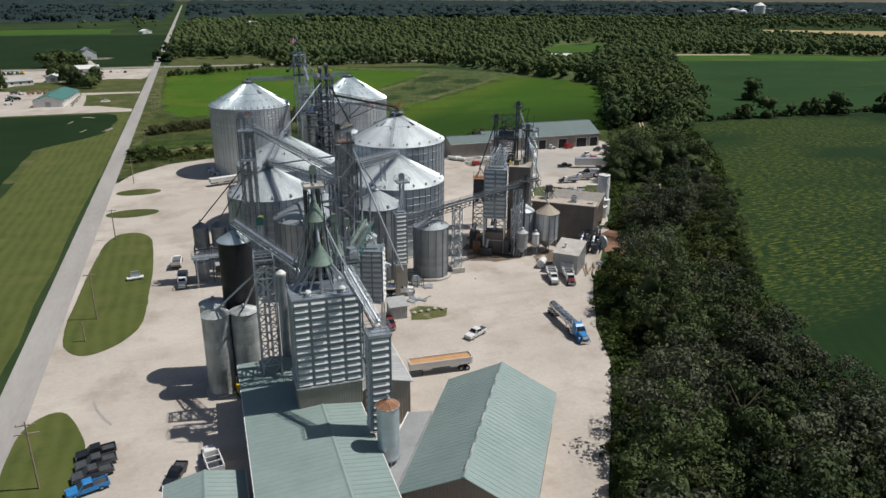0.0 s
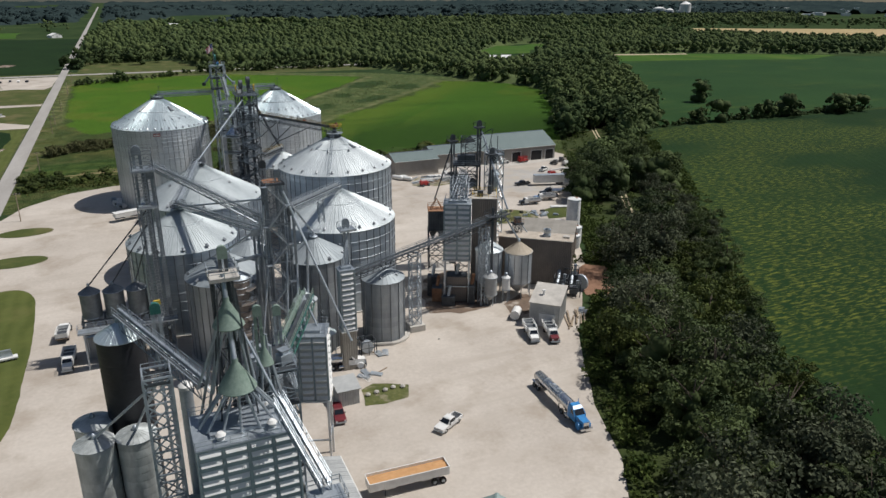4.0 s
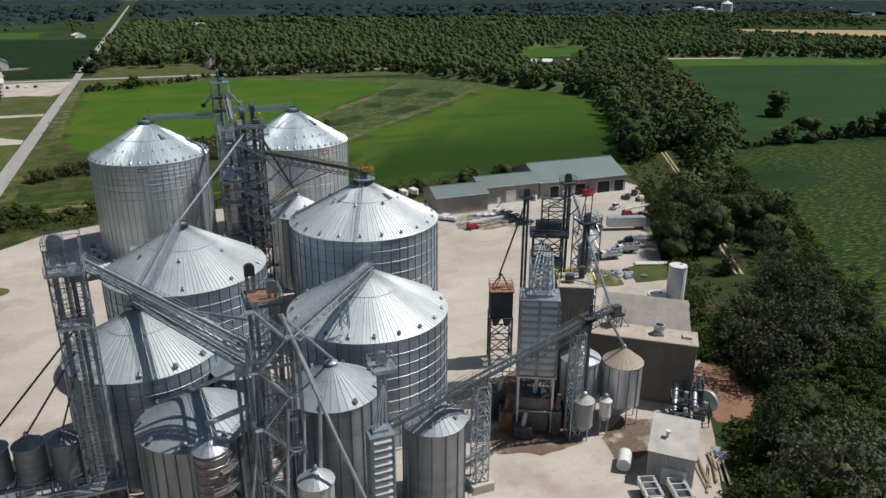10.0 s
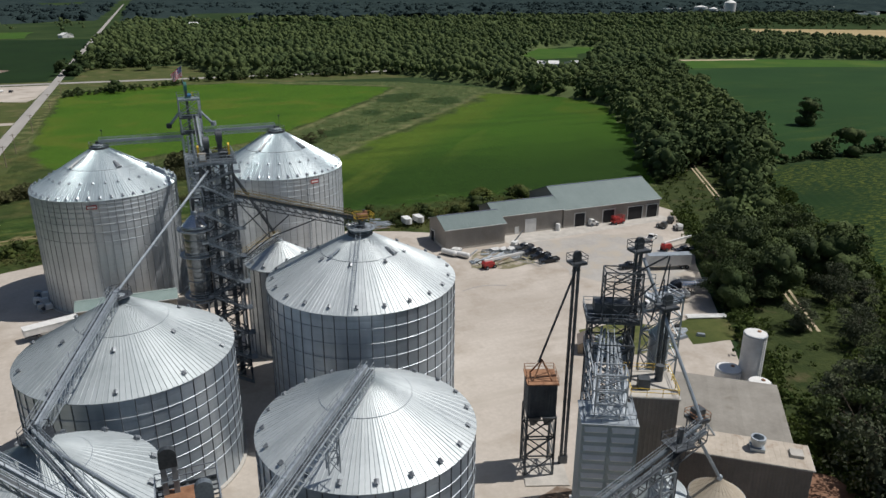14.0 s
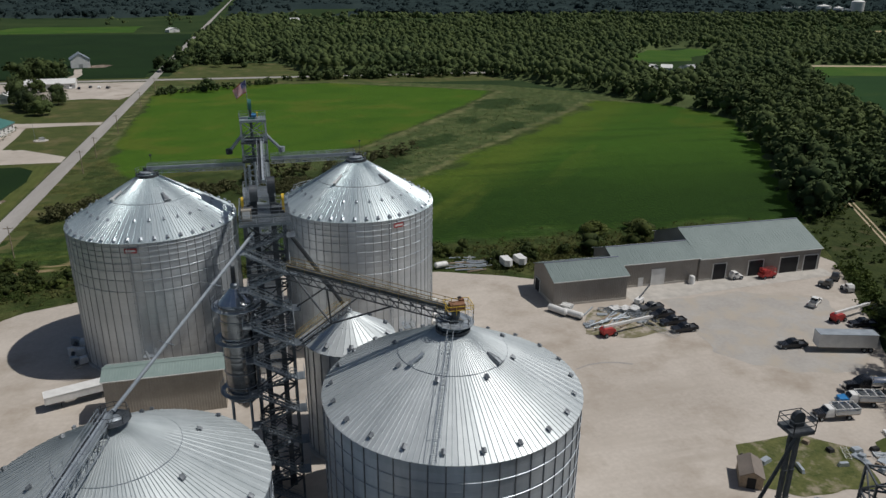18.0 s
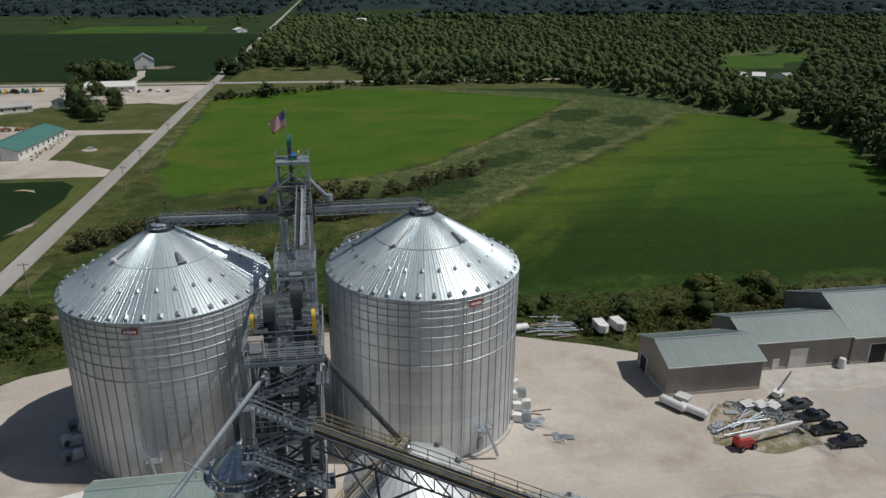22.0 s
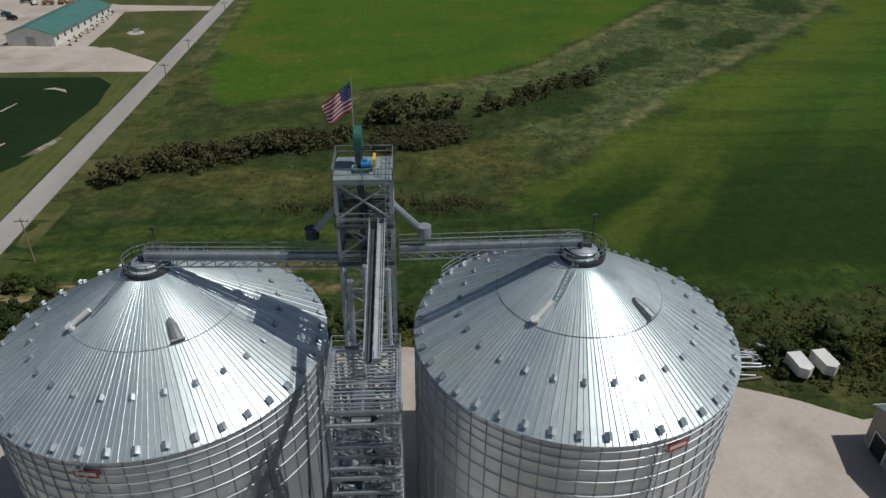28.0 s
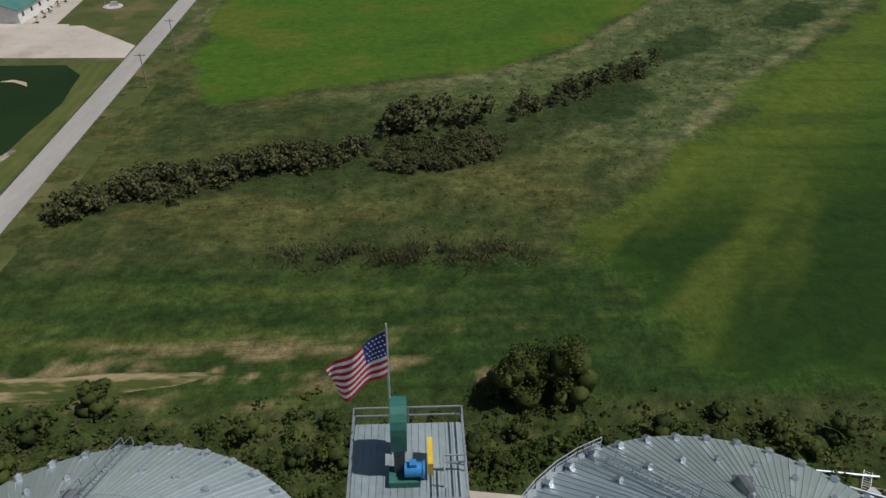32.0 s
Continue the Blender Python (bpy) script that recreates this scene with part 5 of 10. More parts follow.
# ---- front cluster: mill building, dryers, distributors ----
gable_building("mill_building", pose(10.4, 84.5, 0), 17.2, 63, 7.5, 8.25, "long mill building with pale green ribbed roof", M_TANWALL, M_GREENROOF, ridge_x=2.8)
gable_building("annex_building", pose(24.6, 108.5, 0), 7.6, 15, 8.2, 9.6, "small tan annex with weathered grey roof", M_TANWALL, M_GREYWALL, ridge_x=-2.0)
gable_building("scale_house", pose(-4.9, 79.0, 0), 10.4, 24, 3.7, 4.9, "low office with green ribbed roof", M_TANWALL, M_GREENROOF)
WH = pose(35.3, 84.6, 0, 0, 0, -32)
gable_building("warehouse", WH, 17.8, 30.5, 6.2, 10.6, "warehouse with green ribbed gable roof and ridge vents", M_BROWNWALL, M_GREENROOF, vents=True)
lt = thing("lean_to", WH @ pose(-11.2, -3.5, 0), "lean-to shed with dark flat roof beside the warehouse", "building")
part("wall", ribbed(ribbed(ribbed(G(), (-2.2, -9.5), (2.2, -9.5), 0, 4.6), (2.2, 9.5), (-2.2, 9.5), 0, 4.6), (-2.2, 9.5), (-2.2, -9.5), 0, 4.6), M_BROWNWALL, lt)
part("roof", G().add([(-2.5, -9.8, 4.6), (2.25, -9.8, 5.6), (2.25, 9.8, 5.6), (-2.5, 9.8, 4.6), (-2.5, -9.8, 4.45), (2.25, -9.8, 5.45), (2.25, 9.8, 5.45), (-2.5, 9.8, 4.45)],
                     [(0, 1, 2, 3), (7, 6, 5, 4), (0, 4, 5, 1), (1, 5, 6, 2), (2, 6, 7, 3), (3, 7, 4, 0)]), M_GREYWALL, lt)
part("gutter", G().beam((-2.6, -9.8, 4.55), (-2.6, 9.8, 4.55), .2), M_WHITE, lt)

tower_dryer("grain_dryer", 9.7, 19.7, 98.0, 104.6, 11.7, 26.2, 4, 13, "large boxy grain dryer with rows of white louvres", ("s", "e"), base_ribbed=7.6)
tower_dryer("grain_dryer", 24.75, 30.65, 125.7, 130.1, 12.0, 22.4, 3, 10, "boxy grain dryer with louvres on steel legs", ("s", "e"), -20, legs=5.0, skin=M_GREYWALL)
tower_dryer("grain_dryer", 18.9, 21.9, 88.0, 90.6, 8.6, 23.6, 1, 13, "narrow tower dryer with white louvres", ("s", "w"))
BIN_S = grain_bin(20.6, 85.2, 1.6, 14.4, 15.3, 14, 0, "slim hopper silo with a rusty pink roof", hopper=6.0, cap_r=.15, roof_mat=M_RUST, name="slim_silo")
for x, y in ((-1.4, 121.6), (3.5, 121.6), (-1.6, 126.8)):
    grain_bin(x, y, 2.4, 15.4, 16.0, 20, 0, "stained pale smooth tank under sloping spouts", cap_r=.3, name="tank", wall_mat=M_TANK, roof_mat=M_TANK)
tt = thing("vertical_tube", pose(10, 116.6, 0), "tall slim steel tube with a white cap", "silo")
part("tube", G().lathe([(.8, .1), (.8, 23.4)], 16, cap=True), M_GALV, tt, smooth=True)
part("cap", G().lathe([(.86, 23.3), (.86, 23.7), (.3, 24.2), (.02, 24.25)], 16), M_WHITE, tt, smooth=True)

lat = thing("lattice_tower", pose(0, 0, 0), "galvanised lattice tower carrying a sloping conveyor", "tower")
lattice(lat, 7.0, 112.0, 3.0, 3.0, .1, 28.5, 3.0, M_GALV, .26, .14)
grate(lat, 5.5, 8.5, 110.5, 113.5, 28.0, M_DARKSTEEL, .5)
conveyor("conveyor", (3.6, 128.6, 29.6), (12.2, 108.6, 27.6), "sloping truss conveyor over the black bin", 1.0, True, 1.5)
for px, py in ((-1.4, 121.6), (3.5, 121.6)):
    spout((7.0, 113.5, 26.5), (px, py, 15.9), .16)
elevator_leg("bucket_elevator", 7.9, 126.7, 30.2, "slim bucket elevator with dark green head behind the black bin", M_GALV, M_DKGREEN, .8, size=.4)

# distributor cones over the large dryer
mast = thing("distributor_mast", pose(14.6, 103.2, 0), "twin-cone grain distributor with fanned spouts", "distributor")
for zb, za, r, oy in ((30.6, 33.4, 1.95, -1.6), (36.7, 39.3, 1.6, .6)):
    part("cone", G().lathe([(r, zb - .12), (r + .04, zb), (.32, za), (.32, za + .5)], 24, (0, oy)), M_PALEGREEN, mast, "pale green steel cone", True)
part("drop_pipe", G().tube((0, -1.6, 33.5), (0, .6, 37.2), .28, 10), M_GALV, mast, smooth=True)
part("drop_pipe", G().tube((0, .6, 39.6), (0, 1.4, 42.0), .26, 10), M_GALV, mast, smooth=True)
for i in range(14):
    a = radians(360 * i / 14 + 9)
    p = Vector((1.5 * math.cos(a), 1.5 * math.sin(a) - 1.6, 30.55))
    q = Vector((4.3 * math.cos(a), 2.6 * math.sin(a) - 1.2, 26.5))
    part("spout_pipe", G().tube(p, q, .15, 7), M_GALV, mast, smooth=True)
for i in range(10):
    a = radians(360 * i / 10 + 20)
    p = Vector((1.25 * math.cos(a), 1.25 * math.sin(a) + .6, 36.65))
    q = Vector((3.4 * math.cos(a) - .5, 3.4 * math.sin(a) + 2.6, 24.5 if math.sin(a) > -.3 else 29.5))
    part("spout_pipe", G().tube(p, q, .16, 7), M_GALV, mast, smooth=True)
for s in (-1, 1):
    for u in (-1, 1):
        part("support", G().beam((s * 1.9, u * 1.9 + .6, 26.4), (s * .9, u * .9 + .6, 41.0), .16), M_DARKSTEEL, mast)
head = thing("head_platform", pose(0, 0, 0), "white-edged service platform around an elevator head", "platform")
deck(head, 13.2, 16.2, 103.8, 106.8, 41.7, M_CONC)
lattice(head, 14.6, 106.6, 2.0, 2.0, .1, 41.4, 4.1, M_DARKSTEEL, .22, .1)
elevator_leg("bucket_elevator", 14.9, 105.9, 44.0, "bucket elevator with pale green head above the distributor", M_DARKSTEEL, M_PALEGREEN, .6, size=.34, motor=False)
elevator_leg("bucket_elevator", 18.6, 111.4, 34.4, "pale green bucket elevator behind the distributor", M_PALEGREEN, M_PALEGREEN, .6, size=.34, motor=False)
elevator_leg("bucket_elevator", 21.6, 116.0, 32.0, "bucket elevator among spouts", M_GALV, M_PALEGREEN, .6, size=.34, motor=False)
mast2 = thing("distributor", pose(18.6, 108.4, 0), "small distributor cone with fanned spouts", "distributor")
part("cone", G().lathe([(1.0, 29.0), (.2, 31.0), (.2, 32.6)], 16), M_PALEGREEN, mast2, smooth=True)
for i in range(8):
    a = radians(45 * i + 12)
    part("spout_pipe", G().tube((.8 * math.cos(a), .8 * math.sin(a), 29), (2.6 * math.cos(a), 2.6 * math.sin(a), 20), .14, 7), M_GALV, mast2, smooth=True)
wk = thing("work_tower", pose(0, 0, 0), "dark steel work tower behind the dryer", "tower")
lattice(wk, 19.2, 112.8, 6.4, 7.0, .1, 27.0, 3.0, M_BLUESTEEL, .22, .1)
for z in (13.5, 18.0, 22.5, 27.0):
    deck(wk, 16.0, 22.4, 109.3, 116.3, z, M_DARKSTEEL, True)
for k, (px, py, pz) in enumerate(((17.4, 111, 28.2), (19.4, 113.5, 28.0), (21.2, 111, 28.3), (17.6, 114.8, 23.7), (20.6, 114.6, 23.6))):
    pc = thing("grain_cleaner", pose(px, py, pz - 1.2, 0, 0, 12 * k), "small pale machine on the work tower", "machine", "machines")
    part("body", G().box((0, 0, .7), (1.5, 1.2, 1.2)), M_TANWALL if k % 2 else M_GALV, pc)
    part("hopper", G().box((0, 0, 1.6), (.8, .8, .6), 0, 1.5), M_GALV, pc)
    part("motor", G().tube((-.3, .65, .5), (.3, .65, .5), .2, 8), M_BLUE, pc)
conveyor("conveyor", (20.8, 116.2, 25.0), (28.7, 133.0, 26.1), "green-painted truss conveyor climbing to a dryer", 1.8, True, 1.8, M_DKGREEN, M_PALEGREEN, M_PALEGREEN)
for dx in (-1.4, 0, 1.4):
    spout((28.4, 131.4, 26.4), (27.6 + dx * 1.3, 128.2 - dx * .3, 22.6), .15)
conveyor("conveyor", (18.2, 98.2, 30.0), (20.7, 89.8, 24.9), "steep truss conveyor down to the narrow dryer", .6, True, .9, box=.26)
spout((15.6, 103.4, 36.6), (18.4, 97.6, 29.4), .14)
dk = thing("service_platform", pose(0, 0, 0), "railed platform on the narrow dryer", "platform")
deck(dk, 18.7, 22.1, 87.8, 90.8, 23.9)
# spouts, ducts and small machines in the work tower
random.seed(91)
for k in range(16):
    x0, y0 = random.uniform(15.5, 19.5), random.uniform(107.5, 114)
    z0 = random.uniform(24, 33)
    spout((x0, y0, z0), (min(19.8, max(16.4, x0 + random.uniform(-3, 3))), min(116, max(109.6, y0 + random.uniform(-3, 3))), random.choice((13.5, 18.0, 22.5))), random.choice((.12, .16, .2)), M_GALV if k % 3 else M_DARKSTEEL)
for k in range(9):
    x0, y0, z0 = random.uniform(16.6, 21.8), random.uniform(109.8, 115.8), random.choice((13.56, 18.06, 22.56, 27.06))
    mc = thing("grain_cleaner", pose(x0, y0, z0, 0, 0, random.uniform(0, 90)), "small steel machine on a work tower deck", "machine", "machines")
    part("body", G().box((0, 0, .6), (random.uniform(.9, 1.6), random.uniform(.7, 1.1), 1.1), 0, .9), random.choice((M_TANWALL, M_GALV, M_PALEGREEN, M_RUST)), mc)
    part("hopper", G().box((0, 0, 1.4), (.5, .5, .5), 0, 1.6), M_GALV, mc)
    part("motor", G().tube((-.25, .55, .5), (.25, .55, .5), .18, 8), M_BLUE if k % 2 else M_DARKSTEEL, mc)
for z in (11.5, 16.0, 20.5):
    part("catwalk", rails(G().box((19.2, 119.2, z), (1.0, 6.0, .08)), [(18.7, 116.2, z), (18.7, 122.2, z)], False, 1.05, .05, 1.5), M_DARKSTEEL, wk)
for x0, y0, s_ in ((12.2, 99.0, 1), (17.4, 99.2, -1), (12.4, 102.6, 1), (17.8, 102.8, -1)):
    rp = thing("roof_fan", pose(x0, y0, 26.3), "small pale machine on the dryer roof", "fan", "roof fans")
    part("housing", G().lathe([(.4, 0), (.4, .6), (.55, .7), (.3, 1.0), (.02, 1.05)], 12), M_WHITE, rp, smooth=True)
    part("curb", G().box((0, 0, .1), (1.1, 1.1, .2)), M_GALV, rp)
tr = thing("roof_rail", pose(0, 0, 0), "galvanised handrail round the dryer roof", "rail")
part("handrail", rails(G(), [(9.6, 97.9, 26.3), (19.8, 97.9, 26.3), (19.8, 104.7, 26.3), (9.6, 104.7, 26.3)], True, 1.05, .05, 1.6), M_GALV, tr)
tr = thing("roof_rail", pose(0, 0, 0), "galvanised handrail round the second dryer roof", "rail")
part("handrail", rails(G(), [(24.2, 126.8, 22.5), (29.7, 124.8, 22.5), (31.2, 129.0, 22.5), (25.7, 131.0, 22.5)], True, 1.05, .05, 1.6), M_GALV, tr)

# ---- middle cluster ----
# western bucket elevator tower
ta = thing("elevator_tower", pose(0, 0, 0), "tall galvanised elevator tower with braced bays", "tower")
lattice(ta, 9.3, 175.0, 3.6, 3.6, .1, 41.0, 2.05, M_BLUESTEEL, .18, .065)
deck(ta, 7.2, 11.4, 172.9, 177.1, 38.0)
deck(ta, 7.4, 11.2, 173.1, 176.9, 31.0)
part("handrail", rails(G(), [(7.4, 173.1, 41.0), (11.2, 173.1, 41.0), (11.2, 176.9, 41.0), (7.4, 176.9, 41.0)], True), M_BLUESTEEL, ta)
part("ladder", ladder(G(), (9.3, 173.0, .2), (9.3, 173.0, 38.0), .6, .6), M_GALV, ta)
elevator_leg("bucket_elevator", 8.6, 175.2, 41.4, "pair of trunkings rising to a blue-grey elevator head", M_BLUESTEEL, M_BLUESTEEL, 1.1, size=.5, motor=False)
elevator_leg("bucket_elevator", 10.2, 176.0, 36.6, "bucket elevator in the western tower", M_BLUESTEEL, M_BLUESTEEL, 1.0, size=.5, motor=False)
conveyor("conveyor", (10.9, 176.6, 38.2), (28.2, 164.0, 29.6), "long sloping catwalk conveyor over a bin roof", .8, True, .6, box=.3)
spout((11.0, 177.2, 37.6), (27.6, 165.6, 28.0), .2)
conveyor("conveyor", (15.6, 191.4, 26.2), (28.6, 163.5, 27.0), "conveyor from a bin peak to the central tower", .8, True, .6, box=.3)
conveyor("conveyor", (23.0, 221.0, 28.6), (15.7, 192.6, 26.0), "catwalk conveyor between two bin peaks", 1.0, True, 1.4)
spout((38.0, 239.6, 40.6), (23.3, 222.0, 28.8), .2, stays=True, label="long galvanised spout with cross stays")
for bx, by, bz in ((15.6, 192.2, 24.6), (23.2, 221.4, 27.4)):
    pt = thing("peak_platform", pose(bx, by, bz), "railed ring platform on a bin peak", "platform")
    part("ring", G().lathe([(.9, .75), (1.8, .75), (1.8, .82), (.9, .82)], 16), M_DARKSTEEL, pt)
    part("handrail", rails(G(), [(1.7 * math.cos(radians(a)), 1.7 * math.sin(radians(a)), .8) for a in range(0, 360, 45)], True, 1.0, .05, 1.0), M_DARKSTEEL, pt)
    part("support", G().box((0, 0, .3), (1.2, 1.2, .9)), M_DARKSTEEL, pt)
for k, x in enumerate((-3.2, 1.0, 5.2)):
    grain_bin(x, 177.4 - k * .5, 1.85, 14.4, 15.5, 16, 0, "small dark grey hopper bin over a truck lane", hopper=9.4, cap_r=.25, name="hopper_bin", wall_mat=M_GREYBIN, roof_mat=M_GREYBIN)
    spout((9.0 - .4 * k, 175, 30.0 - k * 3), (x, 177.4 - k * .5, 15.6), .13, M_DARKSTEEL)
ld = thing("loading_deck", pose(0, 0, 0), "steel loading deck over a truck lane", "platform")
deck(ld, -6, 12, 172.0, 174.2, 8.2)
for x in (-5, 1, 7):
    part("post", G().beam((x, 173, .1), (x, 173, 8.1), .3), M_GALV, ld)
kb = thing("kiosk", pose(-3.9, 179.6, 0), "small ribbed steel shed by the truck lane", "building")
part("wall", ribbed(ribbed(ribbed(ribbed(G(), (-1.6, -1.6), (1.6, -1.6), 0, 4.6), (1.6, -1.6), (1.6, 1.6), 0, 4.6), (1.6, 1.6), (-1.6, 1.6), 0, 4.6), (-1.6, 1.6), (-1.6, -1.6), 0, 4.6), M_GREYWALL, kb)
part("roof", G().box((0, 0, 4.66), (3.6, 3.6, .14)), M_GALV, kb)

lf = thing("truck_scale_frame", pose(0, 0, 0), "dark steel frames and hoppers under the loading bins", "frame")
for x in (-5.2, -1.2, 2.8, 6.8):
    part("portal", G().beam((x, 175.6, .06), (x, 175.6, 9.0), .2).beam((x, 179.2, .06), (x, 179.2, 9.0), .2).beam((x, 175.6, 8.9), (x, 179.2, 8.9), .22).beam((x, 175.6, 5.6), (x, 179.2, 8.8), .12), M_DARKSTEEL, lf)
for y in (175.6, 179.2):
    part("girder", G().beam((-5.2, y, 8.9), (6.8, y, 8.9), .3, .4).beam((-5.2, y, 6.2), (6.8, y, 6.2), .16), M_DARKSTEEL, lf)
for x, w_, m_ in ((.8, 3.0, M_DRIED), (5.6, 2.2, M_DARKSTEEL), (9.8, 2.6, M_BROWNWALL)):
    pit = thing("loading_shed", pose(x, 181.6, 0), "low shed under the loading bins", "shed", "loading sheds")
    part("wall", ribbed(ribbed(ribbed(G(), (-w_ / 2, -1.2), (w_ / 2, -1.2), .02, 2.6), (w_ / 2, -1.2), (w_ / 2, 1.2), .02, 2.6), (-w_ / 2, 1.2), (-w_ / 2, -1.2), .02, 2.6), M_BROWNWALL, pit)
    part("roof", G().box((0, 0, 2.7), (w_ + .3, 2.8, .16)), M_GREYWALL if m_ is M_DRIED else M_GREYBIN, pit)

# central tower
ct = thing("elevator_tower", pose(0, 0, 0), "central elevator tower with rusty top platform", "tower")
lattice(ct, 30.0, 160.5, 3.0, 3.6, .1, 37.0, 2.3, M_BLUESTEEL, .16, .065)
grate(ct, 28.0, 32.0, 158.2, 162.8, 37.0, M_DARKSTEEL, .5)
part("floor_plate", G().box((30.0, 160.6, 37.06), (3.0, 3.2, .06)), M_RUST, ct, "rusty floor plate")
grate(ct, 28.0, 32.4, 157.9, 163.0, 29.6, M_BLUESTEEL, .7)
grate(ct, 28.0, 32.4, 157.9, 163.0, 22.4, M_BLUESTEEL, .7)
stairs_zigzag(ct, 28.6, 31.6, 157.2, .2, 36.8, 3.7)
elevator_leg("bucket_elevator", 29.0, 161.8, 40.0, "bucket elevator with dark head on the central tower", M_BLUESTEEL, M_DARKSTEEL, .7, size=.36, motor=False)
elevator_leg("bucket_elevator", 31.0, 159.4, 38.6, "bucket elevator with blue-grey head on the central tower", M_BLUESTEEL, M_BLUESTEEL, .7, size=.36, motor=False)
elevator_leg("bucket_elevator", 32.8, 158.4, 31.6, "shorter bucket elevator beside the central tower", M_BLUESTEEL, M_BLUESTEEL, .8, size=.42, motor=False)
elevator_leg("bucket_elevator", 27.0, 163.0, 27.0, "short bucket elevator beside a ribbed silo", M_BLUESTEEL, M_GALV, .8, size=.42, motor=False)
conveyor("conveyor", (31.8, 160.2, 31.6), (50.4, 190.6, 26.9), "inclined covered conveyor over a bin roof", 1.1, True, 1.1, M_GALV, M_GALV, M_GALV)
cs = thing("conveyor_stand", pose(0, 0, 0), "slim lattice trestle under the inclined conveyor", "tower")
lattice(cs, 43.8, 180.4, 1.2, 1.2, 21.6, 27.6, 2.0, M_GALV, .12, .07)
spout((31.9, 159.6, 34.6), (39.1, 168.6, 23.4), .2)
spout((31.6, 158.4, 35.4), (35.0, 156.6, 25.4), .26)
spout((35.0, 156.6, 25.4), (34.6, 157.0, 14.4), .24)
spout((32.4, 158.4, 33.0), (36.2, 153.4, 21.0), .2)
spout((36.2, 153.4, 21.0), (40.4, 149.0, 8.4), .2)
spout((30.0, 160.0, 30.0), (21.8, 170.4, 21.4), .22)
spout((29.0, 163.4, 33.0), (15.8, 191.0, 25.6), .2)
spout((28.6, 159.0, 25.0), (25.2, 154.8, 7.0), .18)
spout((31.4, 157.4, 24.0), (29.6, 153.2, 8.0), .18)
spout((33.4, 158.6, 22.0), (31.2, 152.6, 6.0), .18)
conveyor("tube_conveyor", (22.6, 158.8, 23.0), (29.2, 162.6, 22.4), "short level catwalk conveyor above a ribbed silo", .8, False)
for k in range(5):
    spout((27.4 + k * .5, 165 - k * .9, 24), (27.2 + k * .55, 164.6 - k * .9, 3), .14)
for k, (x0, y0, z0, z1) in enumerate(((28.0, 158.6, 2, 33), (28.6, 158.2, 4, 29), (31.9, 158.4, 2, 34), (32.2, 160.2, 3, 27), (27.7, 161.2, 1, 31), (31.2, 163.0, 2, 28), (29.4, 163.1, 6, 35))):
    spout((x0, y0, z1), (x0 + .15 * (k % 3 - 1), y0, z0 - (z0 - .1 if k % 2 else 0)), .15, M_BLUESTEEL if k % 2 else M_GALV)
BIN_M = grain_bin(28.6, 184.5, 4.2, 16.2, 18.4, 24, 14, "narrow grain bin squeezed between wide ones", cap_r=.4, roof_mat=M_ROOF_OLD, wall_mat=M_WALLOLD)
rs = grain_bin(22.6, 158.6, 1.95, 20.4, 21.5, 20, 0, "slim brownish ring-banded silo with caged landings", cap_r=.25, name="slim_silo", girts=[1.5 + 1.15 * k for k in range(17)], wall_ladder=-40, wall_mat=M_BROWNSTEEL, roof_mat=M_GALV)
for zz, a0 in ((18.2, -70), (15.6, -95), (12.6, -70), (9.6, -95), (6.6, -70)):
    part("cage_platform", G().lathe([(2.0, zz), (2.9, zz), (2.9, zz + .07), (2.0, zz + .07)], 10, a0=a0, a1=a0 + 150), M_BROWNSTEEL, rs)
    part("handrail", rails(G(), [(2.85 * math.cos(radians(a0 + k * 30)), 2.85 * math.sin(radians(a0 + k * 30)), zz) for k in range(6)], False, 1.0, .05, 1.0), M_GALV, rs)
grain_bin(33.6, 154.8, 2.1, 15.6, 16.9, 18, 0, "small smooth hopper silo with pale cone roof", hopper=10.2, cap_r=.25, name="slim_silo", wall_mat=M_TANK, roof_mat=M_ROOF_DULL)
grain_bin(37.6, 157.0, 1.9, 7.0, 8.2, 16, 8, "low hopper bin behind the small silo", hopper=3.6, cap_r=.2, name="hopper_bin")
# louvre tower and its elevator
tower_dryer("grain_dryer", 39.9, 42.6, 153.0, 155.4, 8.4, 20.6, 1, 12, "slim louvred dryer tower on a ribbed base", ("s", "e"), base_ribbed=.1)
elevator_leg("bucket_elevator", 42.6, 157.2, 28.6, "bucket elevator with railed head beside the louvred tower", M_GALV, M_BLUESTEEL, .8, size=.42, motor=False)
hp = thing("head_platform", pose(0, 0, 0), "small railed head platform", "platform")
deck(hp, 41.2, 44.2, 155.8, 158.6, 27.4)
for k in range(4):
    spout((42.6, 156.4, 26.5), (40.4 + k * .6, 153.8 + .3 * k, 20.8), .1)
fan = thing("aeration_fan", pose(46.2, 158.2, 0), "steel fan housing at the bin's foot", "fan")
part("housing", G().tube((0, -.5, 1.5), (0, .6, 1.5), 1.25, 16).box((0, .9, 1.0), (1.6, 1.4, 1.6)), M_GALV, fan, smooth=True)
part("frame", rails(G(), [(-1.6, -1.2, .1), (1.6, -1.2, .1), (1.6, 1.6, .1), (-1.6, 1.6, .1)], True, 3.0, .12, 1.6), M_DARKSTEEL, fan)
du = thing("air_duct", pose(52.2, 164.8, 0), "concrete ring and duct round a bin's foot", "duct")
part("ring", G().lathe([(5.0, .1), (5.5, .1), (5.5, .5), (5.0, .5)], 40), M_CONC, du)
dr2 = part("duct", G().tube((-6.5, -3.6, .5), (0, -5.3, .5), .3, 8), M_CONC, du)

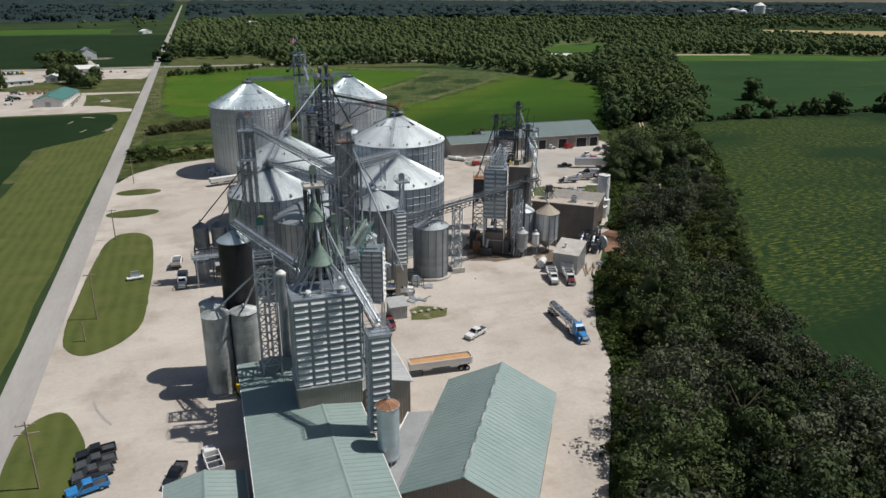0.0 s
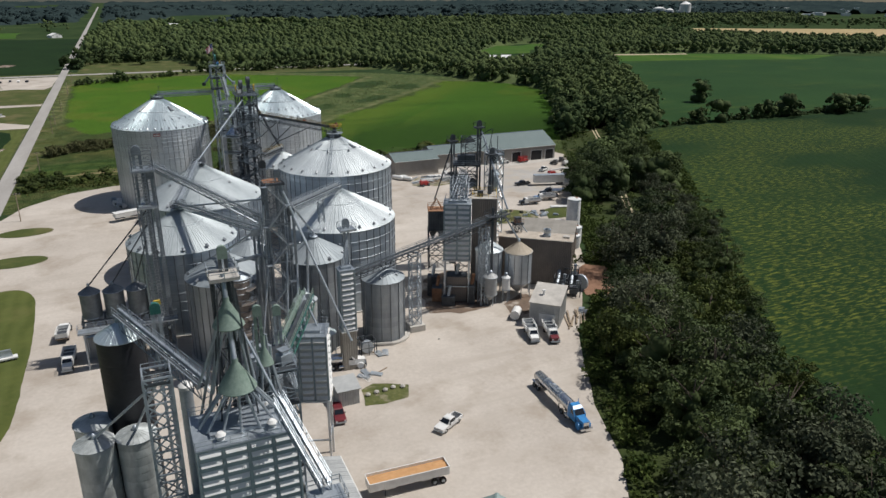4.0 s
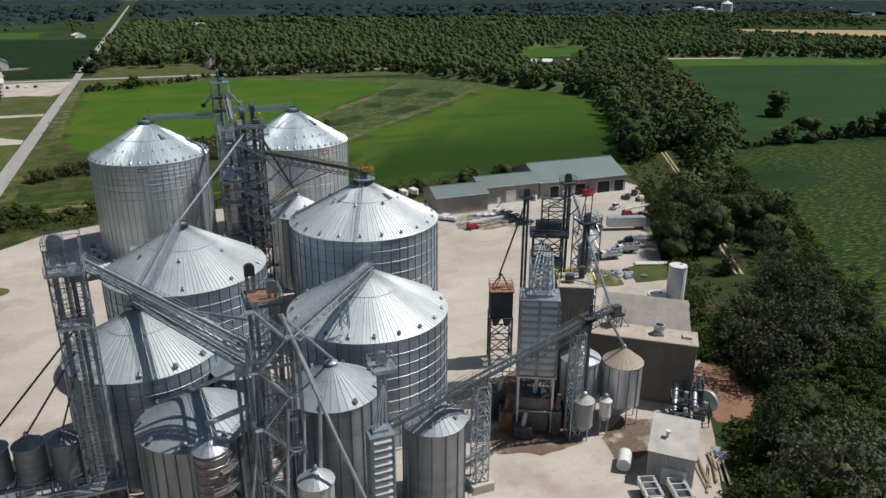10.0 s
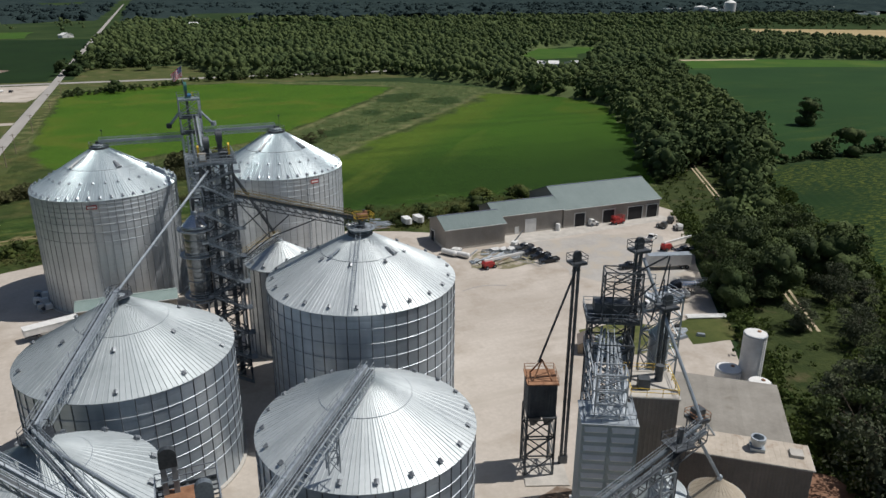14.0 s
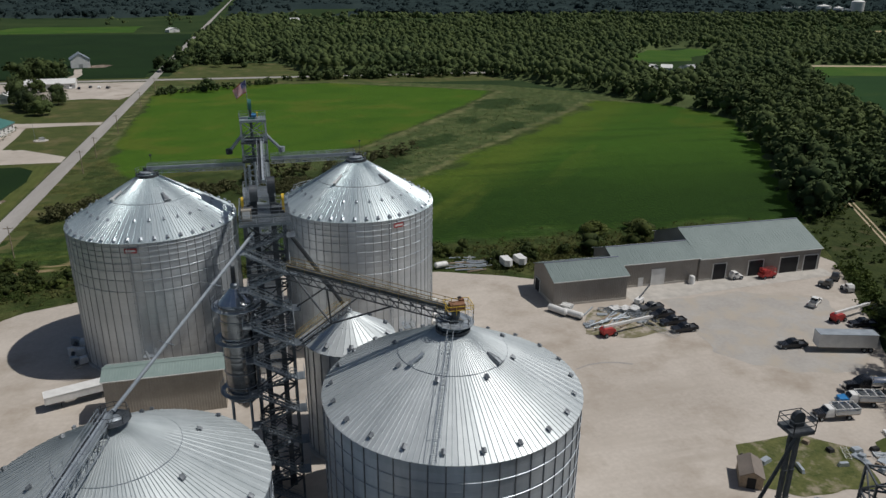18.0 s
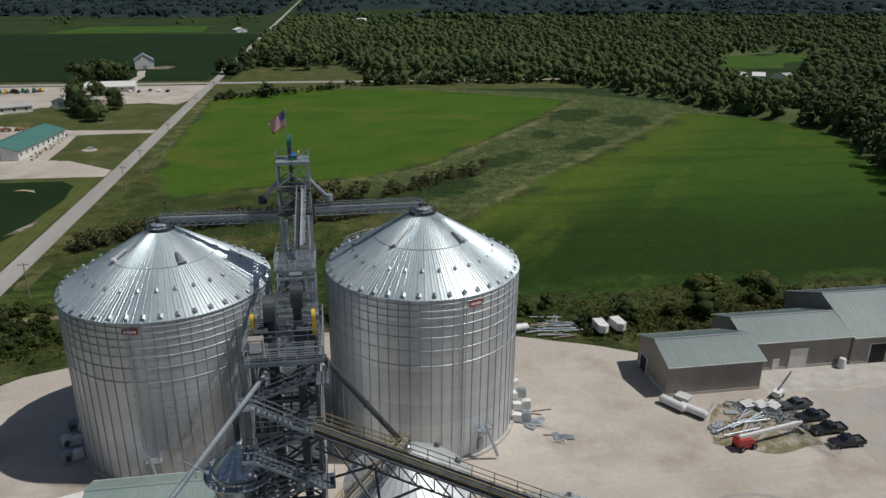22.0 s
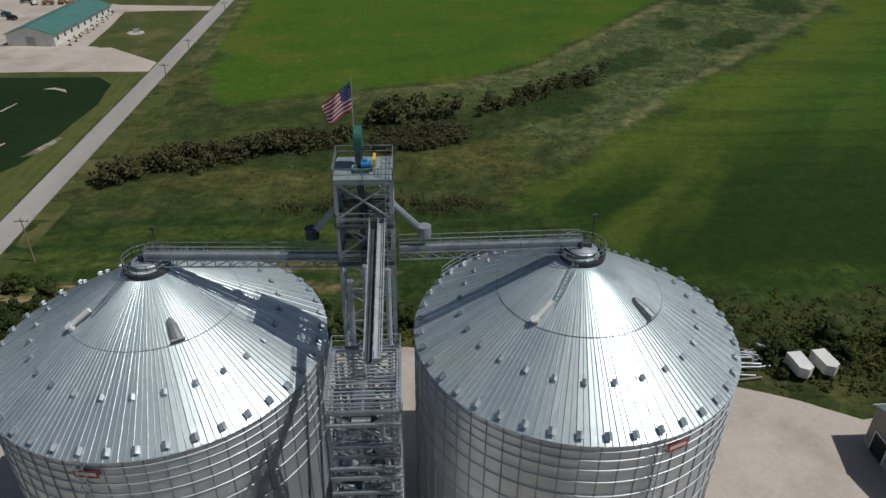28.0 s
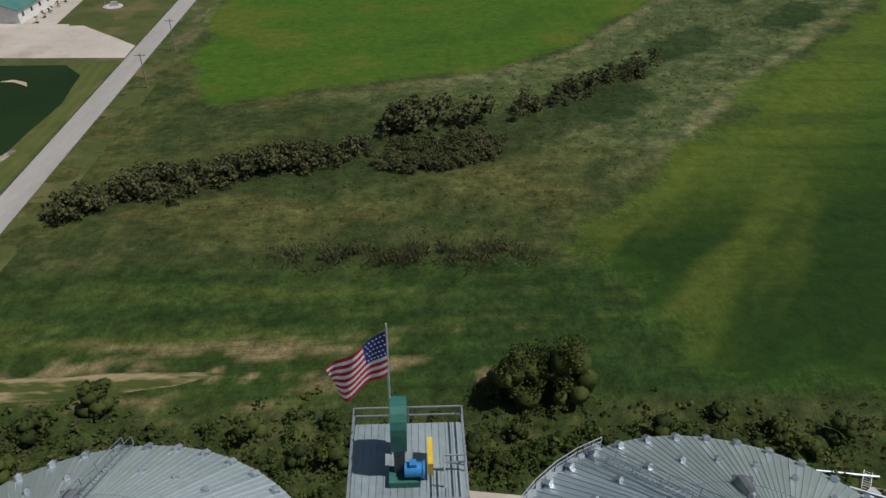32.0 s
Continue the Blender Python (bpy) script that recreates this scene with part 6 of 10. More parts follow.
# long conveyor from the middle to the mill
conveyor("conveyor", (44.2, 160.2, 17.2), (86.0, 173.8, 20.6), "long inclined catwalk conveyor crossing the yard", 1.2, True, 1.3, M_DARKSTEEL, M_BLUESTEEL, M_BLUESTEEL, box=.3)
ctw = thing("conveyor_tower", pose(0, 0, 0), "galvanised lattice trestle on a concrete block", "tower")
lattice(ctw, 59.2, 164.6, 2.0, 2.0, 1.4, 17.4, 2.3, M_GALV, .16, .1)
part("footing", G().box((59.2, 164.6, .75), (3.4, 3.4, 1.4)), M_CONC, ctw)

# ---- tall tower between the two big bins ----
tw = thing("elevator_tower", pose(0, 0, 0), "tall braced galvanised elevator tower with railed top deck", "tower")
lattice(tw, 38.6, 294.2, 4.5, 4.5, .1, 45.1, 3.46, M_GALV, .26, .14)
deck(tw, 36.2, 41.0, 291.8, 296.6, 45.2, M_DRYER)
plank = G().box((0, 0, 0), (.28, 4.7, .03)).mesh("deck_plank", M_DRYER)
for i in range(15):
    part("deck_plank", plank, None, tw, at=pose(36.5 + i * .3, 294.2, 45.27))
part("stair_gate", rails(G(), [(40.1, 292.3, 45.25), (40.1, 293.9, 45.25), (41.0, 293.9, 45.25)], False, 1.05, .06, .8), M_GALV, tw)
grate(tw, 36.2, 41.0, 291.8, 296.6, 41.2, M_DARKSTEEL, .4)
grate(tw, 36.2, 41.0, 291.8, 296.6, 37.6, M_DARKSTEEL, .4)
part("ladder", ladder(G(), (40.7, 291.6, 20.0), (40.7, 291.6, 45.4), .6, .6), M_GALV, tw)
elevator_leg("bucket_elevator", 38.25, 294.5, 47.8, "bucket elevator with green head on the tall tower", M_DARKSTEEL, M_DKGREEN, 1.25, "y", size=.5, motor=False)
gb = thing("gear_motor", pose(38.8, 293.5, 45.29), "blue gear motor with yellow guard", "motor")
part("motor", G().tube((-.35, 0, .65), (.4, 0, .65), .32, 12).tube((.4, 0, .65), (.5, 0, .65), .38, 12).box((0, 0, 1.0), (.3, .3, .25)), M_BLUE, gb, smooth=True)
part("base", G().box((-.35, 0, .16), (1.3, .8, .32)), M_DKGREEN, gb)
part("guard", G().box((.72, .6, .75), (.22, 1.4, .7)), M_YELLOW, gb, "yellow belt guard")
for s, ex in ((-1, 33.8), (1, 43.6)):
    sp = spout((38.6 + s * 2.2, 293.8, 42.2), (ex, 294.4, 39.0), .3)
    part("elbow", G().tube((ex - 38.6 - s * 2.2, .6, -2.6), (ex - 38.6 - s * 2.2, .6, -3.6), .62, 12), M_GALV if s > 0 else M_DARKSTEEL, sp, smooth=True)
conveyor("bridge_conveyor", (36.2, 294.6, 36.3), (18.6, 295.6, 36.1), "level railed catwalk conveyor to a bin peak", 1.1, True, .7)
conveyor("bridge_conveyor", (41.4, 294.2, 37.2), (57.8, 294.6, 37.2), "level railed catwalk conveyor to a bin peak", 1.1, True, .7, side=-1)
conveyor("conveyor", (39.9, 291.6, 40.9), (39.7, 280.0, 36.3), "steep covered conveyor down to a lower deck", .9, True, .0)
t2 = thing("stair_tower", pose(0, 0, 0), "braced galvanised tower with open grate deck", "tower")
lattice(t2, 38.7, 280.4, 4.9, 6.8, .1, 34.5, 3.45, M_GALV, .24, .13)
grate(t2, 36.1, 41.4, 276.9, 284.1, 34.6, None, .4)
for z in (30.2, 24.4):
    grate(t2, 36.2, 41.3, 277.0, 284.0, z, M_BLUESTEEL, .6)
for z in (33.3, 28.9, 28.0, 26.3):
    part("crossbeam", G().beam((36.1, 276.85, z), (41.4, 276.85, z), .22, .26), M_GALV, t2)
part("siding", ribbed(G(), (36.2, 276.95), (41.3, 276.95), .2, 24.0, .5, .04), M_GREYWALL, t2, "grey ribbed cladding of the lower tower")
part("siding", ribbed(G(), (41.3, 276.95), (41.3, 283.9), .2, 24.0, .5, .04), M_WHITE, t2, "pale ribbed cladding of the lower tower")
girt = G().beam((36.0, 276.78, 0), (41.5, 276.78, 0), .16, .14).mesh("girt", M_GALV)
for i in range(20):
    part("girt", girt, None, t2, at=pose(0, 0, 23.7 - 1.15 * i))
for x in (36.0, 41.5):
    part("corner_post", G().beam((x, 276.75, .1), (x, 276.75, 24.3), .22), M_WHITE, t2)
for px, py, pz, w_ in ((38.6, 280.6, 30.3, 2.4), (37.4, 279.4, 24.5, 1.5), (39.8, 281.2, 24.5, 1.9)):
    mc = thing("conveyor_drive", pose(px, py, pz), "dark conveyor drive inside the braced tower", "machine", "machines")
    part("body", G().box((0, 0, .7), (w_, 1.5, 1.3), 0, .88), M_DARKSTEEL, mc)
    part("hopper", G().box((0, .3, 1.7), (w_ * .5, .9, .8), 0, 1.4), M_GALV, mc)
    part("motor", G().tube((-w_ * .4, -.9, .6), (w_ * .2, -.9, .6), .28, 10), M_GALV, mc, smooth=True)
for a_, b_, r_ in (((39.9, 278.0, 33.0), (40.6, 278.4, 24.6), .2), ((37.2, 278.2, 30.0), (39.6, 279.0, 25.2), .22), ((36.8, 282.8, 34.0), (37.4, 279.4, 26.8), .2)):
    spout(a_, b_, r_)
part("ladder", ladder(G(), (41.2, 276.6, 24.2), (41.2, 276.6, 35.6), .7, .5), M_GALV, t2)
for px, py in ((37.3, 276.2), (38.4, 278.4), (40.4, 277.8)):
    spout((px, py + 13, 37.4), (px, py + 9, .1), .24)
# flag on its pole
fl = thing("flag", pose(37.9, 294.9, 45.3), "red, white and blue flag drooping from a pole", "flag")
part("pole", G().tube((0, 0, 0), (0, 0, 7.4), .06, 8, .04), M_GALV, fl, smooth=True)


def cloth(u, v):
    """u along the fly, v down the hoist, both 0 to 1."""
    x = -(2.35 - .35 * v) * u - .10 * math.sin(u * 8 + v * 2) * u
    y = .26 * math.sin(u * 9.0 - v * 2.0) * (.15 + u) - .25 * u
    z = 7.05 - 2.28 * v - (1.75 - .5 * v) * u ** 1.1 - .10 * math.sin(u * 9 + v) * u
    return (x, y, z)


M_FLAGRED = mat("flag_red", (0.50, 0.015, 0.03), (0.62, 0.03, 0.05), 0.8, 0, .5, 8, translucent=.4)
M_FLAGWHITE = mat("flag_white", (0.85, 0.85, 0.85), (0.93, 0.93, 0.93), 0.8, 0, .5, 8, translucent=.4)
M_FLAGBLUE = mat("flag_blue", (0.02, 0.035, 0.20), (0.035, 0.055, 0.27), 0.8, 0, .5, 8, translucent=.4)
for i in range(13):
    g = G()
    u0 = .4 if i < 7 else 0.0
    n = 14
    vs = [cloth(u0 + (1 - u0) * k / n, (i + e) / 13) for k in range(n + 1) for e in (0, 1)]
    g.add(vs, [(2 * k, 2 * k + 1, 2 * k + 3, 2 * k + 2) for k in range(n)])
    part("stripe", g, M_FLAGRED if i % 2 == 0 else M_FLAGWHITE, fl)
g = G()
vs = [cloth(.4 * k / 8, e * 7 / 13 / 4) for k in range(9) for e in range(5)]
g.add(vs, [(5 * k + e, 5 * k + e + 1, 5 * k + e + 6, 5 * k + e + 5) for k in range(8) for e in range(4)])
part("canton", g, M_FLAGBLUE, fl)
rl = thing("rim_platform", pose(0, 0, 0), "railed access platform at a bin roof edge", "platform")
rim = [(58 + 15.4 * math.cos(radians(a)), 294.6 + 15.4 * math.sin(radians(a)), 28.1) for a in (143, 135, 127, 119, 111)]
part("handrail", rails(G(), rim, False, 1.1, .06, 1.2), M_GALV, rl)
for p_, q_ in zip(rim, rim[1:]):
    part("step", G().beam(p_, q_, .5, .08), M_GALV, rl)
for r in range(5):
    for c in range(6 if r % 2 == 0 else 5):
        u, v = .4 * (c + .6 + .5 * (r % 2)) / 6.4, 7 / 13 * (r + .7) / 5.4
        p = Vector(cloth(u, v))
        part("star", G().add([p + Vector((.05 * math.cos(radians(72 * k)), s * .03, .05 * math.sin(radians(72 * k)))) for s in (-1, 1) for k in range(5)], [(0, 1, 2, 3, 4), (9, 8, 7, 6, 5)]), M_FLAGWHITE, fl)

# machinery tower
t3 = thing("machinery_tower", pose(0, 0, 0), "dark machinery tower with zigzag stairs", "tower")
lattice(t3, 39.5, 243.0, 4.9, 6.6, .1, 41.8, 3.8, M_DARKSTEEL, .3, .15)
grate(t3, 36.5, 42.6, 238.9, 246.8, 42.0, M_BLUESTEEL, .36)
part("handrail", rails(G(), [(36.5, 242.0, 42.0), (42.6, 242.0, 42.0)], False, 1.05, .06, 1.2), M_GALV, t3)
grate(t3, 36.9, 42.2, 239.2, 246.6, 35.4, M_DARKSTEEL, .7)
grate(t3, 36.9, 42.2, 239.2, 246.6, 27.0, M_DARKSTEEL, .7)
stairs_parallel(t3, 36.8, 42.0, 238.2, 1.0, 40.4, 5.0, M_BLUESTEEL)
elevator_leg("bucket_elevator", 38.4, 243.4, 44.6, "dark bucket elevator on the machinery tower", M_DARKSTEEL, M_DARKSTEEL, 1.0, "y", motor=False, size=.75)
elevator_leg("bucket_elevator", 40.6, 244.0, 45.4, "taller dark bucket elevator on the machinery tower", M_DARKSTEEL, M_DARKSTEEL, 1.0, "y", motor=False, size=.75)
for px, s, gw in ((37.7, -1, .34), (41.2, 1, .48)):
    mg = thing("gear_motor", pose(px, 242.8, 42.1), "dark drive with orange-yellow guard on the tower deck", "motor", "tower drives")
    part("motor", G().tube((-.7, -.3, .75), (.5, -.3, .75), .36, 12).box((0, -.3, .2), (1.6, 1.0, .4)).box((0, -.3, 1.15), (.4, .3, .3)), M_DARKSTEEL, mg, smooth=True)
    part("gearbox", G().box((-s * .5, .5, .8), (.9, .9, 1.0), 0, .85), M_DARKSTEEL, mg)
    part("guard", G().box((s * .72, .1, 1.0), (.3, gw * 2.2, 1.7)).tube((s * .57, .1, 1.85), (s * .87, .1, 1.85), gw * 1.1, 14).tube((s * .57, .1, .4), (s * .87, .1, .4), gw * .9, 14), M_YELLOW, mg, "orange-yellow belt guard", True)
cb = thing("control_box", pose(37.4, 240.2, 42.1), "tan control cabinet on the tower deck", "cabinet")
part("cabinet", G().box((0, 0, .7), (1.2, .8, 1.4)), M_TANWALL, cb)
part("panel", G().box((0, -.42, .8), (.9, .06, .9)), M_WHITE, cb)
conveyor("conveyor", (41.8, 237.0, 36.6), (60.6, 227.2, 33.2), "conveyor bridge with yellow handrails to a bin peak", 1.3, True, 1.3, M_DARKSTEEL, M_RAILYEL, M_DARKSTEEL, side=-1)
conveyor("conveyor", (42.2, 240.0, 24.6), (50.6, 252.4, 24.0), "short conveyor with yellow rails over a small bin", 1.0, True, .8, M_DARKSTEEL, M_RAILYEL, M_GALV, side=-1)
st = thing("bridge_strut", pose(0, 0, 0), "dark braced struts under the conveyor bridge", "strut")
for a, b in (((42.2, 239.6, 25.0), (49.6, 233.0, 33.6)), ((42.2, 239.6, 30.0), (46.0, 234.8, 34.6)), ((46.6, 235.8, 29.2), (46.2, 234.8, 34.4)), ((42.2, 239.6, 35.0), (46.6, 235.8, 29.2)), ((46.6, 235.8, 29.2), (53.4, 231.0, 33.0)), ((42.2, 238.4, 25.0), (46.6, 235.8, 29.2))):
    part("strut", G().beam(a, b, .18), M_DARKSTEEL, st)
pk = thing("peak_platform", pose(60.4, 227.4, 31.0), "railed ring platform with yellow rails on a bin peak", "platform")
part("ring", G().lathe([(1.0, .9), (2.3, .9), (2.3, 1.0), (1.0, 1.0)], 20), M_GALV, pk)
part("handrail", rails(G(), [(2.2 * math.cos(radians(a)), 2.2 * math.sin(radians(a)), .95) for a in range(0, 360, 30)], True, 1.05, .05, 1.0), M_GALV, pk)
part("support", G().tube((0, 0, .2), (0, 0, 2.2), .45, 10), M_DARKSTEEL, pk)
part("drive", G().box((.2, 0, 2.9), (1.8, 1.1, .8)).box((.9, .7, 3.2), (.6, .6, .6)), M_RUST, pk, "rusty conveyor drive")
part("yellow_rail", rails(G(), [(-1.2, -1.2, 2.3), (1.9, -1.2, 2.3), (1.9, 1.2, 2.3), (-1.2, 1.2, 2.3)], True, 1.05, .06, 1.2), M_YELLOW, pk)
spout((42.4, 245.8, 38.4), (50.2, 252.6, 23.6), .3, M_DARKSTEEL)
# tall cylindrical vessel beside it
ve = grain_bin(35.1, 241.2, 2.2, 31.2, 33.0, 18, 0, "tall dark steel vessel with polished dome and ring platforms", hopper=17.6, cap_r=.5, name="vessel", wall_mat=M_VESSEL, roof_mat=M_CHROME, girts=(29.0, 26.5, 24.0, 21.5, 19.5))
for z in (30.6, 26.0, 18.4):
    part("ring_platform", G().lathe([(2.4, z), (3.1, z), (3.1, z + .08), (2.4, z + .08)], 20), M_GALV, ve)
    part("handrail", rails(G(), [(3.05 * math.cos(radians(a)), 3.05 * math.sin(radians(a)), z) for a in range(0, 360, 30)], True, 1.0, .05, 1.2), M_GALV, ve)
part("vent_pipe", G().tube((0, 0, 33.4), (0, 0, 35.4), .25, 8).box((0, 0, 35.6), (.5, .5, .5)), M_DARKSTEEL, ve)
gable_building("equipment_shed", pose(21.0, 269.4, 0, 0, 0, 90), 5.4, 19.0, 8.0, 8.9, "tan ribbed shed with green roof between the bins", M_TANWALL, M_GREENROOF)
for k, (bx, by, br, a0) in enumerate(((58.0, 294.6, 15.3, -20), (58.0, 294.6, 15.3, -8), (58.0, 294.6, 15.3, 4), (58.0, 294.6, 15.3, 14), (18.4, 296, 15.45, 176), (18.4, 296, 15.45, 190), (18.4, 296, 15.45, 204), (18.4, 296, 15.45, -108))):
    f = thing("aeration_fan", pose(bx, by, 0, 0, 0, a0) @ pose(br + .6, 0, 0), "pale centrifugal aeration fan at a bin's foot", "fan", "aeration fans")
    part("duct", G().box((.5, 0, .9), (1.6, 1.3, 1.2), 0, .9), M_WHITE, f)
    part("housing", G().tube((1.9, -.5, 1.0), (1.9, .5, 1.0), .95, 16).box((2.3, 0, 1.7), (.9, .9, .6)), M_WHITE if k % 2 else M_GALV, f, smooth=True)
    part("motor", G().tube((1.9, .5, 1.0), (1.9, 1.3, 1.0), .35, 10), M_DARKSTEEL, f, smooth=True)
    part("stand", G().box((1.9, .2, .15), (1.6, 2.0, .3)), M_CONC, f)
for bx, by, br, he, a0 in ((18.4, 296, 15.45, 26.6, -95), (58.0, 294.6, 15.3, 27.9, -62)):
    dr = thing("wall_door", pose(bx, by, 0, 0, 0, a0) @ pose(br + .1, 0, 0), "access hatch with ladder platform on the bin wall", "hatch")
    part("hatch", G().box((.05, 0, 2.0), (.16, 1.1, 2.0)), M_GALV, dr)
    part("landing", rails(G().box((.8, 0, 5.0), (1.4, 2.2, .1)), [(0, -1.1, 5), (1.5, -1.1, 5), (1.5, 1.1, 5), (0, 1.1, 5)]), M_GALV, dr)
    part("brace", G().beam((.1, 0, 3.2), (1.4, 0, 5.0), .1).tube((1.6, -.4, 6.4), (2.6, 1.4, .6), .22, 8), M_GALV, dr)

# ---- feed mill in the east of the yard; its own axes run along the tree belt ----
MILL = pose(70.6, 175.2, 0, 0, 0, -27)
tower_dryer("grain_dryer", 0, 6.0, 0, 4.6, 10.6, 24.0, 2, 11, "pale slab-sided dryer tower with pipes on top", ("s", "e"), legs=4.0)
mill_dryer = [o for o in scene.objects if o.name.startswith("grain_dryer") and o.parent is None][-1]
mill_dryer.matrix_basis = MILL @ pose(3.0, 2.3, 0)
for k, (ux, uy, w_, d_, h_, m_) in enumerate(((3.0, 2.3, 4.6, 3.4, 6.2, M_BROWNWALL), (-1.6, 1.4, 2.2, 2.6, 3.4, M_RUST), (1.2, -1.6, 3.0, 1.4, 2.2, M_DARKSTEEL), (6.6, .4, 1.4, 2.6, 4.4, M_DARKSTEEL), (-2.8, 4.2, 2.4, 2.0, 5.0, M_DARKSTEEL))):
    pb = thing("dryer_plant", MILL @ pose(ux, uy, .06), "brown burner housings and ducts at the dryer's foot", "machine", "plant units")
    part("housing", ribbed(ribbed(ribbed(ribbed(G(), (-w_ / 2, -d_ / 2), (w_ / 2, -d_ / 2), 0, h_), (w_ / 2, -d_ / 2), (w_ / 2, d_ / 2), 0, h_), (w_ / 2, d_ / 2), (-w_ / 2, d_ / 2), 0, h_), (-w_ / 2, d_ / 2), (-w_ / 2, -d_ / 2), 0, h_), m_, pb)
    part("lid", G().box((0, 0, h_ + .08), (w_ + .2, d_ + .2, .16), 0, .9), M_DARKSTEEL, pb)
    part("duct", G().tube((0, 0, h_ + .1), (.4, .3, h_ + 2.6), .4, 10), M_RUST if k % 2 else M_GALV, pb, smooth=True)
hb = thing("hopper_house", pose(78.7, 198.2, 0, 0, 0, -20), "square dark hopper with rusty roof on a steel frame", "hopper")
lattice(hb, 0, 0, 4.2, 4.2, .1, 10.4, 3.4, M_DARKSTEEL, .3, .14)
part("body", ribbed(ribbed(ribbed(ribbed(G(), (-2.1, -2.1), (2.1, -2.1), 10.4, 15.6), (2.1, -2.1), (2.1, 2.1), 10.4, 15.6), (2.1, 2.1), (-2.1, 2.1), 10.4, 15.6), (-2.1, 2.1), (-2.1, -2.1), 10.4, 15.6), M_DARKSTEEL, hb)
for sx in (-1, 1):
    part("hopper", G().box((sx * 1.05, 0, 9.2), (.6, 1.6, 2.4), 0, 3.2), M_DARKSTEEL, hb)
part("roof", G().box((0, 0, 15.7), (4.6, 4.6, .15)), M_RUST, hb, "rusty flat roof")
part("handrail", rails(G(), [(-2.2, -2.2, 15.7), (2.2, -2.2, 15.7), (2.2, 2.2, 15.7), (-2.2, 2.2, 15.7)], True), M_RUST, hb)
part("spider", G().tube((-1.4, -1.4, 15.8), (0, 0, 18.6), .12, 6).tube((1.4, -1.4, 15.8), (0, 0, 18.6), .12, 6).tube((1.4, 1.4, 15.8), (0, 0, 18.6), .12, 6).tube((-1.4, 1.4, 15.8), (0, 0, 18.6), .12, 6), M_RUST, hb)
slab = thing("unloading_slab", pose(79.2, 196.5, 0, 0, 0, -20), "pale concrete slab under the hopper", "slab")
part("slab", G().box((0, 0, .16), (6.5, 6.5, .2)), M_CONC, slab)

mt = thing("mill_tower", MILL @ pose(0, 0, 0), "maze of platforms and legs above the mill dryer", "tower")
lattice(mt, 4.6, 16.6, 5.0, 4.6, .1, 29.6, 3.7, M_DARKSTEEL, .26, .13)
lattice(mt, 3.2, 9.4, 3.2, 8.6, 20.0, 27.4, 2.5, M_GALV, .18, .11)
deck(mt, 1.4, 8.0, 14.0, 19.4, 29.8, M_DARKSTEEL)
deck(mt, 1.8, 7.4, 14.2, 19.0, 24.4, M_GALV)
part("hood", G().box((4.6, 16.6, 31.0), (4.4, 2.2, 1.4)), M_DARKSTEEL, mt)
lattice(mt, 3.0, 2.3, 3.4, 2.6, 24.2, 29.6, 1.8, M_GALV, .14, .1)
lattice(mt, 5.6, 15.4, 4.6, 2.4, 29.9, 36.4, 2.1, M_DARKSTEEL, .16, .1)
lattice(mt, 4.4, 12.2, 4.8, 3.4, 8.0, 28.4, 2.5, M_DARKSTEEL, .18, .1)
part("ladder", ladder(G(), (3.6, 3.0, 24.2), (4.4, 14.0, 29.8), .8, .45), M_GALV, mt)
part("handrail", rails(G(), [(.2, .2, 24.2), (5.8, .2, 24.2), (5.8, 4.4, 24.2), (.2, 4.4, 24.2)], True), M_GALV, mt)
part("handrail", rails(G(), [(4.4, 14.2, 35.0), (9.4, 14.8, 35.0)], False, 1.2), M_GALV, mt)
for a, b in (((4.4, 14.2, 29.8), (9.4, 14.8, 35.0)), ((4.4, 14.2, 29.8), (4.4, 14.2, 35.0)), ((4.4, 14.2, 35.0), (10.6, 14.8, 38.6)), ((9.4, 14.8, 29.8), (10.8, 14.8, 38.6))):
    part("strut", G().beam(a, b, .16), M_DARKSTEEL, mt)
for k in range(6):
    part("spout_pipe", G().tube((3.4 + .4 * k, 14.4, 29.0 - .3 * k), (1.0 + k * .85, 1.4 + (k % 2) * 1.8, 24.4), .16, 7), M_GALV, mt, smooth=True)
for n_, (ux, uy, uz, lab) in enumerate(((82.9, 197.4, 34.4, "slim black bucket elevator with small railed head"), (85.2, 187.2, 39.4, "tall black bucket elevator with dark head"), (86.0, 181.8, 33.8, "black bucket elevator beside the mill wall"))):
    elevator_leg("bucket_elevator", ux, uy, uz, lab, M_DARKSTEEL, M_DARKSTEEL, .72, size=.36, motor=False)
    ph = thing("head_platform", pose(ux, uy, 0), "small dark railed head platform", "platform")
    deck(ph, -1.1, 1.1, -1.0, 1.0, uz - .9, M_DARKSTEEL, True, M_DARKSTEEL)
lt3 = thing("stair_tower", pose(0, 0, 0), "open steel stair tower beside the mill wall", "tower")
lattice(lt3, 88.6, 185.6, 3.4, 3.4, .1, 32.6, 3.0, M_GALV, .18, .1)
deck(lt3, 86.8, 90.4, 183.8, 187.4, 32.0)
part("mast", G().beam((86.9, 183.9, 32), (86.9, 183.9, 35.4), .12).beam((90.3, 187.2, 32), (90.3, 187.2, 35.8), .12), M_DARKSTEEL, lt3)
grain_bin(88.6, 185.6, 1.3, 27.0, 28.2, 14, 0, "slim steel cyclone vessel inside the stair tower", hopper=20.0, cap_r=.3, name="vessel")
spout((82.6, 196.8, 33.0), (78.2, 198.2, 18.4), .17, M_DARKSTEEL)
spout((85.6, 186.6, 37.4), (86.4, 174.2, 21.4), .22)
spout((85.2, 173.4, 20.2), (88.7, 172.2, 13.9), .2)
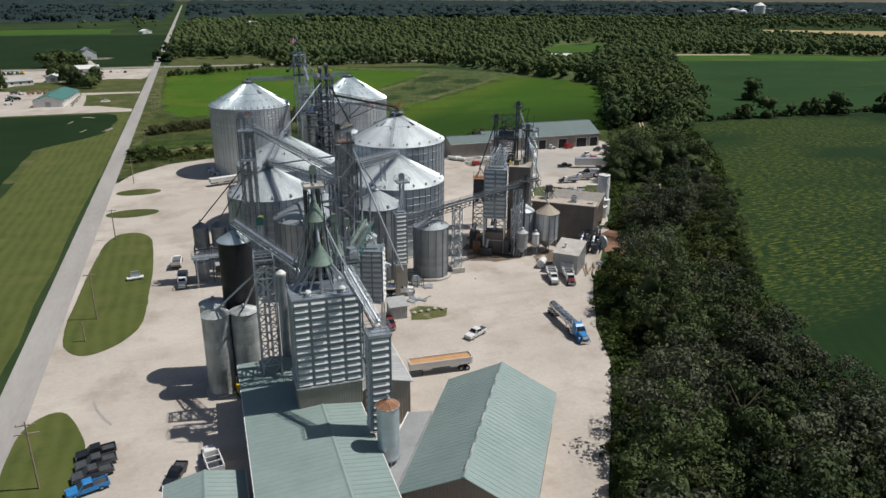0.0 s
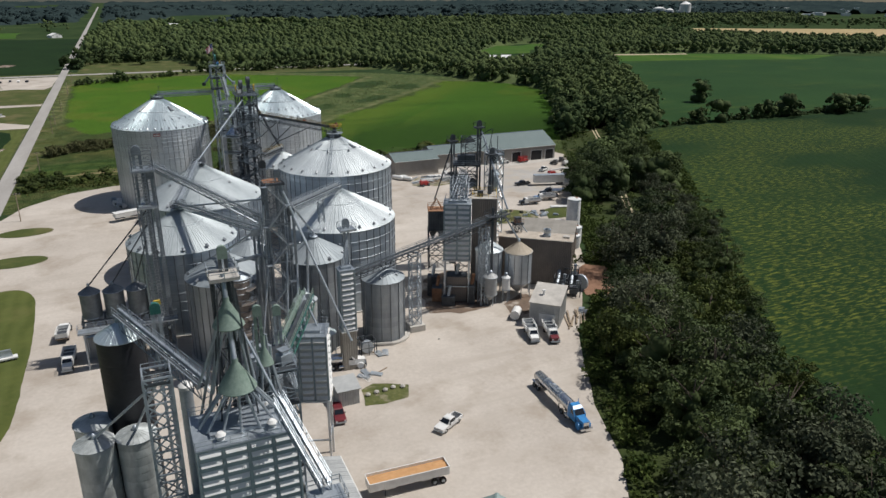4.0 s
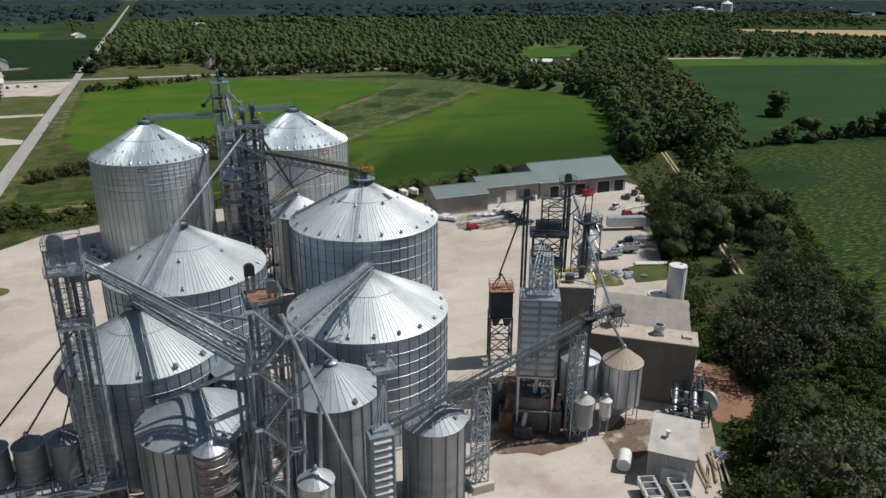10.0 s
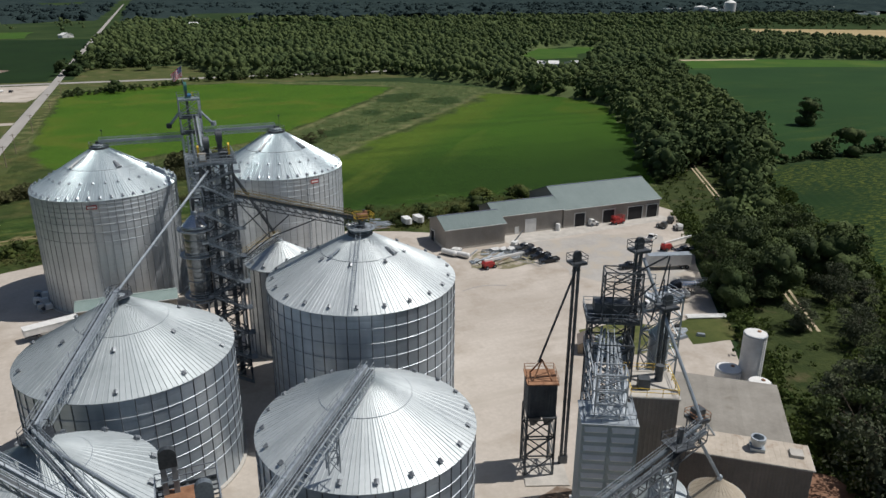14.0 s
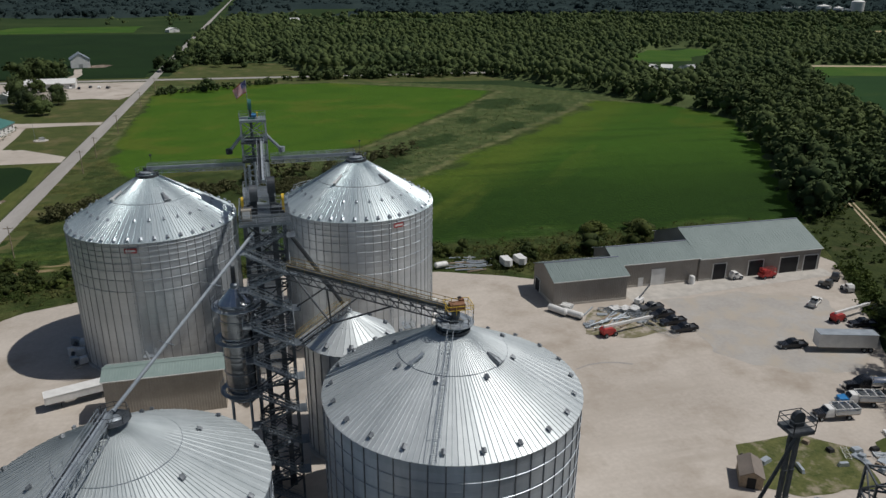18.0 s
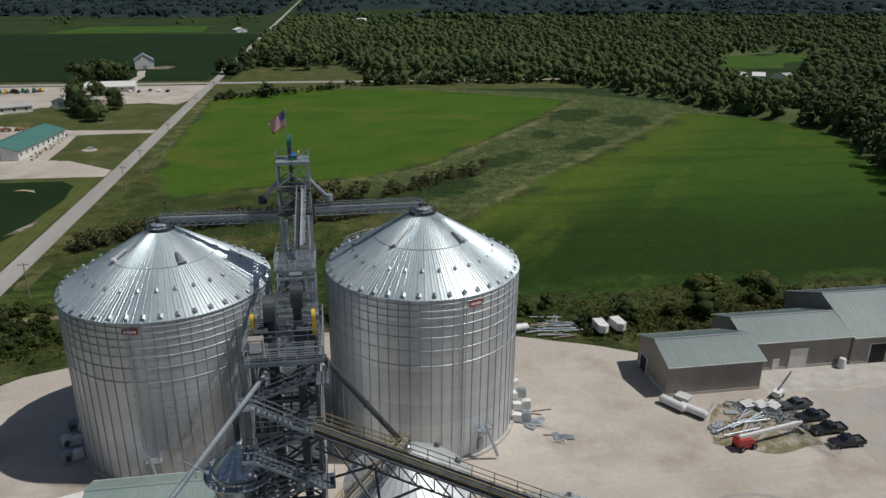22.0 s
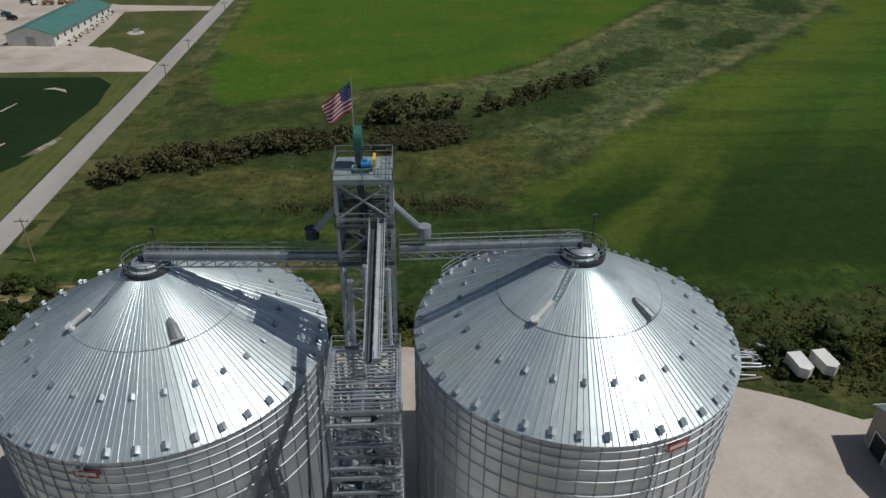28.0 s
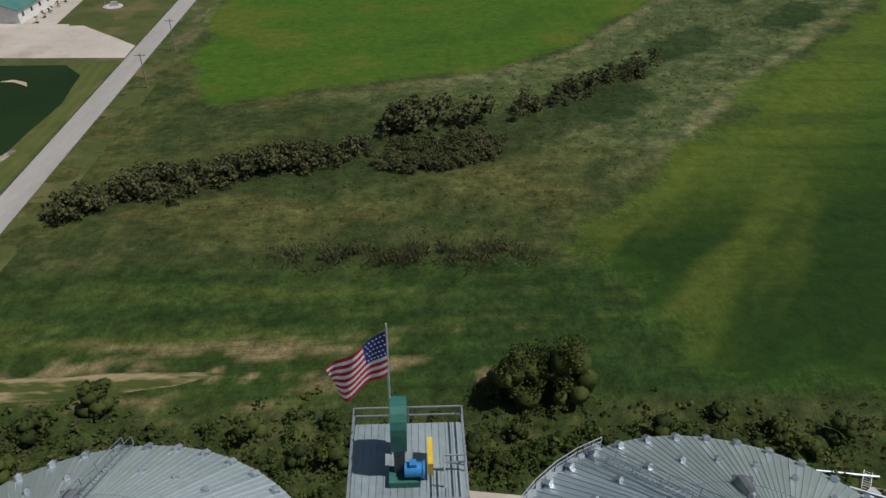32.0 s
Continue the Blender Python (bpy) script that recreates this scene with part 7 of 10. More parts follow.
wb = thing("mill_house", pose(83.4, 180.2, 0, 0, 0, -27), "tall windowless tan mill house", "building")
hw = (2.9, 3.2)
part("wall", ribbed(ribbed(ribbed(ribbed(G(), (-hw[0], -hw[1]), (hw[0], -hw[1]), 0, 23.4), (hw[0], -hw[1]), (hw[0], hw[1]), 0, 23.4), (hw[0], hw[1]), (-hw[0], hw[1]), 0, 23.4), (-hw[0], hw[1]), (-hw[0], -hw[1]), 0, 23.4), M_BROWNWALL, wb)
part("roof", G().box((0, 0, 23.45), (2 * hw[0] + .3, 2 * hw[1] + .3, .14)), M_CONC, wb)
part("handrail", rails(G(), [(-2.8, -3.1, 23.5), (2.8, -3.1, 23.5), (2.8, 3.1, 23.5), (-2.8, 3.1, 23.5)], True), M_YELLOW, wb)
part("roof_unit", G().box((-1, -1, 24.2), (1.4, 1.2, 1.4)), M_DARKSTEEL, wb)
part("roof_stack", G().tube((1.2, 1, 23.5), (1.2, 1, 25.6), .5, 12), M_DARKSTEEL, wb)

# mill warehouse, two roofs
WB = pose(95.6, 176.3, 0, 0, 0, -38)
mw = thing("mill_warehouse", WB, "brown windowless mill warehouse with pale flat roof", "building")
part("wall", ribbed(ribbed(ribbed(ribbed(G(), (-9, 0), (9, 0), 0, 11.9), (9, 0), (9, 5.2), 0, 11.9), (9, 5.2), (-9, 5.2), 0, 11.9), (-9, 5.2), (-9, 0), 0, 11.9), M_BROWNWALL, mw)
roof = part("roof", G().box((0, 2.6, 11.98), (18.5, 5.7, .16)), M_CONC, mw)
rsm = G().box((0, 0, 12.09), (.722, 5.6, .04)).mesh("roof_sheet", M_TANFLAT)
for i in range(25):
    part("roof_sheet", rsm, None, roof, at=pose(-8.85 + i * .735, 2.6, 0))
part("roof_hatch", G().box((7.4, 2.8, 12.3), (1.6, 1.6, .4)), M_CONC, mw)
ef = part("exhaust_fan", G().lathe([(.75, 12.1), (.75, 12.9), (.95, 13.2), (.95, 13.9), (.7, 13.9)], 16, (2.6, 2.8)), M_GALV, mw, smooth=True)
part("fan_base", G().box((2.6, 2.8, 12.35), (1.8, 1.8, .5)), M_GALV, ef)
m2 = thing("mill_warehouse", WB @ pose(-1.2, 5.3, 0), "lower mill warehouse with broad grey roof", "building")
part("wall", ribbed(ribbed(ribbed(G(), (9.6, 0), (9.6, 21), 0, 9.0), (9.6, 21), (-7.0, 21), 0, 9.0), (-7.0, 21), (-7.0, 0), 0, 9.0), M_BROWNWALL, m2)
roof = part("roof", G().box((1.3, 10.5, 9.1), (17.0, 21.4, .2)), M_CONC, m2)
rsm = G().box((0, 0, 9.23), (.886, 21.2, .04)).mesh("roof_sheet", M_FLATROOF)
for i in range(19):
    part("roof_sheet", rsm, None, roof, at=pose(-6.7 + i * .89, 10.5, 0))
bp = thing("control_box", pose(94.2, 182.8, 0), "dark railed control box on posts above the roof", "cabinet")
lattice(bp, 0, 0, 1.7, 1.7, 9.2, 14.4, 2.6, M_DARKSTEEL, .14, .08)
deck(bp, -1.2, 1.2, -1.2, 1.2, 14.5, M_DARKSTEEL, True, M_RUST)
part("box", G().box((0, 0, 15.3), (1.5, 1.3, 1.4)), M_DARKSTEEL, bp)
spout((95, 182.2, 14.2), (98, 180.2, 9.3), .14)
# tanks behind the warehouse
for x, y, r, h, lab in ((125.0, 203.4, 2.0, 12.0, "tall white cylindrical tank"), (121.2, 204.6, 2.2, 5.2, "open grey tank"), (123.0, 199.0, 1.9, 5.0, "squat white tank"), (120.6, 195.6, 1.6, 3.8, "low dark-topped tank")):
    tk = thing("storage_tank", pose(x, y, 0), lab + " behind the mill", "tank", "storage tanks")
    part("shell", G().lathe([(r, .1), (r, h - .3), (r * .96, h), (.05, h + .12)], 24), M_WHITE, tk, smooth=True)
    part("rim", G().lathe([(r + .02, h - .35), (r + .08, h - .3), (r + .08, h - .1), (r + .02, h - .05)], 24), M_GALV, tk)
    part("ladder", ladder(G(), (0, -r - .15, .2), (0, -r - .15, h), .5, .5), M_GALV, tk)
    part("manhole", G().lathe([(.35, h), (.35, h + .25), (.02, h + .3)], 10, (r * .4, 0)), M_RUST, tk)
for x, y, r, z0, z1, lab in ((80.2, 170.0, 1.55, 2.6, 7.0, "grey open-topped hopper tank on legs"), (84.2, 169.8, .95, 3.2, 6.2, "small white hopper tank on legs")):
    grain_bin(x, y, r, z1, z1 + r * .5, 14, 0, lab, hopper=z0, cap_r=.4, name="hopper_tank", wall_mat=M_GREYWALL if r > 1 else M_WHITE, roof_mat=M_GREYWALL if r > 1 else M_WHITE)
# utility shed with equipment
ut = thing("utility_shed", pose(87.3, 156.5, 0, 0, 0, -43), "flat-roofed grey utility shed with a roller door", "building")
part("wall", ribbed(ribbed(ribbed(ribbed(G(), (-3.3, -2.6), (3.3, -2.6), 0, 5.3), (3.3, -2.6), (3.3, 5.4), 0, 6.7, top=lambda s: 5.3 + 1.4 * s), (3.3, 5.4), (-3.3, 5.4), 0, 6.7), (-3.3, 5.4), (-3.3, -2.6), 0, 5.3, top=lambda s: 6.7 - 1.4 * s), M_GREYWALL, ut)
part("roof", G().beam((0, -2.9, 5.34), (0, 5.7, 6.84), 7.0, .16), M_CONC, ut)
dr = part("door", G().box((.6, -2.68, 1.5), (3.6, .14, 3.0)), M_WHITE, ut, "white roller door")
part("roof_stack", G().tube((-1.0, .8, 5.8), (-1.0, .8, 7.0), .25, 10).box((-1.0, .8, 7.1), (.7, .7, .2)), M_WHITE, ut)
ht = thing("fuel_tank", pose(82.0, 160.8, 0, 0, 0, 50), "white horizontal fuel tank on saddles", "tank")
part("shell", G().tube((-1.6, 0, 1.3), (1.6, 0, 1.3), 1.05, 18), M_WHITE, ht, smooth=True)
for s in (-1, 1):
    part("saddle", G().box((s, 0, .35), (.3, 1.6, .6)), M_CONC, ht)
for k, (x, y, s) in enumerate(((99.0, 169.0, 1.0), (101.0, 166.4, .8), (103.6, 171.4, 1.2), (97.2, 166.8, .7))):
    eq = thing("boiler_unit", pose(x, y, 0, 0, 0, -38), "dark plant with ducts and frames by the mill wall", "machine", "plant units")
    part("body", G().box((0, 0, 1.9 * s), (2.4 * s, 2.0 * s, 2.2 * s)), M_DARKSTEEL, eq)
    part("frame", rails(G(), [(-1.6, -1.3, .1), (1.6, -1.3, .1), (1.6, 1.3, .1), (-1.6, 1.3, .1)], True, 4.2 * s, .14, 1.6), M_DARKSTEEL, eq)
    part("duct", G().tube((-.8, 1.0, 2.9 * s), (-.8, 3.4, 4.4 * s), .45, 10), M_GALV, eq, smooth=True)
    part("vent_pipe", G().tube((.8, 0, 2.9 * s), (.8, 0, 5.0 * s), .35, 10), M_GALV, eq, smooth=True)
wheel = thing("cable_reel", pose(104.4, 168.6, 0, 0, 0, 20), "large pale steel ring leaning on plant", "reel")
part("rim", G().tube((0, 0, 2.0), (.5, 0, 2.0), 2.0, 24), M_GALV, wheel, smooth=True)
part("stand", G().box((.25, 0, .15), (1.2, 1.6, .3)), M_CONC, wheel)
random.seed(4)
for k in range(9):
    lg = thing("timber", pose(93.6 + random.uniform(-2.4, 2.4), 155.2 + random.uniform(-2.0, 2.0), .12 + .22 * (k // 4), 0, 0, 56 + random.uniform(-14, 14)), "weathered timber baulk on a loose stack", "timber", "timber stack")
    part("baulk", G().box((0, 0, .1), (random.uniform(4, 7.5), .3, .22)), M_TIMBER, lg)
part("support", G().beam((62.0, 158.0, .1), (62.0, 158.0, .3), .3), M_CONC, thing("kerb_stone", pose(0, 0, 0), "concrete block in the yard", "block"))
cv = thing("conveyor_tower", pose(0, 0, 0), "lattice leg under the conveyor's upper end", "tower")
lattice(cv, 78.6, 170.6, 1.8, 1.8, .1, 19.0, 2.4, M_GALV, .18, .1)
mast3 = thing("mast", pose(81.2, 171.6, 0), "dark steel mast beside the conveyor", "mast")
part("pole", G().beam((0, 0, .1), (0, 0, 23.0), .45), M_DARKSTEEL, mast3)
part("deck", rails(G().box((0, 0, 21.0), (3.0, 2.6, .1)), [(-1.5, -1.3, 21), (1.5, -1.3, 21), (1.5, 1.3, 21), (-1.5, 1.3, 21)], True), M_DARKSTEEL, mast3)

M_TAUPE = mat("taupe_steel_siding", (0.235, 0.215, 0.19), (0.335, 0.31, 0.28), 0.6, 0.0, 4.0, 3.0, by_object=0.2)
# ---- workshop row at the north of the yard ----
# Open bays are near-black door slabs: the shade inside is their colour.
gable_building("workshop", pose(111.0, 298.6, 0, 0, 0, 90), 12.4, 18.4, 6.25, 8.5, "taupe workshop end with slate-green roof", M_TAUPE, M_SLATEROOF, vents=False, doors=(("n", 3.4, 2.6, 3.2, M_SHADOWHOLE),))
gable_building("workshop", pose(131.6, 304.8, 0, 0, 0, 90), 12.6, 22.2, 6.3, 8.7, "taupe workshop with slate-green roof", M_TAUPE, M_SLATEROOF, doors=(("w", -.2, 3.4, 4.2, M_WHITE), ("w", 4.4, 1.0, 2.2, M_WHITE)))
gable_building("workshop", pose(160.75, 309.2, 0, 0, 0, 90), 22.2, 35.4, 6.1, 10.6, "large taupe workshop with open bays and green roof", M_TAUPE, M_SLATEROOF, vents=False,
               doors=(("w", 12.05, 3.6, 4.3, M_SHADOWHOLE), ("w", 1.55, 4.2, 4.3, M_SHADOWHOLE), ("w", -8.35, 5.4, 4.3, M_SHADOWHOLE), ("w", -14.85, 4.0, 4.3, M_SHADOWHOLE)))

# ---- vehicles ----
def wheel_parts(t, spots, r=.4, w=.26, twin=False):
    tm = G().lathe([(r * .55, -w / 2), (r * .96, -w / 2), (r, -w * .3), (r, w * .3), (r * .96, w / 2), (r * .55, w / 2)], 18).mesh("tyre", M_TYRE, True)
    rm = G().lathe([(.03, -w * .42), (r * .3, -w * .3), (r * .56, -w * .36), (r * .56, w * .36), (r * .3, w * .3), (.03, w * .42)], 12).mesh("rim", M_GALV, True)
    for x, y in spots:
        ty = part("wheel", tm, None, t, at=pose(x, y, r + .01, 90, 0, 0))
        part("rim", rm, None, ty)


def loft(g, rings):
    """Joins rings of equal count into a closed body."""
    n = len(rings[0])
    vs = [p for r in rings for p in r]
    fs = [(k * n + i, k * n + (i + 1) % n, (k + 1) * n + (i + 1) % n, (k + 1) * n + i) for k in range(len(rings) - 1) for i in range(n)]
    return g.add(vs, fs + [tuple(range(n - 1, -1, -1)), tuple(range((len(rings) - 1) * n, len(rings) * n))])


def side_profile(g, prof, w, inset=.08):
    """A side outline (x, z) swept across the width with rounded shoulders."""
    n = len(prof)
    cx = sum(p[0] for p in prof) / n
    cz = sum(p[1] for p in prof) / n
    shrink = lambda k: [(cx + (x - cx) * k, cz + (z - cz) * k) for x, z in prof]
    rings = []
    for y, k in ((-w / 2, .965), (-w / 2 + inset, 1.0), (w / 2 - inset, 1.0), (w / 2, .965)):
        rings.append([(x, y, z) for x, z in shrink(k)])
    return loft(g, rings)


def pickup(m, paint, label, bed_cover=False):
    t = thing("pickup_truck", m, label, "pickup truck", "parked pickups")
    part("body", side_profile(G(), [(-2.85, .5), (2.75, .45), (2.85, .75), (2.8, 1.0), (1.2, 1.15), (-.9, 1.15), (-.95, .85), (-2.8, .85), (-2.9, .7)], 1.9), paint, t)
    cab = part("cab", loft(G(), [[(1.25, -.9, 1.14), (1.25, .9, 1.14), (-.9, .9, 1.14), (-.9, -.9, 1.14)], [(.55, -.74, 1.82), (.55, .74, 1.82), (-.75, .74, 1.84), (-.75, -.74, 1.84)], [(.4, -.66, 1.9), (.4, .66, 1.9), (-.65, .66, 1.9), (-.65, -.66, 1.9)]]), paint, t)
    part("windscreen", G().add([(1.235, -.8, 1.22), (1.235, .8, 1.22), (.63, .7, 1.79), (.63, -.7, 1.79)], [(0, 1, 2, 3)]), M_GLASS, cab)
    for s in (-1, 1):
        part("side_window", G().add([(1.0, s * .905, 1.22), (-.82, s * .905, 1.22), (-.72, s * .765, 1.76), (.52, s * .765, 1.76)], [(0, 1, 2, 3)]), M_GLASS, cab)
        part("headlight", G().box((2.78, s * .72, .82), (.14, .34, .2)), M_WHITE, t)
        part("tail_light", G().box((-2.88, s * .85, .9), (.08, .16, .3)), M_RED, t)
        part("bed_side", G().box((-1.9, s * .88, 1.0), (1.95, .12, .36)), paint, t)
        part("mirror", G().box((.95, s * 1.05, 1.25), (.12, .2, .18)), M_CARBLACK, t)
    part("rear_window", G().add([(-.91, -.7, 1.25), (-.91, .7, 1.25), (-.78, .64, 1.76), (-.78, -.64, 1.76)], [(0, 1, 2, 3)]), M_GLASS, cab)
    part("tailgate", G().box((-2.86, 0, .98), (.1, 1.7, .4)), paint, t)
    part("bed_floor", G().box((-1.9, 0, .9), (1.85, 1.64, .06)), M_GREYCAR if not bed_cover else paint, t)
    part("front_bumper", G().box((2.86, 0, .55), (.16, 1.8, .22)), M_GALV, t)
    part("rear_bumper", G().box((-2.95, 0, .55), (.14, 1.75, .2)), M_GALV, t)
    wheel_parts(t, [(1.85, -.82), (1.85, .82), (-1.75, -.82), (-1.75, .82)])
    return t


def tractor_cab(t, paint, x0=0.0, hood=True):
    """A highway tractor facing +x, its cab back at x0."""
    part("chassis", G().box((x0 + 1.2, 0, .85), (6.4, .9, .3)), M_CARBLACK, t)
    cab = part("cab", loft(G(), [[(x0 + .0, -1.1, 1.0), (x0 + 2.3, -1.1, 1.0), (x0 + 2.3, 1.1, 1.0), (x0, 1.1, 1.0)], [(x0, -1.12, 2.2), (x0 + 2.2, -1.12, 2.1), (x0 + 2.2, 1.12, 2.1), (x0, 1.12, 2.2)], [(x0, -1.0, 3.1), (x0 + 1.5, -.95, 2.9), (x0 + 1.5, .95, 2.9), (x0, 1.0, 3.1)], [(x0 + .1, -.8, 3.35), (x0 + .9, -.8, 3.25), (x0 + .9, .8, 3.25), (x0 + .1, .8, 3.35)]]), paint, t)
    part("windscreen", G().add([(x0 + 2.22, -.95, 2.15), (x0 + 2.22, .95, 2.15), (x0 + 1.56, .85, 2.86), (x0 + 1.56, -.85, 2.86)], [(0, 1, 2, 3)]), M_GLASS, cab)
    for s in (-1, 1):
        part("side_window", G().add([(x0 + 1.95, s * 1.125, 2.1), (x0 + .9, s * 1.125, 2.1), (x0 + .9, s * 1.03, 2.8), (x0 + 1.45, s * 1.0, 2.75)], [(0, 1, 2, 3)]), M_GLASS, cab)
        part("vent_pipe", G().tube((x0 - .15, s * 1.0, 1.0), (x0 - .15, s * 1.0, 3.7), .09, 8), M_CHROME, t, smooth=True)
        part("fender", G().tube((x0 + 3.2, s * .78, .75), (x0 + 3.2, s * 1.15, .75), .66, 14), paint, t, smooth=True)
        part("fuel_tank", G().tube((x0 - .9, s * .9, .75), (x0 + .7, s * .9, .75), .32, 12), M_CHROME, t, smooth=True)
    part("hood", loft(G(), [[(x0 + 2.2, -.85, .9), (x0 + 2.2, .85, .9), (x0 + 2.2, .8, 2.1), (x0 + 2.2, -.8, 2.1)], [(x0 + 4.1, -.65, .8), (x0 + 4.1, .65, .8), (x0 + 4.1, .6, 1.85), (x0 + 4.1, -.6, 1.85)]]), paint, t)
    part("grille", G().box((x0 + 4.14, 0, 1.35), (.1, 1.1, .9)), M_CHROME, t)
    part("bumper", G().box((x0 + 4.3, 0, .6), (.2, 2.3, .4)), M_CHROME, t)
    wheel_parts(t, [(x0 + 3.2, -.95), (x0 + 3.2, .95), (x0 - .8, -.92), (x0 - .8, .92), (x0 - 2.1, -.92), (x0 - 2.1, .92)], .52, .34)


def tanker(m, paint, label, with_tractor=True):
    if with_tractor:
        t = thing("tractor_unit", m, "blue highway tractor coupled to a tank trailer" if paint is M_BLUE else "tractor coupled to a tank trailer", "truck")
        tractor_cab(t, paint)
    t = thing("tank_trailer", m @ pose(-.3, 0, 0), label, "tank trailer")
    prof = [(.2, -12.2), (.75, -12.1), (.98, -11.8), (1.0, 0.0), (.8, .3), (.2, .4)]
    g = G()
    n = 20
    for r, x in prof:
        g.v += [(x, r * math.cos(2 * math.pi * i / n), 2.15 + r * .92 * math.sin(2 * math.pi * i / n)) for i in range(n)]
    g.f += [(k * n + i, (k + 1) * n + i, (k + 1) * n + (i + 1) % n, k * n + (i + 1) % n) for k in range(len(prof) - 1) for i in range(n)]
    g.f += [tuple(range(n)), tuple(range(len(prof) * n - 1, (len(prof) - 1) * n - 1, -1))]
    part("shell", g, M_CHROME, t, "polished aluminium tank", True)
    for x in (-3.4, -6.0, -8.6):
        part("band", G().tube((x - .05, 0, 2.15), (x + .05, 0, 2.15), 1.03, 20), M_GALV, t)
    for x in (-4.6, -6.2):
        part("manhole", G().lathe([(.35, 3.0), (.35, 3.25), (.02, 3.3)], 12, (x, 0)), M_GALV, t)
    part("top_walk", rails(G().box((-5.4, -.5, 3.05), (3.0, .5, .06)), [(-6.9, -.75, 3.05), (-3.9, -.75, 3.05)], False, .5, .04, 1.0), M_GALV, t)
    part("frame", G().box((-10.6, 0, 1.1), (3.2, 1.0, .25)).box((-1.0, 0, 1.2), (2.0, 1.0, .2)), M_CARBLACK, t)
    for s in (-1, 1):
        part("fender", G().box((-10.8, s * .95, 1.22), (2.8, .55, .06)), M_CHROME, t)
        part("landing_leg", G().beam((-3.2, s * .7, .12), (-3.2, s * .7, 1.3), .12), M_CARBLACK, t)
    wheel_parts(t, [(x, s * .92) for x in (-10.1, -11.4) for s in (-1, 1)], .52, .5)
    return t


def hopper_trailer(m, label, full=True, paint=None, length=12.2):
    paint = paint or M_WHITE
    t = thing("grain_trailer", m, label, "grain trailer", "trailers")
    L = length / 2
    g = G()
    for s in (-1, 1):
        g.add([(-L, s * 1.25, 1.55), (L, s * 1.25, 1.55), (L, s * 1.25, 2.85), (-L, s * 1.25, 2.85), (-L, s * 1.18, 1.55), (L, s * 1.18, 1.55), (L, s * 1.18, 2.85), (-L, s * 1.18, 2.85)],
              [(0, 1, 2, 3), (7, 6, 5, 4), (3, 2, 6, 7), (0, 4, 5, 1)])
        for k in range(13):
            x = -L + .3 + k * (length - .6) / 12
            g.box((x, s * 1.28, 2.2), (.08, .06, 1.3))
    for s in (-1, 1):
        g.box((s * L, 0, 2.2), (.08, 2.5, 1.3))
    part("box", g, paint, t)
    part("top_rail", G().box((0, 1.25, 2.9), (length, .14, .12)).box((0, -1.25, 2.9), (length, .14, .12)).box((L, 0, 2.9), (.14, 2.5, .12)).box((-L, 0, 2.9), (.14, 2.5, .12)), paint, t)
    for x in (-L * .45, L * .45):
        part("hopper", G().box((x, 0, 1.15), (1.2, 1.0, .8), 0, 2.1), paint, t)
    part("frame", G().box((0, 0, 1.0), (length * .98, .9, .16)), M_CARBLACK, t)
    if full:
        n = 14
        vs = []
        for i in range(n + 1):
            for j in range(5):
                x = -L + .1 + (length - .2) * i / n
                y = -1.15 + 2.3 * j / 4
                vs.append((x, y, 2.55 + .28 * (1 - abs(j - 2) / 2) * (.7 + .5 * abs(math.sin(i * 1.35)))))
        part("grain_load", G().add(vs, [(5 * i + j, 5 * i + 5 + j, 5 * i + 6 + j, 5 * i + j + 1) for i in range(n) for j in range(4)]), M_GRAIN, t, "heaped orange-tan grain", True)
    else:
        part("tarp", G().box((0, 0, 2.92), (length * .99, 2.4, .1)), M_WHITE, t)
    for s in (-1, 1):
        part("landing_leg", G().beam((-L + 2.4, s * .8, .1), (-L + 2.4, s * .8, 1.2), .12), M_CARBLACK, t)
    wheel_parts(t, [(x, s * .95) for x in (L - .9, L - 2.2) for s in (-1, 1)], .52, .5)
    return t


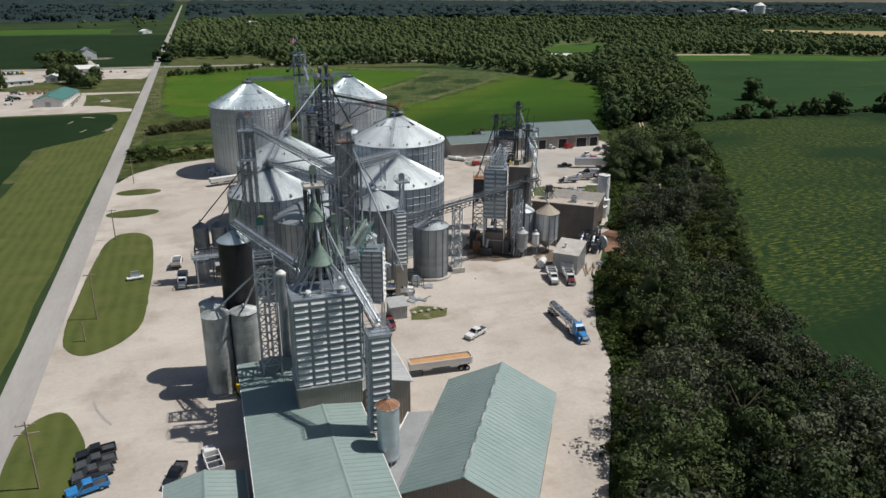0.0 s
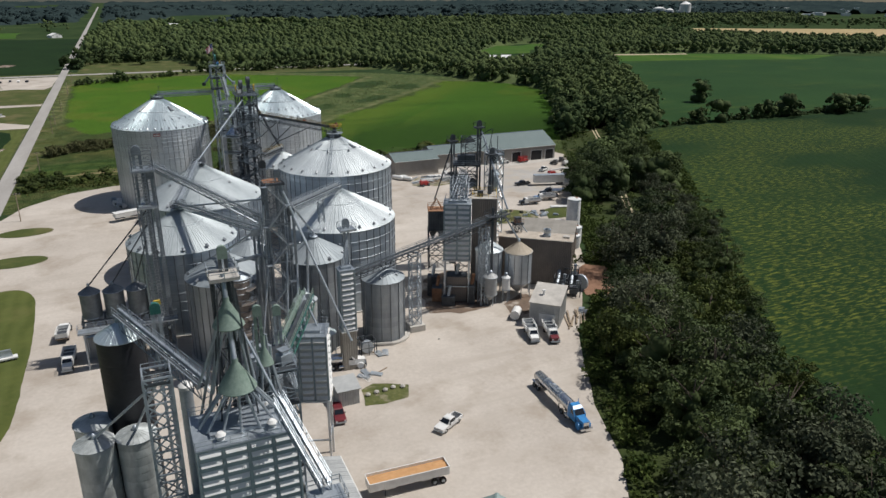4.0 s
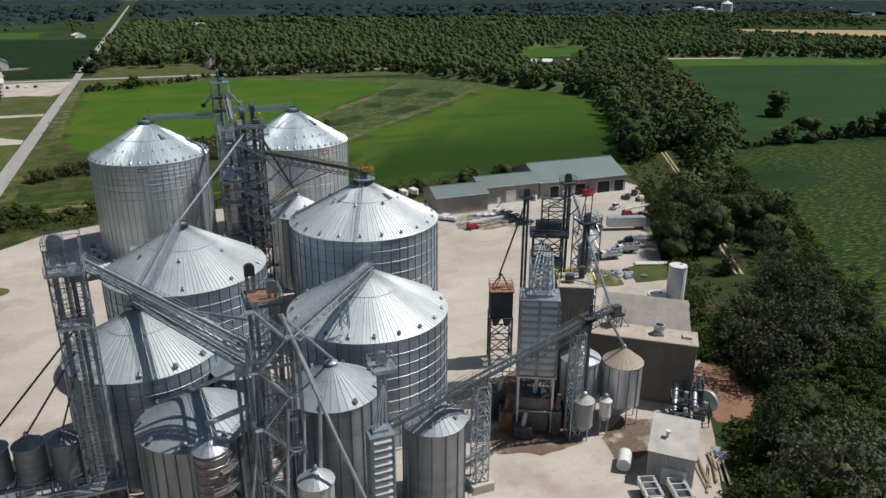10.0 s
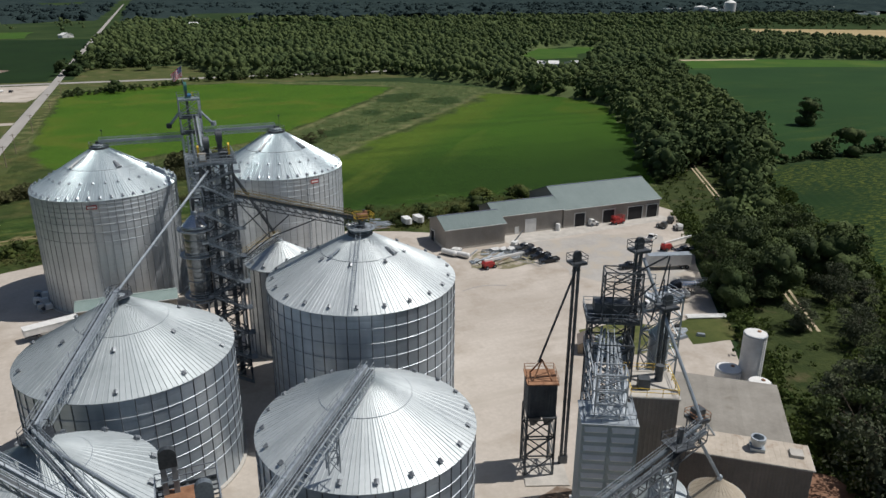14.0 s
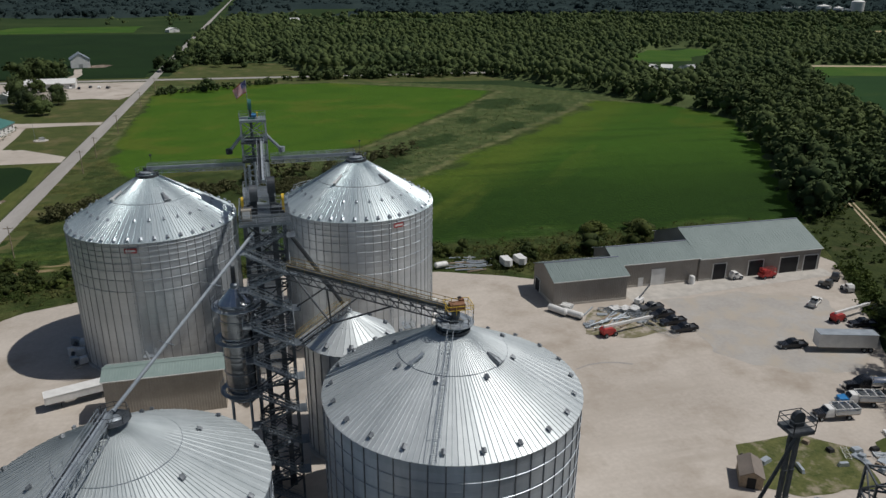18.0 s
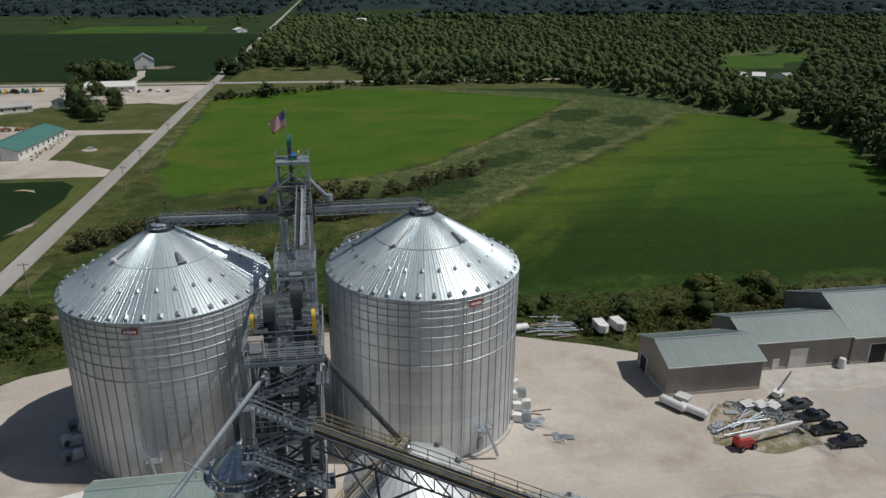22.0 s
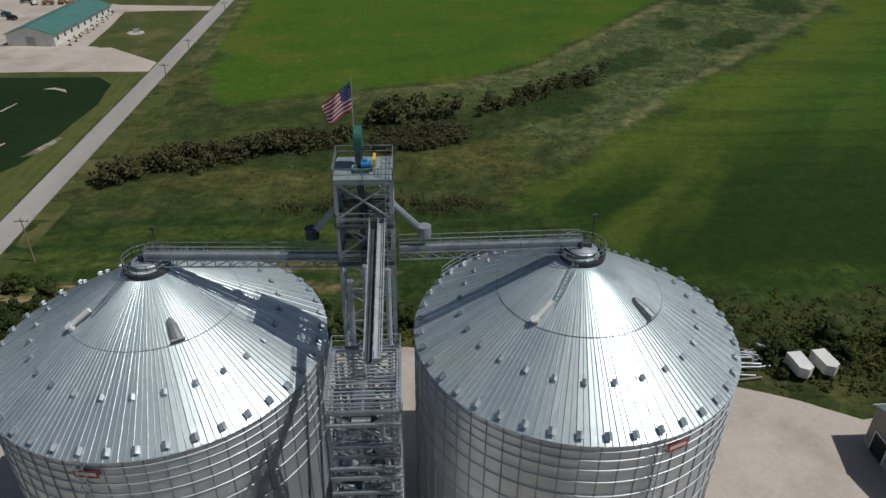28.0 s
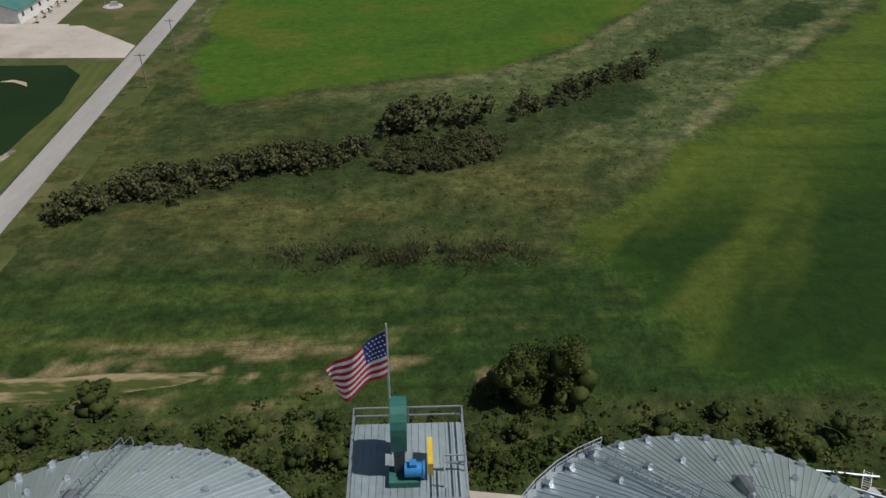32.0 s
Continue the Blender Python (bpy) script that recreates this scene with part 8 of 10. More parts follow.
def farm_truck(m, paint, label, rack=True):
    t = thing("farm_truck", m, label, "truck", "farm trucks")
    part("chassis", G().box((-.5, 0, .75), (7.0, .9, .25)), M_CARBLACK, t)
    part("hood", loft(G(), [[(1.9, -.95, .7), (1.9, .95, .7), (1.9, .9, 1.55), (1.9, -.9, 1.55)], [(3.4, -.85, .7), (3.4, .85, .7), (3.4, .8, 1.4), (3.4, -.8, 1.4)]]), paint, t)
    cab = part("cab", loft(G(), [[(.4, -1.0, .8), (2.0, -1.0, .8), (2.0, 1.0, .8), (.4, 1.0, .8)], [(.4, -1.0, 1.6), (1.95, -1.0, 1.6), (1.95, 1.0, 1.6), (.4, 1.0, 1.6)], [(.5, -.85, 2.3), (1.45, -.85, 2.3), (1.45, .85, 2.3), (.5, .85, 2.3)]]), M_WHITE, t, "white cab")
    part("windscreen", G().add([(1.97, -.85, 1.65), (1.97, .85, 1.65), (1.5, .75, 2.24), (1.5, -.75, 2.24)], [(0, 1, 2, 3)]), M_GLASS, cab)
    part("bumper", G().box((3.5, 0, .65), (.2, 2.0, .3)), M_GALV, t)
    part("bed", G().box((-1.9, 0, 1.15), (4.4, 2.3, .2)), M_TIMBER, t)
    for s in (-1, 1):
        part("rack_side", G().box((-1.9, s * 1.15, 1.95), (4.4, .1, .12)).box((-1.9, s * 1.15, 2.35), (4.4, .12, .16)).box((-1.9, s * 1.15, 1.55), (4.4, .1, .6)), M_WHITE, t)
        part("rack_end", G().box((-1.9 + s * 2.2, 0, 1.9), (.1, 2.3, .9)), M_WHITE, t)
        part("headlight", G().box((3.42, s * .65, 1.1), (.1, .3, .25)), M_WHITE, t)
    for x in (-1.2, -2.6):
        part("hoop", G().box((x, 0, 2.4), (.12, 2.3, .12)), M_WHITE, t)
    part("load", G().box((-1.9, 0, 1.45), (4.2, 2.1, .4)), M_DARKSTEEL, t)
    wheel_parts(t, [(2.6, -.9), (2.6, .9), (-2.4, -.9), (-2.4, .9)], .46, .35)
    return t


pickup(pose(50.6, 128.0, .06, 0, 0, 210), M_WHITE, "white crew-cab pickup standing in the open yard")
for k, (x, y, p, lab) in enumerate(((-21.2, 107.2, M_CARBLACK, "black pickup parked on the grass island"), (-20.9, 104.4, M_GREYCAR, "dark grey pickup parked on the grass island"), (-21.1, 101.6, M_GREYCAR, "grey pickup parked in a row"), (-21.4, 98.2, M_BLUE, "bright blue pickup parked in a row"))):
    pickup(pose(x, y, .12, 0, 0, 191 + 2 * k), p, lab)
pickup(pose(-9.3, 97.4, .06, 0, 0, 250), M_CARBLACK, "black pickup beside the office")
for k in range(4):
    pickup(pose(122.9 + .5 * k, 285.6 - 3.75 * k, .06, 0, 0, 186 - 2 * k), M_CARBLACK if k else M_GREYCAR, "dark pickup parked in a row by the workshop")
pickup(pose(141.9, 262.6, .06, 0, 0, 172), M_CARBLACK, "black pickup parked near the white trailer")
pickup(pose(163.6, 267.4, .06, 0, 0, 170), M_CARBLACK, "black car parked near the trees")
pickup(pose(161.6, 279.4, .06, 0, 0, 35), M_WHITE, "white pickup parked near the trees")
tanker(pose(71.0, 121.4, .06, 0, 0, -92), M_BLUE, "polished aluminium tank trailer behind a blue tractor")
tk2 = tanker(pose(38.2, 154.8, .06, 0, 0, -14) @ pose(2.0, 0, 0), M_WHITE, "polished tank trailer behind a white tractor")
hopper_trailer(pose(38.6, 116.0, .06, 0, 0, 180 + 177), "white grain trailer heaped with grain")
hopper_trailer(pose(7.0, 275.4, .06, 0, 0, 18), "white covered grain trailer beside the tall bin", False, length=14)
tanker(pose(143.2, 244.6, .06, 0, 0, 164), M_CARBLACK, "polished tank trailer parked with a dark tractor", True)
farm_truck(pose(138.4, 241.6, .06, 0, 0, 164), M_BLUE, "blue truck parked beside the tank trailer")
farm_truck(pose(131.0, 239.0, .06, 0, 0, 172), M_CARBLACK, "dark dump truck parked at the weedy corner")
sh_ = thing("garden_shed", pose(106.6, 228.2, 0, 0, 0, -30), "small brown gabled shed in the yard", "building")
part("wall", G().add([(-1.6, -2.2, 0), (1.6, -2.2, 0), (1.6, 2.2, 0), (-1.6, 2.2, 0), (-1.6, -2.2, 2.1), (1.6, -2.2, 2.1), (1.6, 2.2, 2.1), (-1.6, 2.2, 2.1), (0, -2.2, 3.0), (0, 2.2, 3.0)], [(0, 1, 5, 8, 4), (1, 2, 6, 5), (2, 3, 7, 9, 6), (3, 0, 4, 7)]), M_TIMBER, sh_)
for s in (-1, 1):
    part("roof", G().beam((s * .9, -2.5, 2.62), (s * .9, 2.5, 2.62), 2.0, .1), M_BROWNWALL, sh_, at=pose(s * .9, 0, 2.62) @ pose(0, 0, 0, 0, s * 29, 0) @ pose(-s * .9, 0, -2.62))
# doorway as a slab in the interior shade colour
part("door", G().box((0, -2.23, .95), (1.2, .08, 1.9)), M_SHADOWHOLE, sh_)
random.seed(95)
for k in range(12):
    x, y = random.uniform(108, 134), random.uniform(224, 236)
    jk = thing("scrap_piece", pose(x, y, .1, 0, 0, random.uniform(0, 180)), "weathered scrap piece on weedy ground", "scrap", "scrap pieces")
    part("body", G().box((0, 0, .3), (random.uniform(.8, 2.6), random.uniform(.4, 1.2), .55), 0, .8), random.choice((M_RUST, M_GALV, M_TYRE, M_TIMBER)), jk)
pb = thing("pipe_stack", pose(139.8, 230.6, .1, 0, 0, -18), "pale pipes lying on the grass", "pipes")
for k in range(4):
    part("pipe", G().tube((-4.5, k * .5, .3), (4.5, k * .5, .3), .2, 8), M_WHITE, pb, smooth=True)
bt = thing("box_trailer", pose(151.4, 259.2, .06, 0, 0, -16), "white box trailer parked in the yard", "trailer", "trailers")
part("box", G().box((0, 0, 2.55), (11.6, 2.6, 2.8)), M_WHITE, bt)
part("rib", G().box((0, 0, 3.98), (11.7, 2.7, .1)), M_GALV, bt)
part("frame", G().box((0, 0, 1.05), (11.2, 1.0, .25)), M_CARBLACK, bt)
wheel_parts(bt, [(x, s * .95) for x in (3.6, 4.9) for s in (-1, 1)], .52, .5)
farm_truck(pose(80.4, 151.2, .06, 0, 0, -107), M_WHITE, "white farm truck with an open stake bed")
farm_truck(pose(84.2, 149.4, .06, 0, 0, -107), M_MAROON, "farm truck with faded red hood and stake bed")
farm_truck(pose(-8.8, 176.6, .06, 0, 0, -93), M_WHITE, "white truck under the loading bins")
farm_truck(pose(-10.2, 191.2, .06, 0, 0, 86), M_CARBLACK, "dark flatbed truck waiting by the bins")
farm_truck(pose(-4.0, 99.2, .06, 0, 0, 100), M_WHITE, "white utility truck beside the mill")
mv = pickup(pose(34.4, 138.2, .06, 0, 0, -96), M_MAROON, "maroon van beside the grey hut", True)
hut = thing("hut", pose(37.2, 142.8, 0), "small grey ribbed hut", "building")
part("wall", ribbed(ribbed(ribbed(ribbed(G(), (-1.9, -1.9), (1.9, -1.9), 0, 3.2), (1.9, -1.9), (1.9, 1.9), 0, 3.2), (1.9, 1.9), (-1.9, 1.9), 0, 3.2), (-1.9, 1.9), (-1.9, -1.9), 0, 3.2), M_GREYWALL, hut)
part("roof", G().add([(-2.2, -2.2, 3.2), (2.2, -2.2, 3.2), (2.2, 2.2, 3.9), (-2.2, 2.2, 3.9), (-2.2, -2.2, 3.05), (2.2, -2.2, 3.05), (2.2, 2.2, 3.75), (-2.2, 2.2, 3.75)], [(0, 1, 2, 3), (7, 6, 5, 4), (0, 4, 5, 1), (1, 5, 6, 2), (2, 6, 7, 3), (3, 7, 4, 0)]), M_GREYWALL, hut)


def boom_lift(m, label, reach=11.0, paint=None):
    t = thing("boom_lift", m, label, "boom lift", "boom lifts")
    part("chassis", G().box((0, 0, .75), (3.0, 1.6, .5)), M_RED, t)
    part("turret", side_profile(G(), [(-1.9, 1.1), (1.2, 1.1), (1.3, 1.5), (.6, 2.0), (-1.6, 2.1), (-2.0, 1.7)], 1.7), M_RED, t)
    b = part("boom", G().beam((-1.4, 0, 2.3), (reach, 0, 2.1), .5, .55).beam((reach * .3, 0, 2.2), (reach + .8, 0, 2.05), .36, .4), M_WHITE, t, "white telescopic boom")
    part("basket", rails(G().box((reach + 1.4, 0, .9), (1.0, 1.8, .08)), [(reach + .9, -.9, .9), (reach + 1.9, -.9, .9), (reach + 1.9, .9, .9), (reach + .9, .9, .9)], True, 1.1, .05, .9).beam((reach + .7, 0, 2.0), (reach + .9, 0, 1.0), .2), M_DARKSTEEL, b)
    wheel_parts(t, [(1.2, -.9), (1.2, .9), (-1.2, -.9), (-1.2, .9)], .5, .36)
    return t


boom_lift(pose(107.6, 276.2, .06, 0, 0, 12), "red boom lift with lowered white boom among stored steel")
boom_lift(pose(160.2, 270.6, .06, 0, 0, 14), "red boom lift with white boom by the trees", 10.0)
fe = thing("loader", pose(161.4, 296.0, .06, 0, 0, 5), "red scissor machine before the open bays", "machine")
part("body", G().box((0, 0, 1.0), (4.4, 1.8, .7)).box((-.8, 0, 1.8), (1.6, 1.6, 1.0)), M_RED, fe)
part("mast", rails(G(), [(-2, -.8, 1.4), (2, -.8, 1.4), (2, .8, 1.4), (-2, .8, 1.4)], True, 1.2, .1, 1.0), M_RED, fe)
wheel_parts(fe, [(1.4, -.85), (1.4, .85), (-1.4, -.85), (-1.4, .85)], .45, .3)
wr = thing("mini_crane", pose(121.8, 289.2, .1, 0, 0, 35), "small white crane with raised dark jib", "crane")
part("body", G().box((0, 0, .9), (2.2, 1.4, 1.0)), M_WHITE, wr)
part("jib", G().beam((0, 0, 1.6), (5.0, 0, 3.2), .25), M_DARKSTEEL, wr)
wheel_parts(wr, [(.8, -.7), (.8, .7), (-.8, -.7), (-.8, .7)], .35, .25)
fk = thing("skid_loader", pose(1.7, 119.4, .06, 0, 0, -80), "yellow skid loader in the shade of the bins", "loader")
part("body", side_profile(G(), [(-1.4, .35), (1.2, .35), (1.2, .9), (.6, 1.9), (-.8, 2.0), (-1.4, 1.3)], 1.5), M_YELLOW, fk)
part("bucket", G().box((1.7, 0, .4), (.7, 1.7, .5)), M_DARKSTEEL, fk)
wheel_parts(fk, [(.7, -.8), (.7, .8), (-.8, -.8), (-.8, .8)], .4, .3)
ds = thing("display_stand", pose(-20.2, 183.6, .16, 0, 0, 8), "low white display stand on the grass island", "stand")
part("base", G().box((0, 0, .5), (4.0, 1.4, .3)), M_WHITE, ds)
part("panel", G().box((0, .3, 1.4), (2.4, .5, 1.4), 0, .8), M_GALV, ds)
for s in (-1, 1):
    part("foot", G().box((s * 1.6, 0, .15), (.4, 1.2, .44)), M_DARKSTEEL, ds)

# ---- stored tanks, steel and clutter ----
for x, y, r, l, a, lab in ((101.4, 288.8, .75, 4.4, -58, "white propane tank on skids"), (103.9, 286.2, .7, 4.4, -52, "grey propane tank on skids"), (82.6, 321.4, .8, 3.0, 10, "white tank at the meadow's edge")):
    tk = thing("propane_tank", pose(x, y, .06, 0, 0, a), lab, "tank", "propane tanks")
    part("shell", G().tube((-l / 2, 0, 1.0), (l / 2, 0, 1.0), r, 14).tube((l / 2, 0, 1.0), (l / 2 + .35, 0, 1.0), r, 14, r * .5).tube((-l / 2, 0, 1.0), (-l / 2 - .35, 0, 1.0), r, 14, r * .5), M_WHITE, tk, smooth=True)
    part("skid", G().box((0, .5, .2), (l, .12, .25)).box((0, -.5, .2), (l, .12, .25)), M_DARKSTEEL, tk)
for x, y, a, lab in ((99.4, 318.4, 5, "white fertiliser tender with a pointed end"), (103.4, 318.8, 8, "white fertiliser tender beside another")):
    tk = thing("tender_wagon", pose(x, y, .06, 0, 0, a), lab, "wagon", "tenders")
    part("box", G().prism([(-1.1, 2.0), (-1.1, -1.6), (0, -2.3), (1.1, -1.6), (1.1, 2.0)], .8, 2.5), M_WHITE, tk)
    wheel_parts(tk, [(-.9, 1.0), (.9, 1.0)], .4, .3)
random.seed(11)
PIPES = G().tube((-3.6, 0, .16), (3.6, 0, .16), .16, 8).mesh("pipe", M_GALV)
BEAMS = G().box((0, 0, .12), (5.2, .3, .22)).mesh("beam", M_TIMBER)
for k in range(34):
    cx, cy = (90.5, 321.0) if k < 18 else (110.5, 281.6)
    x, y = cx + random.gauss(0, 2.6), cy + random.gauss(0, 2.2)
    st = thing("stored_pipe" if k % 3 else "stored_beam", pose(x, y, .1 + .16 * (k % 4), 0, 0, random.gauss(-5 if k < 18 else 15, 16)), "loose galvanised pipe in a pile of stored steel" if k % 3 else "loose timber beam in a pile of stored steel", "steel stock", "stored steel")
    part("length", PIPES if k % 3 else BEAMS, None, st)
for k in range(10):
    x, y = 117 + random.uniform(-5, 4), 284 + random.uniform(-3, 4)
    st = thing("pallet_rack", pose(x, y, .1, 0, 0, random.uniform(-30, 30)), "discarded galvanised frame among weeds", "steel stock", "stored steel")
    part("frame", rails(G(), [(-1.3, -.6, 0), (1.3, -.6, 0), (1.3, .6, 0), (-1.3, .6, 0)], True, .5 + .1 * (k % 3), .1, 1.3), M_GALV, st)
for k in range(4):
    x, y, a = (104.6, 291.0, -50) if k == 0 else (112.6 + 2.1 * k, 287.4 - .5 * k, 10 * k)
    cr = thing("crate", pose(x, y, .1, 0, 0, a), "pale slatted crate beside the workshop", "crate", "crates")
    for i in range(6):
        part("slat", G().box((0, -.9 + i * .36, .85), (2.6, .26, .06)), M_WHITE, cr)
    part("base", G().box((0, 0, .42), (2.4, 1.9, .76)), M_GALV, cr)
stg = thing("steel_stair", pose(119.4, 275.6, .1, 0, 0, 120), "flat galvanised stair section lying on the gravel", "steel stock")
part("stringer", ladder(G(), (-4.2, 0, .25), (4.2, 0, .25), 2.2, .5, (0, 1, 0)), M_GALV, stg)
cb = thing("cabinet", pose(140.6, 297.2, .1), "white tank cabinet by the workshop wall", "cabinet")
part("body", G().lathe([(.75, 0), (.75, 1.7), (.6, 2.0), (.05, 2.1)], 14), M_WHITE, cb, smooth=True)
for k, (x, y) in enumerate(((153.2, 297.2), (177.6, 291.0), (175.0, 284.2), (171.6, 287.6))):
    mm = thing("machine", pose(x, y, .1, 0, 0, 40 * k), "grey yard machine before the open bays", "machine", "yard machines")
    part("body", side_profile(G(), [(-1.6, .4), (1.5, .4), (1.6, 1.0), (.4, 1.2), (0, 2.0), (-1.2, 2.1), (-1.6, 1.4)], 1.6), M_GREYCAR if k % 2 else M_WHITE, mm)
    part("cab_window", G().box((-.5, 0, 1.7), (.9, 1.64, .5)), M_GLASS, mm)
    wheel_parts(mm, [(1.0, -.75), (1.0, .75), (-1.0, -.75), (-1.0, .75)], .5, .35)
random.seed(5)
for k in range(5):
    rk = thing("boulder", pose(41.2 + 1.7 * k, 142.4 + random.uniform(-1.2, 1), .1, 0, 0, 40 * k), "pale boulder on the ragged grass patch", "stone", "boulders")
    part("stone", G().lathe([(.1, 0), (.45, .08), (.5, .3), (.3, .5), (.05, .55)], 9), M_CONC, rk)

random.seed(15)
PANEL = G().box((0, 0, .05), (2.4, 1.2, .06)).box((0, 0, .13), (2.3, 1.15, .05), 3).box((.05, 0, .2), (2.4, 1.1, .05), -4).mesh("panel", M_GALV)
POST = G().box((0, 0, .08), (3.4, .16, .16)).mesh("post", M_TIMBER)
FRAME = ladder(G(), (-1.4, 0, .2), (1.4, 0, .5), .9, .35, (0, 1, 0)).mesh("frame", M_WHITE)
SPOTS = [(76, 288, 3.0, 8), (79, 283, 2.0, 5), (93, 322.5, 4.0, 10), (114, 283, 4.5, 16), (106.5, 282, 1.8, 6), (44, 150, 2.6, 5), (48.5, 156.8, 1.4, 4), (98, 158, 2.0, 5), (129, 228, 4.0, 8)]
for cx, cy, sp, n in SPOTS:
    for k in range(n):
        kind = k % 4
        sc = thing(("sheet_stack", "fence_post", "rack_frame", "sheet_stack")[kind], pose(cx + random.gauss(0, sp * .5), cy + random.gauss(0, sp * .45), .1, 0, 0, random.uniform(0, 180)),
                   ("loose stack of galvanised sheets on the ground", "weathered post lying on the ground", "pale steel rack frame lying among scrap", "loose stack of galvanised sheets on the ground")[kind], "scrap", "yard scrap")
        part(("panel", "post", "frame", "panel")[kind], (PANEL, POST, FRAME, PANEL)[kind], None, sc)

# ---- power poles and lines ----
POLES = [(-28.3, 101.2, 11.5), (-26.8, 161.4, 11.2), (-27.9, 150.4, 4.5), (-27.7, 218.2, 9.5), (-27.0, 286.0, 9.5), (-26.4, 354.6, 9), (-27.5, 448.3, 9), (-27.6, 475.5, 9), (-27.4, 530, 9), (-27.2, 610, 9), (-27, 680, 9)]
for k, (x, y, h) in enumerate(POLES):
    pl = thing("utility_pole", pose(x, y, 0), "weathered wooden utility pole with crossarm beside the road", "utility pole", "utility poles")
    part("post", G().tube((0, 0, 0), (0, 0, h), .16, 8, .11), M_TIMBER, pl, smooth=True)
    if h > 5:
        part("crossarm", G().box((0, 0, h - .6), (2.6, .12, .14)), M_TIMBER, pl)
        for s in (-1.15, -.4, .4, 1.15):
            part("insulator", G().tube((s, 0, h - .53), (s, 0, h - .3), .05, 6), M_GALV, pl)
        if k == 0:
            part("crossarm", G().box((0, 0, h - 2.0), (3.4, .12, .14)), M_TIMBER, pl)

# ---- trees, woods, shrubs ----
rng = np.random.default_rng(7)


def crown_mesh(name, h, r, base, lumps, leaves, size, material, seed, squash=1.0, jitter=.55):
    """A crown of many small leaf pieces gathered in uneven clumps."""
    q = np.random.default_rng(seed)
    c = []
    for i in range(lumps):
        a = q.uniform(0, 2 * np.pi)
        zz = q.uniform(0, 1)
        prof = math.sin(math.pi * min(.95, .22 + .70 * zz)) ** .7
        rr = r * prof * math.sqrt(q.uniform(.15, 1.0))
        c.append((rr * math.cos(a), rr * math.sin(a), base + (h - base) * zz * .93, r * q.uniform(.26, .46)))
    c = np.array(c)
    k = q.integers(0, lumps, leaves)
    d = q.normal(size=(leaves, 3))
    d /= np.linalg.norm(d, axis=1)[:, None]
    d[:, 2] = np.abs(d[:, 2]) * .9 + d[:, 2] * .1
    pos = c[k, :3] + d * (c[k, 3] * q.uniform(.55, 1.08, leaves))[:, None] * np.array([1, 1, .78 * squash])
    nrm = d + q.normal(scale=jitter, size=(leaves, 3))
    nrm /= np.linalg.norm(nrm, axis=1)[:, None]
    ref = q.normal(size=(leaves, 3))
    u = np.cross(nrm, ref)
    u /= np.linalg.norm(u, axis=1)[:, None]
    v = np.cross(nrm, u)
    s = (size * q.uniform(.6, 1.35, leaves))[:, None]
    pts = np.stack([pos - u * s, pos - v * s * .62 + nrm * s * .15, pos + u * s, pos + v * s * .62 + nrm * s * .15], axis=1).reshape(-1, 3)
    faces = np.arange(leaves * 4).reshape(-1, 4)
    return pts, faces


def np_mesh(name, pts, faces, material, smooth=False):
    me = bpy.data.meshes.new(name)
    n = len(faces)
    w = faces.shape[1]
    me.vertices.add(len(pts))
    me.vertices.foreach_set("co", np.asarray(pts, dtype=np.float32).ravel())
    me.loops.add(n * w)
    me.loops.foreach_set("vertex_index", faces.astype(np.int32).ravel())
    me.polygons.add(n)
    me.polygons.foreach_set("loop_start", np.arange(0, n * w, w, dtype=np.int32))
    me.materials.append(material)
    me.update(calc_edges=True)
    if smooth:
        me.shade_smooth()
    return me


def trunk_g(h, r, seed):
    q = random.Random(seed)
    g = G()
    g.tube((0, 0, -.2), (.1, .05, h * .38), h * .022, 8, h * .016)
    g.tube((.1, .05, h * .38), (0, .2, h * .74), h * .016, 7, h * .006)
    for i in range(7):
        a = q.uniform(0, 6.28)
        z = h * q.uniform(.25, .55)
        g.tube((.05, .05, z), (r * .62 * math.cos(a), r * .62 * math.sin(a), z + h * q.uniform(.14, .28)), h * .008, 6, h * .003)
    return g


def blob_tree(lumps, spread, base, seed, seg=7, rings=4, leaves=40, size=.12):
    """A unit tree of uneven closed lumps with loose leaf pieces on their outline."""
    q = np.random.default_rng(seed)
    P_, F_ = [], []
    n = 0
    for i in range(lumps):
        a = q.uniform(0, 2 * np.pi)
        zz = q.uniform(.12, 1) if i else .8
        prof = math.sin(math.pi * min(.93, .25 + .68 * zz)) ** .7
        rr = spread * prof * math.sqrt(q.uniform(.05, .8)) if i else 0
        lr = spread * q.uniform(.36, .6)
        c = np.array([rr * math.cos(a), rr * math.sin(a), base + (1 - base - lr * .6) * zz])
        pts = []
        for k in range(rings + 1):
            th = math.pi * (.04 + .72 * k / rings)
            for j in range(seg):
                ph = 2 * math.pi * (j + .5 * (k % 2)) / seg
                f = lr * q.uniform(.78, 1.16)
                pts.append(c + f * np.array([math.sin(th) * math.cos(ph), math.sin(th) * math.sin(ph), .85 * math.cos(th)]))
        P_ += pts
        for k in range(rings):
            for j in range(seg):
                F_.append((n + k * seg + j, n + (k + 1) * seg + j, n + (k + 1) * seg + (j + 1) % seg, n + k * seg + (j + 1) % seg))
        n += len(pts)
    P_, F_ = np.array(P_), np.array(F_)
    if leaves:
        lp, lf = crown_mesh("w", 1.0, spread * 1.15, base, lumps * 2, leaves, size, None, seed + 300, 1.0, .5)
        P_, F_ = np.concatenate([P_, lp]), np.concatenate([F_, lf + len(P_)])
    return P_, F_


